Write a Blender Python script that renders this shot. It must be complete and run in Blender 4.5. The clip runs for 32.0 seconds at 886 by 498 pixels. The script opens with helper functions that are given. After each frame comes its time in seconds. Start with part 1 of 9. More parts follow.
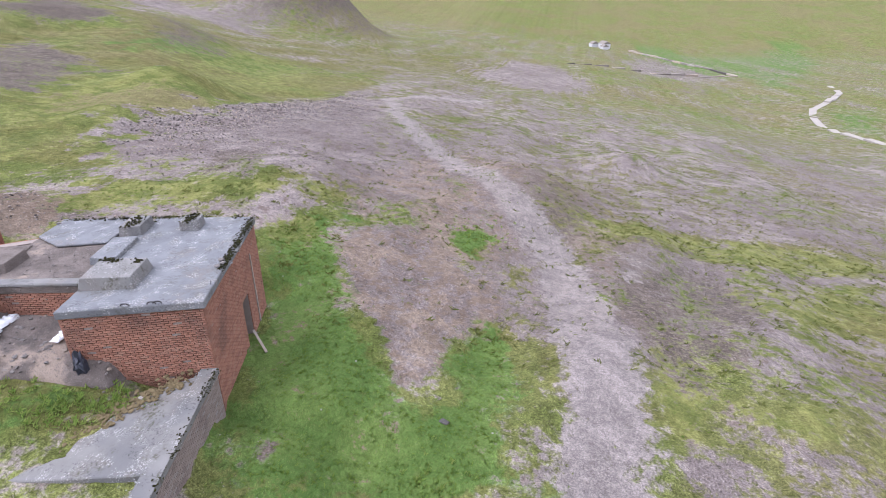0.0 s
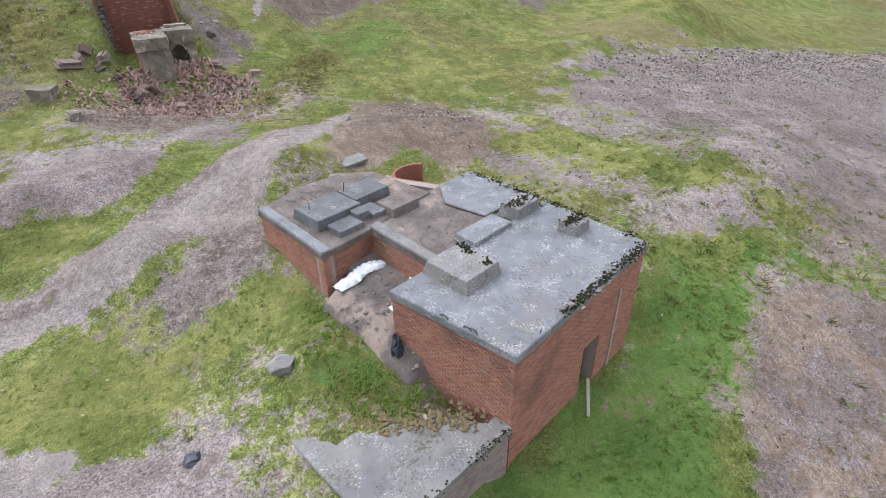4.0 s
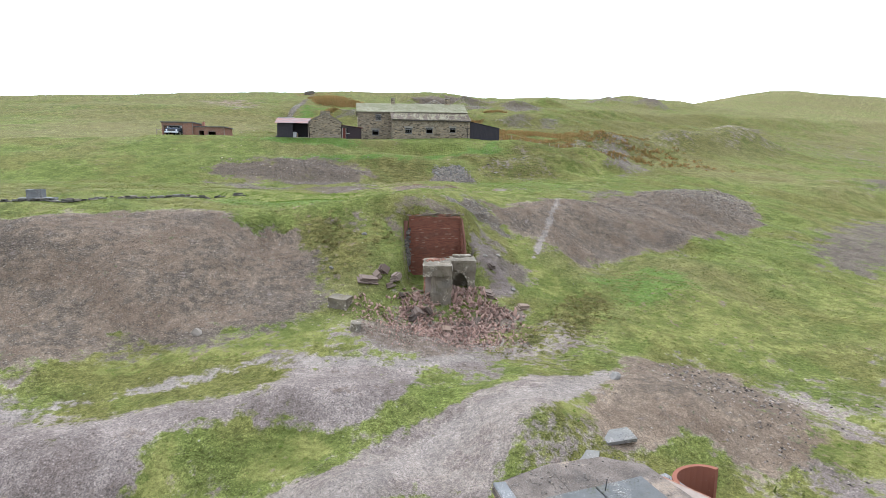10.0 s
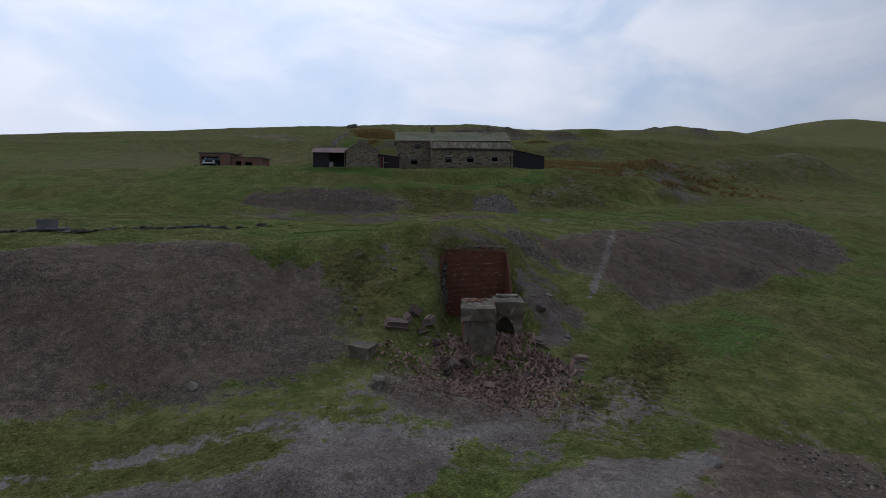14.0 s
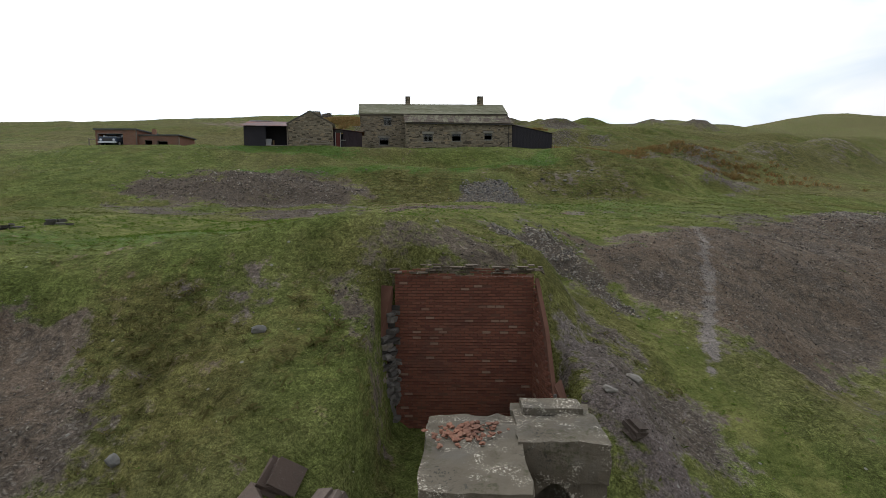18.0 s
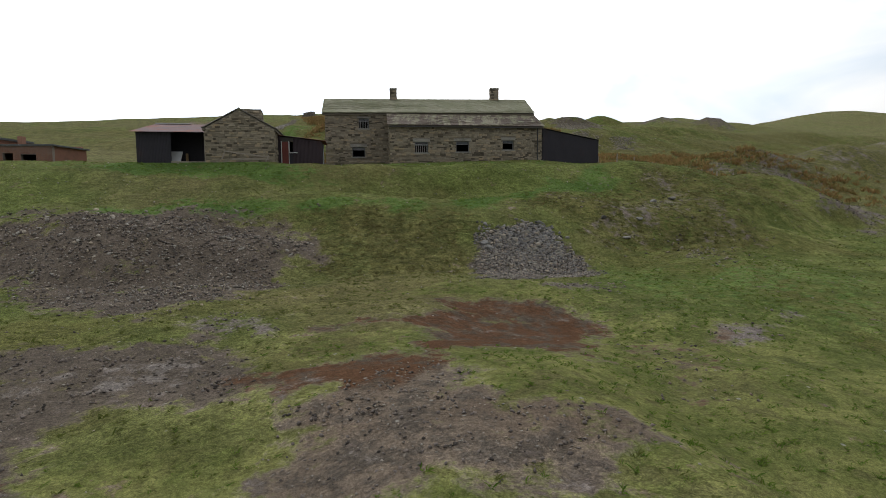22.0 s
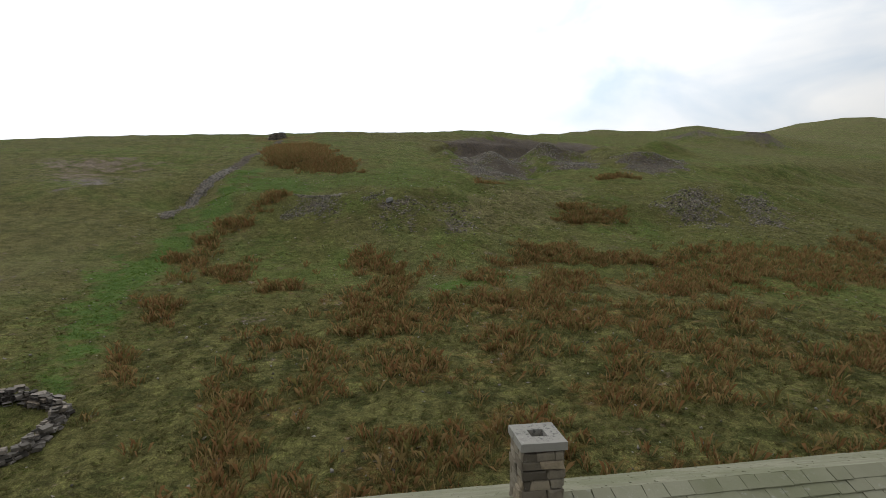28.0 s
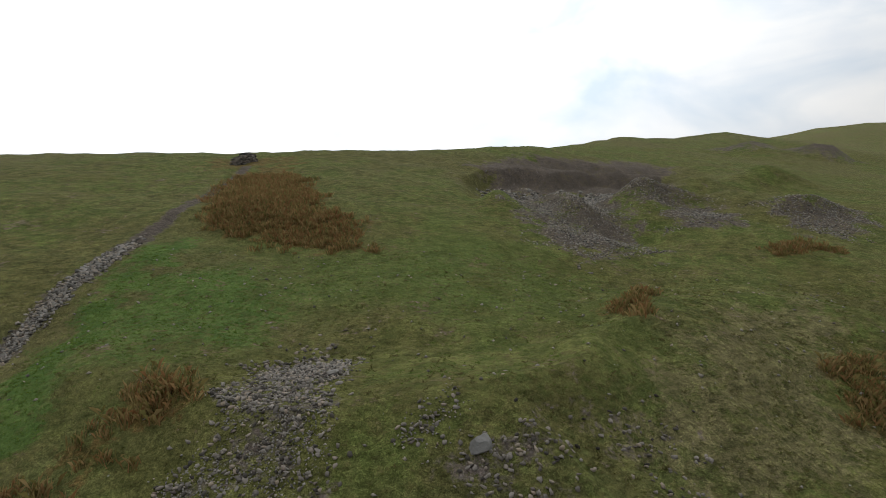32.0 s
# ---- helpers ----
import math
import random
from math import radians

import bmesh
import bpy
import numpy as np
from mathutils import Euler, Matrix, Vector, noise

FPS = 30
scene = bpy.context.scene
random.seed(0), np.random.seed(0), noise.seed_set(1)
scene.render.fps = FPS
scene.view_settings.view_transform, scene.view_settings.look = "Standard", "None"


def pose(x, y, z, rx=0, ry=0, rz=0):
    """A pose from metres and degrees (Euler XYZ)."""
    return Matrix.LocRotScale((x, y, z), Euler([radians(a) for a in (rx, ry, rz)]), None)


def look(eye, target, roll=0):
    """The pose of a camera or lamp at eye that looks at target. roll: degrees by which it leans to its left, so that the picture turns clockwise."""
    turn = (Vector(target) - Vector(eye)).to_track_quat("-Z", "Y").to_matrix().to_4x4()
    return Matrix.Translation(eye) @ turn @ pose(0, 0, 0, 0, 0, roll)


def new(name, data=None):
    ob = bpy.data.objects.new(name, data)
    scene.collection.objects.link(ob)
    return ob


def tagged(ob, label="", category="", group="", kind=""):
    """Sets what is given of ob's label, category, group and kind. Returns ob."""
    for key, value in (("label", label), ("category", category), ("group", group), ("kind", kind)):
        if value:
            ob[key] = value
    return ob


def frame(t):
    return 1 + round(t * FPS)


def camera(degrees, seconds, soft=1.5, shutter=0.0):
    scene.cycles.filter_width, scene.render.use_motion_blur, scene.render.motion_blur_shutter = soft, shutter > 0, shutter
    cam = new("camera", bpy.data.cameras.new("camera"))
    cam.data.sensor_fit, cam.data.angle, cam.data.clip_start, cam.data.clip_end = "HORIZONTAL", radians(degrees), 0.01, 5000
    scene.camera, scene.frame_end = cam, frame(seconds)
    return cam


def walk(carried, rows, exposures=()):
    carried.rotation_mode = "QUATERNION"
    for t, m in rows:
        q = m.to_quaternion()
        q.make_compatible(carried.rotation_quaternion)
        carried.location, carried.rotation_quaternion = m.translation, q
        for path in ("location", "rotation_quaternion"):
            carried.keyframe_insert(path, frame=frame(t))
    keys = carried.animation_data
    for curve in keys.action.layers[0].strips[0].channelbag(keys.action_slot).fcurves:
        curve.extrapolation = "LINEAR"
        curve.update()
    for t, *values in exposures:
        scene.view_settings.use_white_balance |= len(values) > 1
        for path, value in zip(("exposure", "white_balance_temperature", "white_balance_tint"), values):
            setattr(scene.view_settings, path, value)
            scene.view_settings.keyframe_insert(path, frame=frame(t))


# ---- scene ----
cam = camera(79.1, 32.0, 0.8)
PATH = [
    (0, (0.572, 3.415, 0.683), (2.337, 3.803, -0.173), 0.1),
    (0.5, (2.486, 4.437, 0.639), (4.259, 4.837, -0.196), 0.1),
    (1, (4.181, 5.16, 0.729), (5.936, 5.647, -0.099), 0.2),
    (1.5, (5.248, 5.771, 0.718), (6.967, 6.377, -0.105), 0.1),
    (2, (5.854, 6.026, 0.728), (7.448, 6.9, -0.106), -0.0),
    (2.5, (6.016, 6.203, 0.693), (7.422, 7.328, -0.176), -0.0),
    (3, (6.107, 6.066, 0.855), (7.279, 7.388, -0.081), 0.1),
    (3.5, (6.302, 6.04, 1.007), (7.246, 7.496, 0.011), -0.0),
    (5.5, (6.474, 6.122, 1.365), (7.147, 7.463, 0.042), 0.2),
    (6, (6.38, 6.162, 1.411), (7.009, 7.466, 0.031), 0.3),
    (6.5, (6.284, 6.188, 1.45), (6.75, 7.551, 0.062), 0.4),
    (7, (6.275, 6.373, 1.542), (6.557, 7.782, 0.151), 0.5),
    (7.5, (6.404, 6.908, 1.633), (6.578, 8.341, 0.249), 0.4),
    (8, (6.65, 7.831, 1.587), (6.796, 9.324, 0.265), 0.2),
    (8.5, (6.848, 8.993, 1.631), (7.019, 10.642, 0.512), 0.3),
    (9, (6.973, 9.787, 1.111), (7.153, 11.594, 0.272), 0.7),
    (9.5, (6.956, 9.9, 1.113), (7.088, 11.811, 0.537), 0.6),
    (10, (6.858, 9.7, 1.16), (6.909, 11.676, 0.857), 0.5),
    (10.5, (6.807, 9.563, 1.268), (6.764, 11.555, 1.094), 0.4),
    (11, (6.976, 9.512, 1.259), (6.867, 11.502, 1.084), 0.4),
    (11.5, (7.037, 9.634, 1.252), (6.914, 11.623, 1.075), 0.3),
    (12, (7.12, 9.806, 1.186), (6.997, 11.794, 1.01), 0.3),
    (12.5, (7.125, 10.261, 1.089), (7.01, 12.25, 0.913), 0.2),
    (13, (7.117, 11.121, 1.014), (7.001, 13.11, 0.838), 0.2),
    (13.5, (7.017, 12.525, 0.91), (6.907, 14.514, 0.732), 0.2),
    (14, (6.926, 14.343, 0.774), (6.824, 16.332, 0.59), 0.3),
    (14.5, (6.827, 16.531, 0.482), (6.728, 18.521, 0.299), 0.3),
    (15, (6.775, 18.782, 0.125), (6.711, 20.773, -0.054), 0.3),
    (15.5, (6.745, 21.154, -0.138), (6.707, 23.146, -0.314), 0.4),
    (17.5, (7.116, 30.547, -0.46), (7.058, 32.537, -0.646), -0.1),
    (18, (7.1, 32.783, -0.293), (7.04, 34.773, -0.479), -0.1),
    (18.5, (7.002, 34.931, -0.095), (6.946, 36.922, -0.279), -0.0),
    (19, (6.942, 37.257, 0.161), (6.888, 39.248, -0.023), -0.1),
    (19.5, (6.842, 39.599, 0.49), (6.792, 41.589, 0.305), 0.0),
    (20, (6.69, 41.907, 0.94), (6.639, 43.898, 0.751), 0.0),
    (20.5, (6.683, 44.144, 1.276), (6.63, 46.134, 1.089), -0.1),
    (21, (6.503, 46.607, 1.68), (6.452, 48.598, 1.494), -0.2),
    (21.5, (6.381, 49.096, 2.215), (6.331, 51.086, 2.023), -0.1),
    (22, (6.199, 51.814, 2.695), (6.153, 53.804, 2.503), -0.3),
    (22.5, (5.914, 54.796, 3.326), (5.874, 56.786, 3.13), -0.1),
    (23, (5.583, 57.781, 3.959), (5.548, 59.77, 3.762), -0.1),
    (23.5, (5.166, 60.933, 4.635), (5.137, 62.923, 4.435), -0.1),
    (24, (4.735, 64.095, 5.377), (4.711, 66.085, 5.176), -0.1),
    (24.5, (4.295, 67.18, 6.127), (4.27, 69.169, 5.924), 0.2),
    (26.5, (1.66, 81.101, 10.685), (1.655, 83.09, 10.476), 0.4),
    (27, (0.988, 84.853, 12.212), (0.983, 86.842, 12.006), 0.1),
    (27.5, (0.305, 88.52, 13.8), (0.303, 90.51, 13.594), 0.2),
    (28, (-0.45, 92.65, 15.32), (-0.448, 94.639, 15.109), 0.2),
    (28.5, (-1.29, 97.2, 16.95), (-1.284, 99.189, 16.739), 0.2),
    (29, (-2.107, 101.882, 18.451), (-2.1, 103.871, 18.239), 0.1),
    (29.5, (-2.945, 106.289, 19.528), (-2.935, 108.278, 19.316), 0.0),
    (30, (-3.859, 110.753, 20.339), (-3.844, 112.741, 20.125), 0.1),
    (30.5, (-4.767, 115.271, 21.023), (-4.749, 117.259, 20.809), 0.1),
    (31, (-5.51, 119.78, 21.68), (-5.49, 121.768, 21.467), 0.1),
    (31.5, (-6.305, 123.974, 22.169), (-6.281, 125.963, 21.958), 0.1),
    (32, (-7.065, 127.973, 22.617), (-7.036, 129.962, 22.406), 0.4),
]
EXPOSURES = [(0, 0.29, 5900, 24), (2.5, 0.21, 5900, 22), (6.0, 0.23, 6300, 11), (8.5, 0.35, 6300, 11), (9.5, 0.43, 6200, 11), (10.2, 0.21, 6000, 10), (11.0, -0.76, 5800, 8), (12.0, -1.51, 5600, 9), (13.0, -2.14, 5700, 13), (15.5, -2.16, 5700, 13), (17.5, -1.26, 6300, 9), (19.0, -1.06, 6500, 9), (24.0, -1.16, 6500, 9), (27.5, -1.3, 6500, 9), (29.0, -1.46, 6500, 9), (32.0, -1.38, 6500, 9)]
walk(cam, [(t, look(eye, target, roll)) for t, eye, target, roll in PATH], EXPOSURES)
# ---- sky and sun: bright broken cloud, the sun veiled and ahead of the house ----
world = bpy.data.worlds.new("sky")
scene.world = world
world.use_nodes = True
wt = world.node_tree
wt.nodes.clear()


def wnode(kind, **kw):
    n = wt.nodes.new(kind)
    for k, v in kw.items():
        n.inputs[k].default_value = v
    return n


SUN_ELEVATION, SUN_TURN = 48.0, -28.0
sky = wt.nodes.new("ShaderNodeTexSky")
sky.sky_type, sky.sun_disc = "NISHITA", False
sky.sun_elevation, sky.sun_rotation = radians(SUN_ELEVATION), radians(SUN_TURN)
sky.air_density, sky.dust_density = 1.0, 2.0
coord = wt.nodes.new("ShaderNodeTexCoord")
stretch = wnode("ShaderNodeMapping", Scale=(1.0, 1.0, 2.3))
wt.links.new(coord.outputs["Generated"], stretch.inputs["Vector"])
puffs = wnode("ShaderNodeTexNoise", Scale=3.4, Detail=7.0, Roughness=0.5, Distortion=0.5)
wt.links.new(stretch.outputs[0], puffs.inputs["Vector"])
ramp = wt.nodes.new("ShaderNodeValToRGB")
ramp.color_ramp.elements[0].position, ramp.color_ramp.elements[0].color = 0.36, (0.15, 0.15, 0.15, 1)
ramp.color_ramp.elements[1].position, ramp.color_ramp.elements[1].color = 0.56, (1, 1, 1, 1)
wt.links.new(puffs.outputs["Fac"], ramp.inputs[0])
shade = wnode("ShaderNodeTexNoise", Scale=5.0, Detail=5.0)
wt.links.new(stretch.outputs[0], shade.inputs["Vector"])
tone = wt.nodes.new("ShaderNodeValToRGB")
tone.color_ramp.elements[0].position, tone.color_ramp.elements[0].color = 0.3, (10.6, 11.2, 12.0, 1)
tone.color_ramp.elements[1].position, tone.color_ramp.elements[1].color = 0.62, (13.0, 13.0, 13.0, 1)
wt.links.new(shade.outputs["Fac"], tone.inputs[0])
# thin cloud is brighter round the veiled sun than away from it
aim = wt.nodes.new("ShaderNodeVectorMath")
aim.operation = "DOT_PRODUCT"
aim.inputs[1].default_value = (math.sin(radians(SUN_TURN)) * math.cos(radians(SUN_ELEVATION)), math.cos(radians(SUN_TURN)) * math.cos(radians(SUN_ELEVATION)), math.sin(radians(SUN_ELEVATION)))
wt.links.new(coord.outputs["Generated"], aim.inputs[0])
glow = wt.nodes.new("ShaderNodeMapRange")
for n, v in ((1, 0.3), (2, 1.0), (3, 1.18), (4, 3.0)):
    glow.inputs[n].default_value = v
wt.links.new(aim.outputs["Value"], glow.inputs[0])
lit = wt.nodes.new("ShaderNodeVectorMath")
lit.operation = "SCALE"
wt.links.new(tone.outputs[0], lit.inputs[0])
wt.links.new(glow.outputs[0], lit.inputs["Scale"])
blend = wt.nodes.new("ShaderNodeMix")
blend.data_type = "RGBA"
wt.links.new(ramp.outputs[0], blend.inputs[0])
# the gaps show thin high cloud: clear sky with a white veil
veil = wt.nodes.new("ShaderNodeMix")
veil.data_type = "RGBA"
veil.inputs[0].default_value = 0.68
veil.inputs[7].default_value = (9.6, 11.4, 13.4, 1)
wt.links.new(sky.outputs[0], veil.inputs[6])
gap = wt.nodes.new("ShaderNodeVectorMath")
gap.operation = "SCALE"
wt.links.new(veil.outputs[2], gap.inputs[0])
wt.links.new(glow.outputs[0], gap.inputs["Scale"])
wt.links.new(gap.outputs[0], blend.inputs[6])
wt.links.new(lit.outputs[0], blend.inputs[7])
back = wnode("ShaderNodeBackground", Strength=0.12)
wt.links.new(blend.outputs[2], back.inputs[0])
wt.links.new(back.outputs[0], wt.nodes.new("ShaderNodeOutputWorld").inputs[0])

sun = new("sun", bpy.data.lights.new("sun", "SUN"))
sun.data.energy, sun.data.angle, sun.data.color = 1.0, radians(14), (1.0, 0.96, 0.9)
a, e = radians(SUN_TURN), radians(SUN_ELEVATION)
sun.matrix_world = look((0, 0, 60), (-60 * math.sin(a) * math.cos(e), -60 * math.cos(a) * math.cos(e), 60 - 60 * math.sin(e)))
# ---- materials ----
class Nodes:
    """A node material under construction."""

    def __init__(self, name):
        self.mat = bpy.data.materials.new(name)
        self.mat.use_nodes = True
        self.t = self.mat.node_tree
        self.bsdf = self.t.nodes["Principled BSDF"]
        self.co = self.t.nodes.new("ShaderNodeNewGeometry").outputs["Position"]

    def put(self, value, socket):
        if isinstance(value, bpy.types.NodeSocket):
            self.t.links.new(value, socket)
        elif isinstance(value, (tuple, list)) and len(value) == 3 and socket.type == "RGBA":
            socket.default_value = (*value, 1)
        else:
            socket.default_value = value

    def noise(self, scale, detail=4, rough=0.55, vec=None, stretch=None, distort=0):
        n = self.t.nodes.new("ShaderNodeTexNoise")
        v = vec or self.co
        if stretch:
            m = self.t.nodes.new("ShaderNodeMapping")
            m.inputs["Scale"].default_value = stretch
            self.put(v, m.inputs["Vector"])
            v = m.outputs[0]
        self.put(v, n.inputs["Vector"])
        n.inputs["Scale"].default_value, n.inputs["Detail"].default_value, n.inputs["Roughness"].default_value = scale, detail, rough
        n.inputs["Distortion"].default_value = distort
        return n.outputs["Fac"]

    def cells(self, scale, out="Distance", vec=None, feature="F1"):
        n = self.t.nodes.new("ShaderNodeTexVoronoi")
        n.feature = feature
        self.put(vec or self.co, n.inputs["Vector"])
        n.inputs["Scale"].default_value = scale
        return n.outputs[out]

    def ramp(self, fac, *stops):
        r = self.t.nodes.new("ShaderNodeValToRGB").color_ramp
        node = self.t.nodes[-1]
        while len(r.elements) < len(stops):
            r.elements.new(0.5)
        for el, (pos, col) in zip(r.elements, stops):
            el.position = pos
            el.color = (*col, 1) if isinstance(col, tuple) else (col, col, col, 1)
        self.put(fac, node.inputs[0])
        return node.outputs[0]

    def mix(self, fac, a, b, mode="MIX"):
        n = self.t.nodes.new("ShaderNodeMix")
        n.data_type, n.blend_type = "RGBA", mode
        self.put(fac, n.inputs[0]), self.put(a, n.inputs[6]), self.put(b, n.inputs[7])
        return n.outputs[2]

    def math(self, op, a, b=0.0, clamp=False):
        n = self.t.nodes.new("ShaderNodeMath")
        n.operation, n.use_clamp = op, clamp
        self.put(a, n.inputs[0]), self.put(b, n.inputs[1])
        return n.outputs[0]

    def step(self, v, lo, hi):
        n = self.t.nodes.new("ShaderNodeMapRange")
        n.interpolation_type = "SMOOTHSTEP"
        self.put(v, n.inputs[0])
        n.inputs[1].default_value, n.inputs[2].default_value = lo, hi
        return n.outputs[0]

    def attr(self, name):
        n = self.t.nodes.new("ShaderNodeAttribute")
        n.attribute_name = name
        return n.outputs["Fac"]

    def rand(self):
        """A number of each object's own."""
        return self.t.nodes.new("ShaderNodeObjectInfo").outputs["Random"]

    def island(self):
        return self.t.nodes.new("ShaderNodeNewGeometry").outputs["Random Per Island"]

    def bump(self, height, strength=0.5, distance=0.02, after=None):
        n = self.t.nodes.new("ShaderNodeBump")
        n.inputs["Strength"].default_value, n.inputs["Distance"].default_value = strength, distance
        self.put(height, n.inputs["Height"])
        if after:
            self.put(after, n.inputs["Normal"])
        return n.outputs[0]

    def done(self, color, rough=0.9, normal=None, metal=0.0, spec=0.3):
        self.put(color, self.bsdf.inputs["Base Color"]), self.put(rough, self.bsdf.inputs["Roughness"])
        self.put(metal, self.bsdf.inputs["Metallic"])
        self.bsdf.inputs["Specular IOR Level"].default_value = spec
        if normal:
            self.put(normal, self.bsdf.inputs["Normal"])
        return self.mat


def make_ground():
    m = Nodes("turf_and_spoil")
    jig = m.t.nodes.new("ShaderNodeVectorMath")
    jig.operation = "MULTIPLY_ADD"
    m.put(m.t.nodes.new("ShaderNodeTexNoise").outputs["Color"], jig.inputs[0])
    jig.inputs[1].default_value = (0.35, 0.35, 0.35)
    m.put(m.co, jig.inputs[2])
    m.t.links.new(m.co, m.t.nodes["Noise Texture"].inputs["Vector"])
    m.t.nodes["Noise Texture"].inputs["Scale"].default_value = 2.7
    m.warped = jig.outputs[0]
    big, mid, small, tiny = m.noise(0.035, 5), m.noise(0.35, 5, 0.6), m.noise(2.2, 5, 0.65), m.noise(14, 4, 0.7)
    edge = m.math("ADD", m.math("ADD", m.math("MULTIPLY", mid, 0.9), m.math("MULTIPLY", small, 1.1)), m.math("MULTIPLY", tiny, 0.3))
    edge = m.math("MULTIPLY", m.math("SUBTRACT", edge, 1.15), 1.8)

    def zone(name, lo=0.28, hi=0.72):
        return m.step(m.math("ADD", m.attr(name), edge), lo, hi)

    # growth runs in level streaks along the slopes
    streak = m.noise(2.0, 5, 0.62, stretch=(0.55, 0.55, 2.6), distort=0.4)
    grass = m.mix(m.step(mid, 0.36, 0.66), (0.068, 0.084, 0.022), (0.11, 0.12, 0.037))
    grass = m.mix(m.step(big, 0.4, 0.65), grass, m.mix(mid, (0.062, 0.083, 0.02), (0.1, 0.118, 0.031)))
    olive = m.mix(small, (0.072, 0.066, 0.021), (0.112, 0.1, 0.035))
    grass = m.mix(m.math("MULTIPLY", m.step(m.noise(0.11, 6, 0.62), 0.47, 0.6), 0.7), grass, olive)
    brownish = m.mix(mid, (0.085, 0.07, 0.033), (0.135, 0.112, 0.054))
    grass = m.mix(m.math("MULTIPLY", m.step(m.noise(0.022, 6, 0.62), 0.46, 0.6), 0.7), grass, brownish)
    dry = m.math("MULTIPLY", m.step(m.noise(0.9, 6, 0.7), 0.52, 0.72), 0.45)
    grass = m.mix(dry, grass, (0.145, 0.138, 0.052))
    lush = m.mix(m.step(mid, 0.35, 0.65), (0.052, 0.095, 0.022), (0.084, 0.128, 0.032))
    grass = m.mix(zone("lush"), grass, lush)
    yellow = m.mix(m.step(m.noise(0.8, 5, 0.6), 0.38, 0.62), (0.092, 0.107, 0.029), (0.146, 0.145, 0.048))
    grass = m.mix(m.math("MULTIPLY", zone("moss"), 0.9), grass, yellow)
    heath = m.mix(small, (0.07, 0.066, 0.023), (0.11, 0.098, 0.035))
    grass = m.mix(zone("heath"), grass, heath)
    pale_straw = m.mix(small, (0.108, 0.09, 0.042), (0.168, 0.144, 0.072))
    grass = m.mix(m.math("MULTIPLY", zone("straw"), 0.8), grass, pale_straw)
    rush = m.mix(small, (0.088, 0.05, 0.018), (0.14, 0.085, 0.031))
    grass = m.mix(m.math("MULTIPLY", zone("rush"), 0.8), grass, rush)
    rough_growth = m.math("ADD", 0.07, m.math("MULTIPLY", m.math("MAXIMUM", m.attr("heath"), m.attr("rush")), 0.9))
    grass = m.mix(m.math("MULTIPLY", m.math("MULTIPLY", m.step(streak, 0.52, 0.38), rough_growth), 0.8), grass, (0.026, 0.03, 0.009))
    grass = m.mix(m.math("MULTIPLY", m.math("MULTIPLY", m.step(streak, 0.54, 0.66), rough_growth), 0.5), grass, (0.15, 0.145, 0.045))
    clump = m.cells(3.1, vec=m.warped)
    grass = m.mix(m.math("MULTIPLY", m.step(tiny, 0.5, 0.32), 0.32), grass, (0.025, 0.031, 0.009))
    grass = m.mix(m.math("MULTIPLY", m.step(m.noise(34, 3, 0.75), 0.52, 0.66), 0.45), grass, (0.165, 0.17, 0.062))

    soil = m.mix(m.step(mid, 0.35, 0.65), (0.13, 0.107, 0.096), (0.195, 0.165, 0.15))
    soil = m.mix(m.step(big, 0.42, 0.6), soil, m.mix(small, (0.112, 0.090, 0.079), (0.160, 0.136, 0.124)))
    soil = m.mix(m.math("MULTIPLY", m.step(m.noise(0.15, 6, 0.62), 0.5, 0.62), 0.6), soil, (0.1, 0.079, 0.07))
    grit = m.cells(9, "Color")
    grit_v = m.math("MULTIPLY", m.step(m.cells(9), 0.4, 0.1), m.step(grit, 0.4, 0.8))
    soil = m.mix(m.math("MULTIPLY", grit_v, 0.7), soil, m.mix(grit, (0.072, 0.060, 0.058), (0.288, 0.256, 0.241)))
    soil = m.mix(m.math("MULTIPLY", m.step(tiny, 0.55, 0.3), 0.75), soil, (0.044, 0.035, 0.032))
    fine, fine_c = m.cells(22), m.cells(22, "Color")
    soil = m.mix(m.math("MULTIPLY", m.math("MULTIPLY", m.step(fine, 0.5, 0.2), m.step(fine_c, 0.5, 0.9)), 0.45), soil, (0.240, 0.216, 0.203))
    brown = m.mix(m.step(mid, 0.3, 0.7), (0.1, 0.073, 0.053), (0.162, 0.126, 0.094))
    soil = m.mix(zone("brown"), soil, brown)
    pebble, pebble_c = m.cells(8.5, vec=m.warped), m.cells(8.5, "Color", vec=m.warped)
    stony = m.mix(m.step(pebble, 0.5, 0.2), (0.078, 0.063, 0.05), m.mix(pebble_c, (0.09, 0.075, 0.061), (0.185, 0.162, 0.136)))
    soil = m.mix(zone("scree"), soil, stony)
    soil = m.mix(m.math("MULTIPLY", zone("peat"), 0.85), soil, m.mix(small, (0.05, 0.04, 0.031), (0.105, 0.086, 0.068)))
    ochre = m.mix(m.step(m.noise(1.3, 6, 0.7), 0.46, 0.64), (0.084, 0.044, 0.024), m.mix(small, (0.042, 0.033, 0.023), (0.11, 0.086, 0.066)))
    soil = m.mix(zone("ochre"), soil, ochre)
    pale = m.mix(small, (0.15, 0.13, 0.117), (0.21, 0.185, 0.167))
    soil = m.mix(m.math("MULTIPLY", zone("track"), 0.8), soil, pale)

    bare = m.step(m.math("ADD", m.math("MAXIMUM", m.math("MAXIMUM", m.attr("bare"), m.attr("track")), m.math("MAXIMUM", m.attr("scree"), m.attr("ochre"))), edge), 0.3, 0.7)
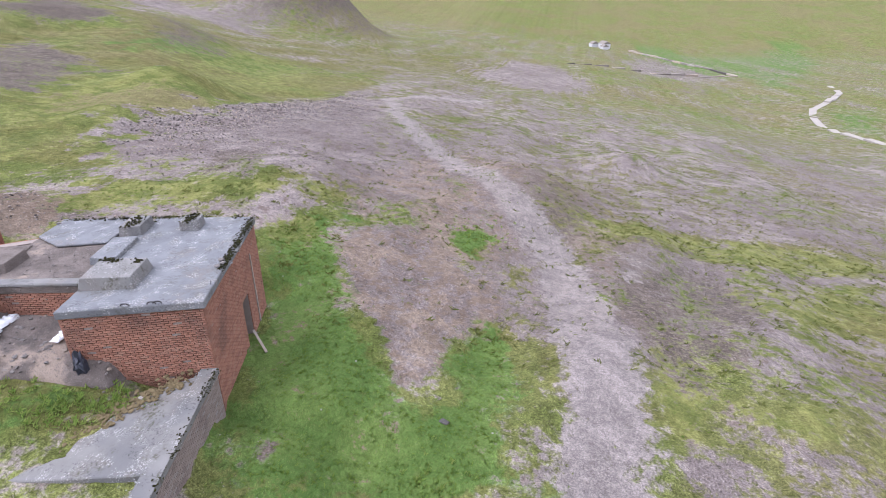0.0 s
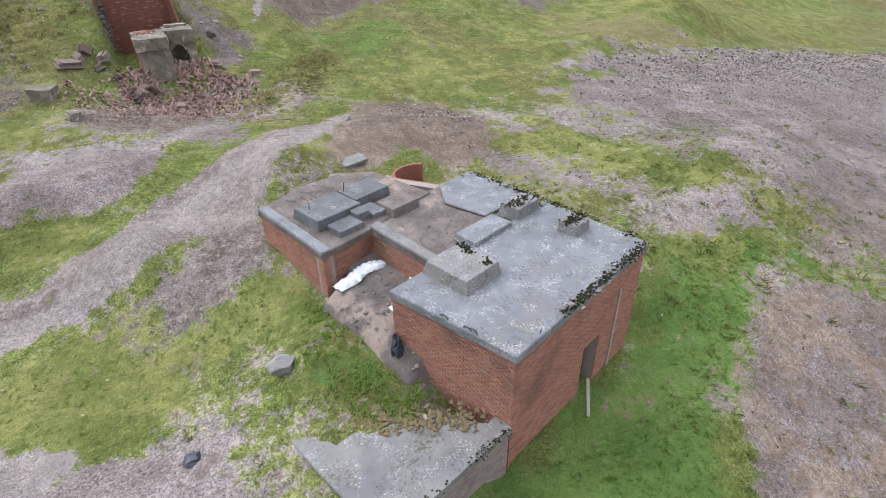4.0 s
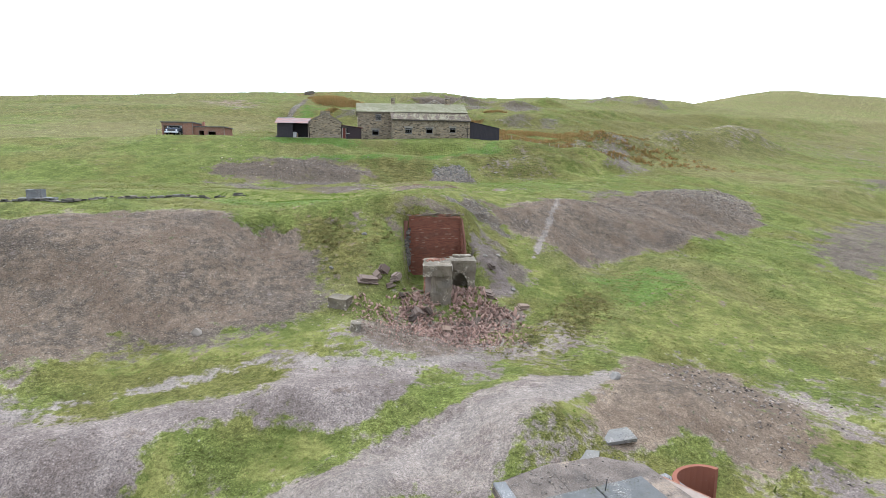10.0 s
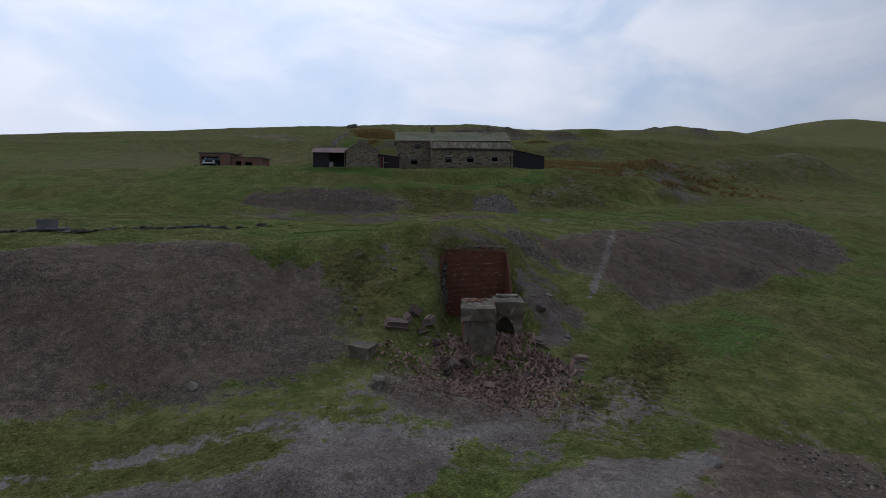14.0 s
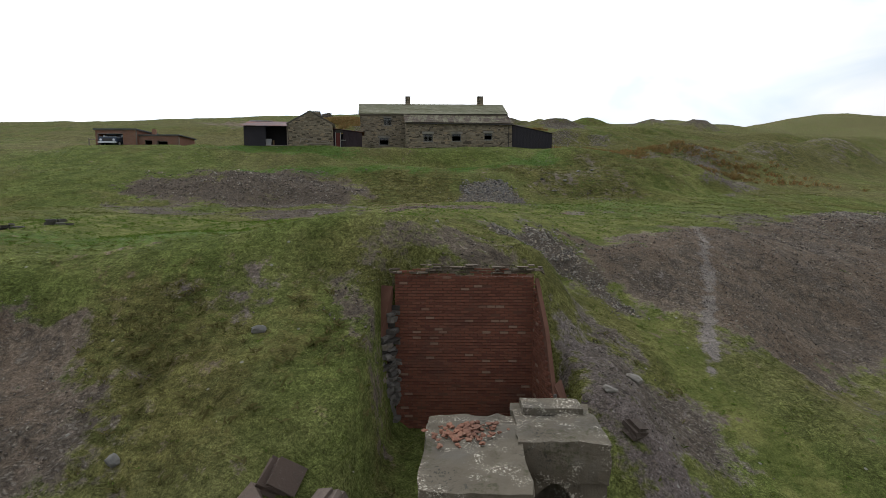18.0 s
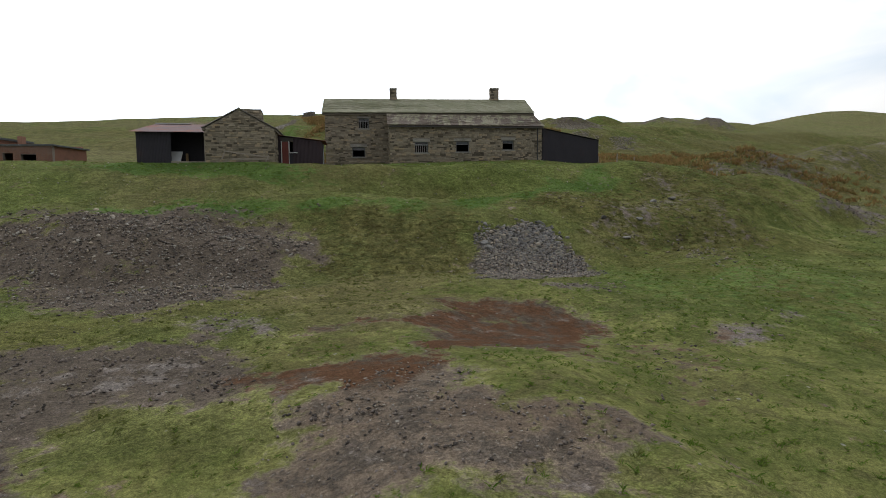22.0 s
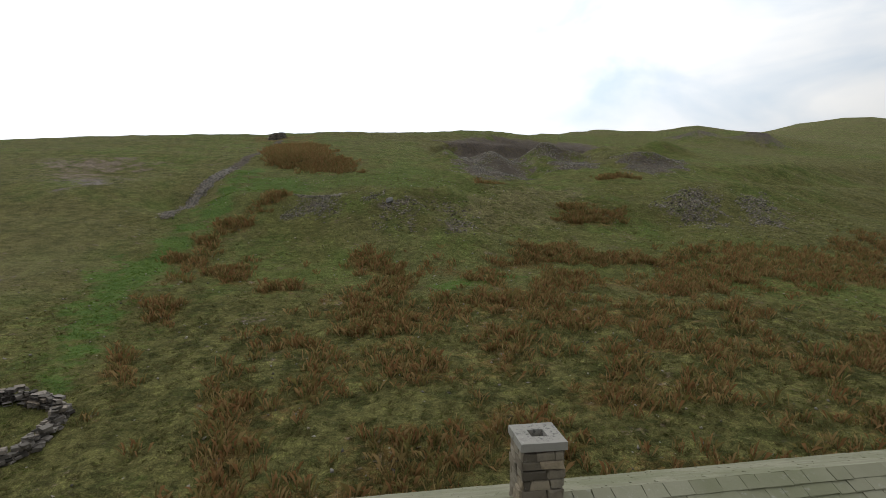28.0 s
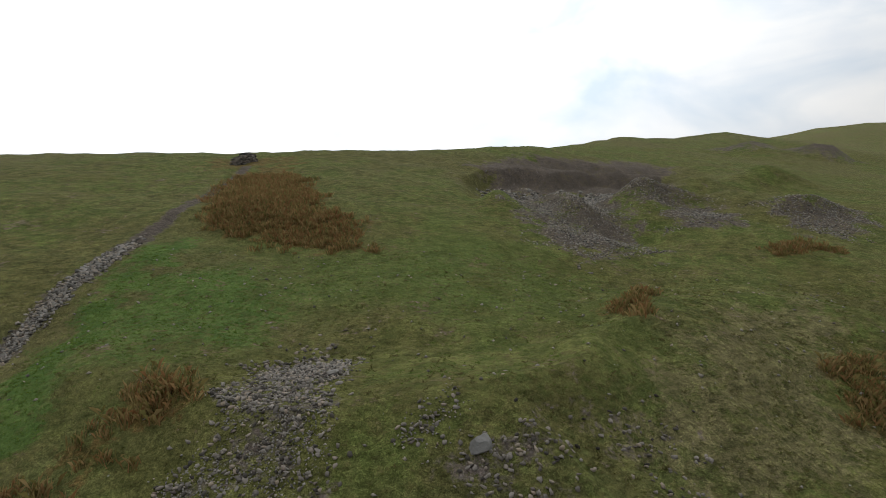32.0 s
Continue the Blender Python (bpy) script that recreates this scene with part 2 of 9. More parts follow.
    speck = m.math("MULTIPLY", m.step(m.cells(1.7), 0.09, 0.05), m.step(m.cells(1.7, "Color"), 0.62, 0.66))
    color = m.mix(bare, grass, soil)
    # uneven growth and grit at four sizes, with the shade among tussocks painted in
    calm = m.math("SUBTRACT", 1.0, m.math("MULTIPLY", m.math("MAXIMUM", m.math("MULTIPLY", bare, 0.35), m.math("MAXIMUM", m.attr("lush"), m.attr("moss"))), 0.72))
    for size, detail, swing in ((0.8, 4, 0.3), (4.2, 5, 0.34), (15, 4, 0.6), (45, 3, 0.6)):
        level = m.math("SUBTRACT", m.step(m.noise(size, detail, 0.68, vec=m.warped if size > 2 else None), 0.34, 0.66), 0.47)
        level = m.math("ADD", 1.0, m.math("MULTIPLY", m.math("MULTIPLY", level, swing * 1.25), calm))
        color = m.mix(1.0, color, level, "MULTIPLY")
    color = m.mix(m.math("MULTIPLY", speck, 0.7), color, (0.26, 0.25, 0.22))
    high = m.math("ADD", m.math("MULTIPLY", small, 0.6), m.math("MULTIPLY", tiny, 0.35))
    high = m.math("ADD", high, m.math("MULTIPLY", m.math("MULTIPLY", m.step(clump, 0.8, 0.1), m.math("SUBTRACT", 1.0, bare)), 0.3))
    high = m.math("ADD", high, m.math("MULTIPLY", m.math("MULTIPLY", m.step(pebble, 0.5, 0.1), m.attr("scree")), 0.35))
    return m.done(color, 0.95, m.bump(high, 0.9, 0.22), spec=0.03)


def make_brick(name="red_brick", tint=(0.24, 0.115, 0.075), dark=(0.14, 0.068, 0.05), each="object", pale=0.0):
    m = Nodes(name)
    r = m.rand() if each == "object" else m.island()
    c = m.ramp(r, (0.0, tuple((a + b) / 2 for a, b in zip(dark, tint))), (0.4, tint), (0.8, tuple(v * 1.12 for v in tint)), (1.0, (tint[0] * 1.05, tint[1] * 1.22, tint[2] * 1.28)))
    if pale:
        c = m.mix(m.math("MULTIPLY", m.step(r, 0.955, 0.965), pale), c, (0.34, 0.25, 0.18))
    stain = m.noise(0.7, 5)
    c = m.mix(m.math("MULTIPLY", m.step(stain, 0.5, 0.72), 0.55), c, (0.075, 0.05, 0.042))
    c = m.mix(m.math("MULTIPLY", m.step(m.noise(9, 5, 0.7), 0.6, 0.75), 0.4), c, (0.3, 0.24, 0.2))
    g = m.noise(60, 4, 0.7)
    return m.done(m.mix(m.math("MULTIPLY", g, 0.3), c, dark), 0.92, m.bump(g, 0.6, 0.006), spec=0.2)


def make_mortar(name="mortar", a=(0.15, 0.115, 0.095), b=(0.27, 0.23, 0.2)):
    m = Nodes(name)
    return m.done(m.mix(m.noise(6, 6, 0.7), a, b), 0.95, m.bump(m.noise(45, 4), 0.6, 0.01), spec=0.15)


def make_concrete(name="weathered_concrete", a=(0.115, 0.12, 0.125), b=(0.2, 0.207, 0.212), lichen=0.4, moss=0.2, cast=(1.0, 1.0, 1.0)):
    m = Nodes(name)
    c = m.mix(m.noise(1.1, 6, 0.6), a, b)
    c = m.mix(m.math("MULTIPLY", m.step(m.noise(0.5, 5, 0.6), 0.48, 0.66), 0.5), c, (0.08, 0.082, 0.084))
    c = m.mix(m.math("MULTIPLY", m.step(m.noise(0.9, 6, 0.65), 0.52, 0.66), 0.55), c, (0.105, 0.09, 0.075))
    c = m.mix(m.math("MULTIPLY", m.math("MULTIPLY", m.step(m.noise(1.4, 3), 0.5, 0.62), m.step(m.noise(17, 5, 0.75), 0.52, 0.6)), 0.7), c, (0.03, 0.03, 0.028))
    white = m.math("MULTIPLY", m.step(m.noise(1.8, 3), 0.48, 0.62), m.step(m.noise(22, 5, 0.8), 0.53, 0.6))
    c = m.mix(m.math("MULTIPLY", white, lichen), c, (0.58, 0.57, 0.54))
    green = m.math("MULTIPLY", m.step(m.noise(1.6, 4), 0.52, 0.66), m.step(m.noise(11, 4, 0.7), 0.45, 0.6))
    c = m.mix(m.math("MULTIPLY", green, moss), c, (0.05, 0.05, 0.028))
    g = m.noise(30, 5, 0.7)
    return m.done(m.mix(1.0, c, cast, "MULTIPLY"), 0.9, m.bump(m.math("ADD", g, m.math("MULTIPLY", m.noise(4, 5), 2)), 0.5, 0.02), spec=0.25)


def make_roof_earth():
    """Brown grit lying on a roof, with sandy and darker drifts."""
    m = Nodes("roof_gravel")
    c = m.mix(m.step(m.noise(1.1, 6, 0.65), 0.35, 0.65), (0.085, 0.07, 0.06), (0.15, 0.125, 0.108))
    c = m.mix(m.math("MULTIPLY", m.step(m.noise(0.55, 5, 0.6), 0.56, 0.66), 0.8), c, (0.25, 0.195, 0.15))
    c = m.mix(m.math("MULTIPLY", m.step(m.noise(0.8, 5, 0.6), 0.55, 0.7), 0.6), c, (0.06, 0.054, 0.05))
    g, stone = m.noise(38, 4, 0.75), m.cells(26)
    c = m.mix(m.math("MULTIPLY", m.step(g, 0.55, 0.36), 0.7), c, (0.035, 0.03, 0.027))
    c = m.mix(m.math("MULTIPLY", m.step(stone, 0.32, 0.15), 0.45), c, (0.27, 0.245, 0.22))
    return m.done(c, 0.95, m.bump(m.math("ADD", g, m.noise(7, 4)), 0.6, 0.02), spec=0.1)


def make_stone(name="rubble_stone", a=(0.185, 0.152, 0.11), b=(0.34, 0.29, 0.215), each="object"):
    m = Nodes(name)
    r = m.rand() if each == "object" else m.island()
    c = m.ramp(r, (0.0, tuple(v * 0.45 for v in a)), (0.1, tuple(v * 0.5 for v in a)), (0.16, a), (0.75, tuple(v * 0.9 for v in b)), (1.0, (b[0] * 1.05, b[1] * 0.94, b[2] * 0.8)))
    c = m.mix(m.math("MULTIPLY", m.step(m.noise(3, 5, 0.65), 0.5, 0.7), 0.4), c, (0.07, 0.062, 0.05))
    c = m.mix(m.math("MULTIPLY", m.step(m.noise(13, 4, 0.7), 0.6, 0.72), 0.35), c, (0.32, 0.31, 0.26))
    g = m.noise(24, 6, 0.7)
    return m.done(m.mix(m.math("MULTIPLY", g, 0.35), c, (0.05, 0.045, 0.035)), 0.93, m.bump(g, 0.7, 0.02), spec=0.2)


def make_slate(name, a, b, moss, each="object", streak=0.0):
    m = Nodes(name)
    r = m.rand() if each == "object" else m.island()
    c = m.ramp(r, (0.0, a), (0.5, tuple((x + y) / 2 for x, y in zip(a, b))), (1.0, b))
    c = m.mix(m.math("MULTIPLY", m.step(m.noise(0.5, 5, 0.6), 0.4, 0.65), moss), c, (0.125, 0.13, 0.068))
    c = m.mix(m.math("MULTIPLY", m.step(m.noise(5, 5, 0.7), 0.58, 0.7), 0.4), c, (0.3, 0.29, 0.25))
    c = m.mix(m.math("MULTIPLY", m.step(m.noise(2.3, 5, 0.7), 0.58, 0.72), 0.45), c, (0.055, 0.045, 0.042))
    if streak:
        run = m.math("ADD", m.math("MULTIPLY", m.noise(1.5, 5, 0.65, stretch=(1, 0.22, 0.22)), 0.75), m.math("MULTIPLY", m.noise(3.2, 3), 0.25))
        c = m.mix(m.math("MULTIPLY", m.step(run, 0.44, 0.53), streak), c, m.mix(m.noise(6, 3), (0.055, 0.038, 0.032), (0.11, 0.08, 0.064)))
    g = m.noise(20, 6, 0.7)
    return m.done(c, 0.85, m.bump(g, 0.5, 0.015), spec=0.2)


def make_sheet(name, base, rust, amount):
    m = Nodes(name)
    c = m.mix(m.noise(2.5, 5), base, tuple(v * 1.6 for v in base))
    c = m.mix(m.math("MULTIPLY", m.step(m.noise(0.8, 6, 0.65, stretch=(1, 1, 0.4)), 0.62 - 0.25 * amount, 0.78 - 0.2 * amount), 0.85), c, m.mix(m.noise(9, 5), rust, tuple(v * 0.5 for v in rust)))
    return m.done(c, 0.75, m.bump(m.noise(30, 4), 0.25, 0.005), metal=0.0, spec=0.35)


def make_wood(name, a, b):
    m = Nodes(name)
    c = m.mix(m.noise(6, 6, 0.6, stretch=(1, 1, 0.12)), a, b)
    return m.done(c, 0.85, m.bump(m.noise(20, 5, stretch=(1, 1, 0.1)), 0.4, 0.006))


def make_plain(name, a, b, rough=0.8, scale=12, spec=0.3, metal=0.0):
    m = Nodes(name)
    g = m.noise(scale, 5, 0.65)
    return m.done(m.mix(g, a, b), rough, m.bump(g, 0.3, 0.01), metal, spec)


def make_blades(name, *cols):
    """Thin leaves that let light through."""
    m = Nodes(name)
    c = m.ramp(m.island(), *[(n / max(1, len(cols) - 1), c) for n, c in enumerate(cols)])
    m.done(c, 0.95, spec=0.03)
    thin, both = m.t.nodes.new("ShaderNodeBsdfTranslucent"), m.t.nodes.new("ShaderNodeMixShader")
    m.put(c, thin.inputs[0])
    both.inputs[0].default_value = 0.5
    m.t.links.new(m.bsdf.outputs[0], both.inputs[1])
    m.t.links.new(thin.outputs[0], both.inputs[2])
    m.t.links.new(both.outputs[0], m.t.nodes["Material Output"].inputs[0])
    return m.mat


GROUND = make_ground()
BRICK, BRICK_J = make_brick(), make_brick("red_brick_courses", each="island")
BRICK_D, BRICK_DJ = make_brick("dark_red_brick", (0.17, 0.066, 0.042), (0.08, 0.032, 0.025), pale=0.5), make_brick("dark_red_brick_courses", (0.17, 0.066, 0.042), (0.08, 0.032, 0.025), "island", 0.5)
BRICK_G = make_brick("grey_stained_brick", (0.2, 0.16, 0.135), (0.12, 0.095, 0.08))
BRICK_GJ = make_brick("grey_stained_brick_courses", (0.2, 0.16, 0.135), (0.12, 0.095, 0.08), "island")
MORTAR, MORTAR_D = make_mortar(), make_mortar("sooty_mortar", (0.1, 0.046, 0.032), (0.15, 0.078, 0.056))
CONCRETE, CONCRETE_D = make_concrete(a=(0.075, 0.078, 0.082), b=(0.17, 0.172, 0.174), lichen=0.5, moss=0.55), make_concrete("dark_wet_concrete", (0.048, 0.05, 0.05), (0.11, 0.112, 0.11), 0.4, 0.7)
FRAME_C = make_concrete("stained_frame_concrete", (0.045, 0.04, 0.032), (0.17, 0.154, 0.13), 0.9, 0.8, (1.06, 0.98, 0.86))
CONCRETE_L = make_concrete("lichened_concrete", (0.1, 0.096, 0.09), (0.19, 0.182, 0.168), 0.45, 0.8)
GRAVEL = make_roof_earth()
STONE, STONE_J = make_stone(), make_stone("rubble_stone_courses", each="island")
ROCK = make_stone("loose_rock", (0.1, 0.088, 0.08), (0.2, 0.18, 0.165), "island")
SLATE, SLATE_J = make_slate("stone_slate", (0.172, 0.165, 0.108), (0.222, 0.212, 0.145), 0.6), make_slate("stone_slate_rows", (0.172, 0.165, 0.108), (0.222, 0.212, 0.145), 0.6, "island")
SLATE_B, SLATE_BJ = make_slate("pinkish_stone_slate", (0.15, 0.135, 0.118), (0.24, 0.22, 0.195), 0.15), make_slate("pinkish_stone_slate_rows", (0.15, 0.135, 0.118), (0.24, 0.22, 0.195), 0.15, "island")
SLATE_O, SLATE_OJ = make_slate("old_stone_slate", (0.16, 0.14, 0.095), (0.25, 0.225, 0.16), 0.45, streak=0.85), make_slate("old_stone_slate_rows", (0.16, 0.14, 0.095), (0.25, 0.225, 0.16), 0.45, "island", 0.85)
LINTEL = make_concrete("dressed_sandstone", (0.2, 0.185, 0.155), (0.29, 0.27, 0.235), 0.2, 0.3)
BLACK_TIN = make_sheet("black_tarred_sheet", (0.016, 0.014, 0.018), (0.05, 0.026, 0.02), 0.2)
RUST_TIN = make_sheet("rusty_sheet", (0.085, 0.05, 0.05), (0.24, 0.07, 0.04), 0.65)
MAROON_TIN = make_sheet("maroon_painted_sheet", (0.022, 0.014, 0.017), (0.06, 0.026, 0.021), 0.3)
GLASS_DARK = make_plain("dark_window_glass", (0.006, 0.007, 0.008), (0.012, 0.013, 0.014), 0.15, 3, 0.5)
# near-black colour that stands in for shade deep inside openings
VOID = make_plain("opening_shade", (0.008, 0.007, 0.006), (0.014, 0.012, 0.011), 0.95)
PAINT_GREY = make_plain("weathered_white_paint", (0.3, 0.3, 0.3), (0.45, 0.45, 0.44), 0.6)
IRON = make_plain("dark_iron", (0.02, 0.02, 0.022), (0.045, 0.04, 0.038), 0.6, 20, 0.4)
WOOD_GREY = make_wood("grey_weathered_wood", (0.16, 0.13, 0.1), (0.32, 0.28, 0.23))
WOOD_RED = make_wood("faded_red_paint", (0.09, 0.022, 0.018), (0.16, 0.05, 0.04))
# ---- mesh tools ----
def mesh_of(name, bm, mat=None, smooth=False):
    me = bpy.data.meshes.new(name)
    bm.to_mesh(me)
    bm.free()
    if mat:
        me.materials.append(mat)
    if smooth:
        for p in me.polygons:
            p.use_smooth = True
    return me


def part(name, bm, mat, parent=None, label="", smooth=False):
    """Links a bmesh as one mesh object under a thing or under a part."""
    ob = new(name, mesh_of(name, bm, mat, smooth))
    ob.parent = parent
    if label:
        tagged(ob, label)
    return ob


def thing(name, at, turn=0.0, label="", category="", group="", kind=""):
    ob = new(name)
    ob.matrix_basis = pose(*at, 0, 0, turn)
    return tagged(ob, label, category, group, kind)


def box(bm, lo, hi, bevel=0.0, m=None):
    """Adds a box between two corners, with worn edges where bevel is given."""
    d = [b - a for a, b in zip(lo, hi)]
    r = bmesh.ops.create_cube(bm, size=1.0, matrix=Matrix.Translation([(a + b) / 2 for a, b in zip(lo, hi)]) @ Matrix.Diagonal((*d, 1)))
    verts = r["verts"]
    if bevel:
        es = list({e for v in verts for e in v.link_edges})
        r = bmesh.ops.bevel(bm, geom=es, offset=bevel, segments=1, affect="EDGES", profile=0.5)
        verts = list({v for f in r["faces"] for v in f.verts} | {v for v in verts if v.is_valid})
    if m:
        bmesh.ops.transform(bm, matrix=m, verts=[v for v in verts if v.is_valid])
    return verts


def boxes(*pairs, bevel=0.0):
    bm = bmesh.new()
    for lo, hi in pairs:
        box(bm, lo, hi, bevel)
    return bm


def prism(outline, y0, y1, axis="y"):
    """A solid with the outline (x, z) from y0 to y1."""
    bm = bmesh.new()
    put = (lambda a, b, c: (a, c, b)) if axis == "y" else (lambda a, b, c: (c, a, b)) if axis == "x" else (lambda a, b, c: (a, b, c))
    f0 = [bm.verts.new(put(a, b, y0)) for a, b in outline]
    f1 = [bm.verts.new(put(a, b, y1)) for a, b in outline]
    n = len(outline)
    bm.faces.new(f0), bm.faces.new(f1)
    for i in range(n):
        bm.faces.new((f0[i], f0[(i + 1) % n], f1[(i + 1) % n], f1[i]))
    bmesh.ops.recalc_face_normals(bm, faces=bm.faces)
    return bm


def roughen(bm, amount, cuts=2, seed=0, size=0.6):
    """Cuts the faces up and wears them unevenly."""
    bmesh.ops.subdivide_edges(bm, edges=bm.edges, cuts=cuts, use_grid_fill=True)
    for v in bm.verts:
        v.co += noise.noise_vector(v.co / size + Vector((seed * 7.3, 0, 0))) * amount
    return bm


def soup(name, verts, faces, mat, smooth=False):
    me = bpy.data.meshes.new(name)
    me.from_pydata(verts, [], faces)
    me.materials.append(mat)
    if smooth:
        me.polygons.foreach_set("use_smooth", [True] * len(me.polygons))
    return new(name, me)


def rock_bm(r, seed, squash=0.7, wear=0.35):
    rng = random.Random(seed)
    bm = bmesh.new()
    bmesh.ops.create_icosphere(bm, subdivisions=3, radius=r)
    cutn = [Vector((rng.uniform(-1, 1), rng.uniform(-1, 1), rng.uniform(-1, 1))).normalized() for _ in range(13)]
    lim = [r * rng.uniform(0.42, 0.78) for _ in cutn]
    for v in bm.verts:
        for n, d in zip(cutn, lim):
            over = v.co.dot(n) - d
            if over > 0:
                v.co -= n * over
        v.co += noise.noise_vector(v.co * 2.5 / r + Vector((seed, 0, 0))) * r * wear * 0.25
        v.co.z *= squash
    return bm


def height(x, y):
    return float(land(np.array([x]), np.array([y]))[0])
# ---- pieces: bricks, stones and slates laid one by one ----
def brick_shape(seed, wear, chamfer=0.12):
    """A unit block, its face towards -y at y = -1, with worn front edges: 12 corners and 9 faces."""
    rng = np.random.RandomState(seed)
    ring = np.array([(-0.5, -0.5), (0.5, -0.5), (0.5, 0.5), (-0.5, 0.5)])
    v = np.zeros((12, 3))
    for k, (y, shrink) in enumerate(((0, 1.0), (-0.72, 1.0), (-1.0, 1 - chamfer))):
        v[4 * k:4 * k + 4, 0], v[4 * k:4 * k + 4, 2], v[4 * k:4 * k + 4, 1] = ring[:, 0] * shrink, ring[:, 1] * shrink, y
    v[4:, :] += rng.uniform(-wear, wear, (8, 3))
    return v


BLOCK_FACES = [(8, 9, 10, 11)] + [(a + i, a + (i + 1) % 4, a + 4 + (i + 1) % 4, a + 4 + i) for a in (0, 4) for i in range(4)]
BRICK_SHAPES = [brick_shape(n, 0.02, 0.05) for n in range(4)]
STONE_SHAPES = [brick_shape(20 + n, 0.13, 0.16) for n in range(9)]
SLATE_SHAPES = [brick_shape(50 + n, 0.035, 0.02) for n in range(6)]


def laid(name, items, shapes, parent, mat, mat_rest, near=None, most_parts=300):
    """Lays pieces on a wall or roof. items: (matrix, shape number). Up to most_parts of those in the stretch near(x, y, z) become parts, the rest one joined part."""
    meshes = {}
    rest, count = [], 0
    for m, n in items:
        p = m.translation
        if near and count < most_parts and near(*p):
            n %= len(shapes)
            if n not in meshes:
                me = bpy.data.meshes.new(name)
                me.from_pydata(shapes[n].tolist(), [], BLOCK_FACES)
                me.materials.append(mat)
                meshes[n] = me
            ob = new(name, meshes[n])
            ob.parent = parent
            ob.matrix_basis = m
            count += 1
        else:
            rest.append((np.array(m), n % len(shapes)))
    if rest:
        v = np.concatenate([shapes[n] @ m[:3, :3].T + m[:3, 3] for m, n in rest])
        f = (np.array(BLOCK_FACES)[None] + 12 * np.arange(len(rest))[:, None, None]).reshape(-1, 4)
        ob = soup(name + "_facing", v.tolist(), f.tolist(), mat_rest)
        ob.parent = parent
        tagged(ob, kind="stuff")


def clip_span(a, b, holes, z0, z1):
    """The pieces of the stretch a to b that no opening (u0, u1, z0, z1) takes."""
    spans = [(a, b)]
    for h0, h1, g0, g1 in holes:
        if z1 > g0 + 0.01 and z0 < g1 - 0.01:
            spans = [s for p, q in spans for s in ((p, min(q, h0)), (max(p, h1), q)) if s[1] - s[0] > 0.03]
    return spans


def courses(w, z0, z1, holes=(), high=(0.065, 0.065), wide=(0.215, 0.215), joint=0.01, deep=0.012, top=None, seed=1, u0=0.0, loose=0.0, missing=0.0):
    """Blocks in level courses on a face that runs along x from u0 to w and looks towards -y. top(u): the face's upper edge."""
    rng, items, z, row = random.Random(seed), [], z0, 0
    while z < z1 - 0.02:
        h = min(rng.uniform(*high), z1 - z)
        u = u0 - (rng.uniform(0, wide[0]) if wide[0] != wide[1] else (row % 2) * wide[0] / 2)
        while u < w:
            l = rng.uniform(*wide)
            for a, b in clip_span(max(u, u0), min(u + l, w), holes, z, z + h):
                ztop = min(z + h, min(top(a), top(b))) if top else z + h
                if ztop - z > 0.03 and rng.random() >= missing:
                    d = deep * (1 + loose * rng.uniform(-0.7, 1.2))
                    tilt = Matrix.Rotation(rng.uniform(-1, 1) * 0.02 * (loose > 0), 4, "Y")
                    items.append((Matrix.Translation(((a + b) / 2, 0.03, (z + ztop) / 2)) @ tilt @ Matrix.Diagonal((b - a - joint * 0.9 if b - a > 0.03 else 0.02, d + 0.03, ztop - z - joint * 0.9, 1)), rng.randrange(99)))
            u += l + (0.01 if wide[0] == wide[1] else 0)
        z += h + (joint if high[0] == high[1] else 0)
        row += 1
    return items


def moved(items, m):
    return [(m @ a, n) for a, n in items]


def holed(u0, u1, z0, z1, holes, y0, y1):
    """A wall with openings through it, as a bmesh."""
    us = sorted({u0, u1, *[v for h in holes for v in h[:2] if u0 < v < u1]})
    zs = sorted({z0, z1, *[v for h in holes for v in h[2:] if z0 < v < z1]})
    bm = bmesh.new()
    for a, b in zip(us, us[1:]):
        for c, d in zip(zs, zs[1:]):
            mu, mz = (a + b) / 2, (c + d) / 2
            if not any(h[0] < mu < h[1] and h[2] < mz < h[3] for h in holes):
                box(bm, (a, y0, c), (b, y1, d))
    bmesh.ops.remove_doubles(bm, verts=bm.verts, dist=1e-4)
    return bm


def slates(u0, u1, run, seed, expose=(0.36, 0.2), wide=(0.28, 0.62), slip=0.02, thick=0.03):
    """Stone slates in courses that get smaller towards the ridge. The slope's plane is x along the eaves, y up the slope, z out of it."""
    rng, items, s = random.Random(seed), [], 0.0
    while s < run - 0.05:
        e = expose[0] + (expose[1] - expose[0]) * s / run
        u = u0 + rng.uniform(-0.2, 0)
        while u < u1:
            l = min(rng.uniform(*wide) * (0.7 + 0.6 * e / expose[0] * 0.5), u1 - u) if u1 - u > 0.1 else u1 - u
            a, b = max(u, u0), min(u + l, u1)
            u += l
            if b - a < 0.05:
                continue
            off = rng.uniform(-slip, slip * 0.5)
            turn = Matrix.Rotation(rng.gauss(0, 0.006), 4, "Z")
            lift = Matrix.Rotation(-0.1 + rng.gauss(0, 0.007), 4, "X")
            long_ = min(e * 1.45, run + 0.03 - s)
            m = Matrix.Translation(((a + b) / 2, s + long_ / 2 + off, 0.035)) @ turn @ lift @ Matrix.Rotation(radians(-90), 4, "X") @ Matrix.Diagonal((b - a - 0.009, thick * rng.uniform(0.9, 1.2), long_, 1))
            items.append((m, rng.randrange(99)))
        s += e
    return items


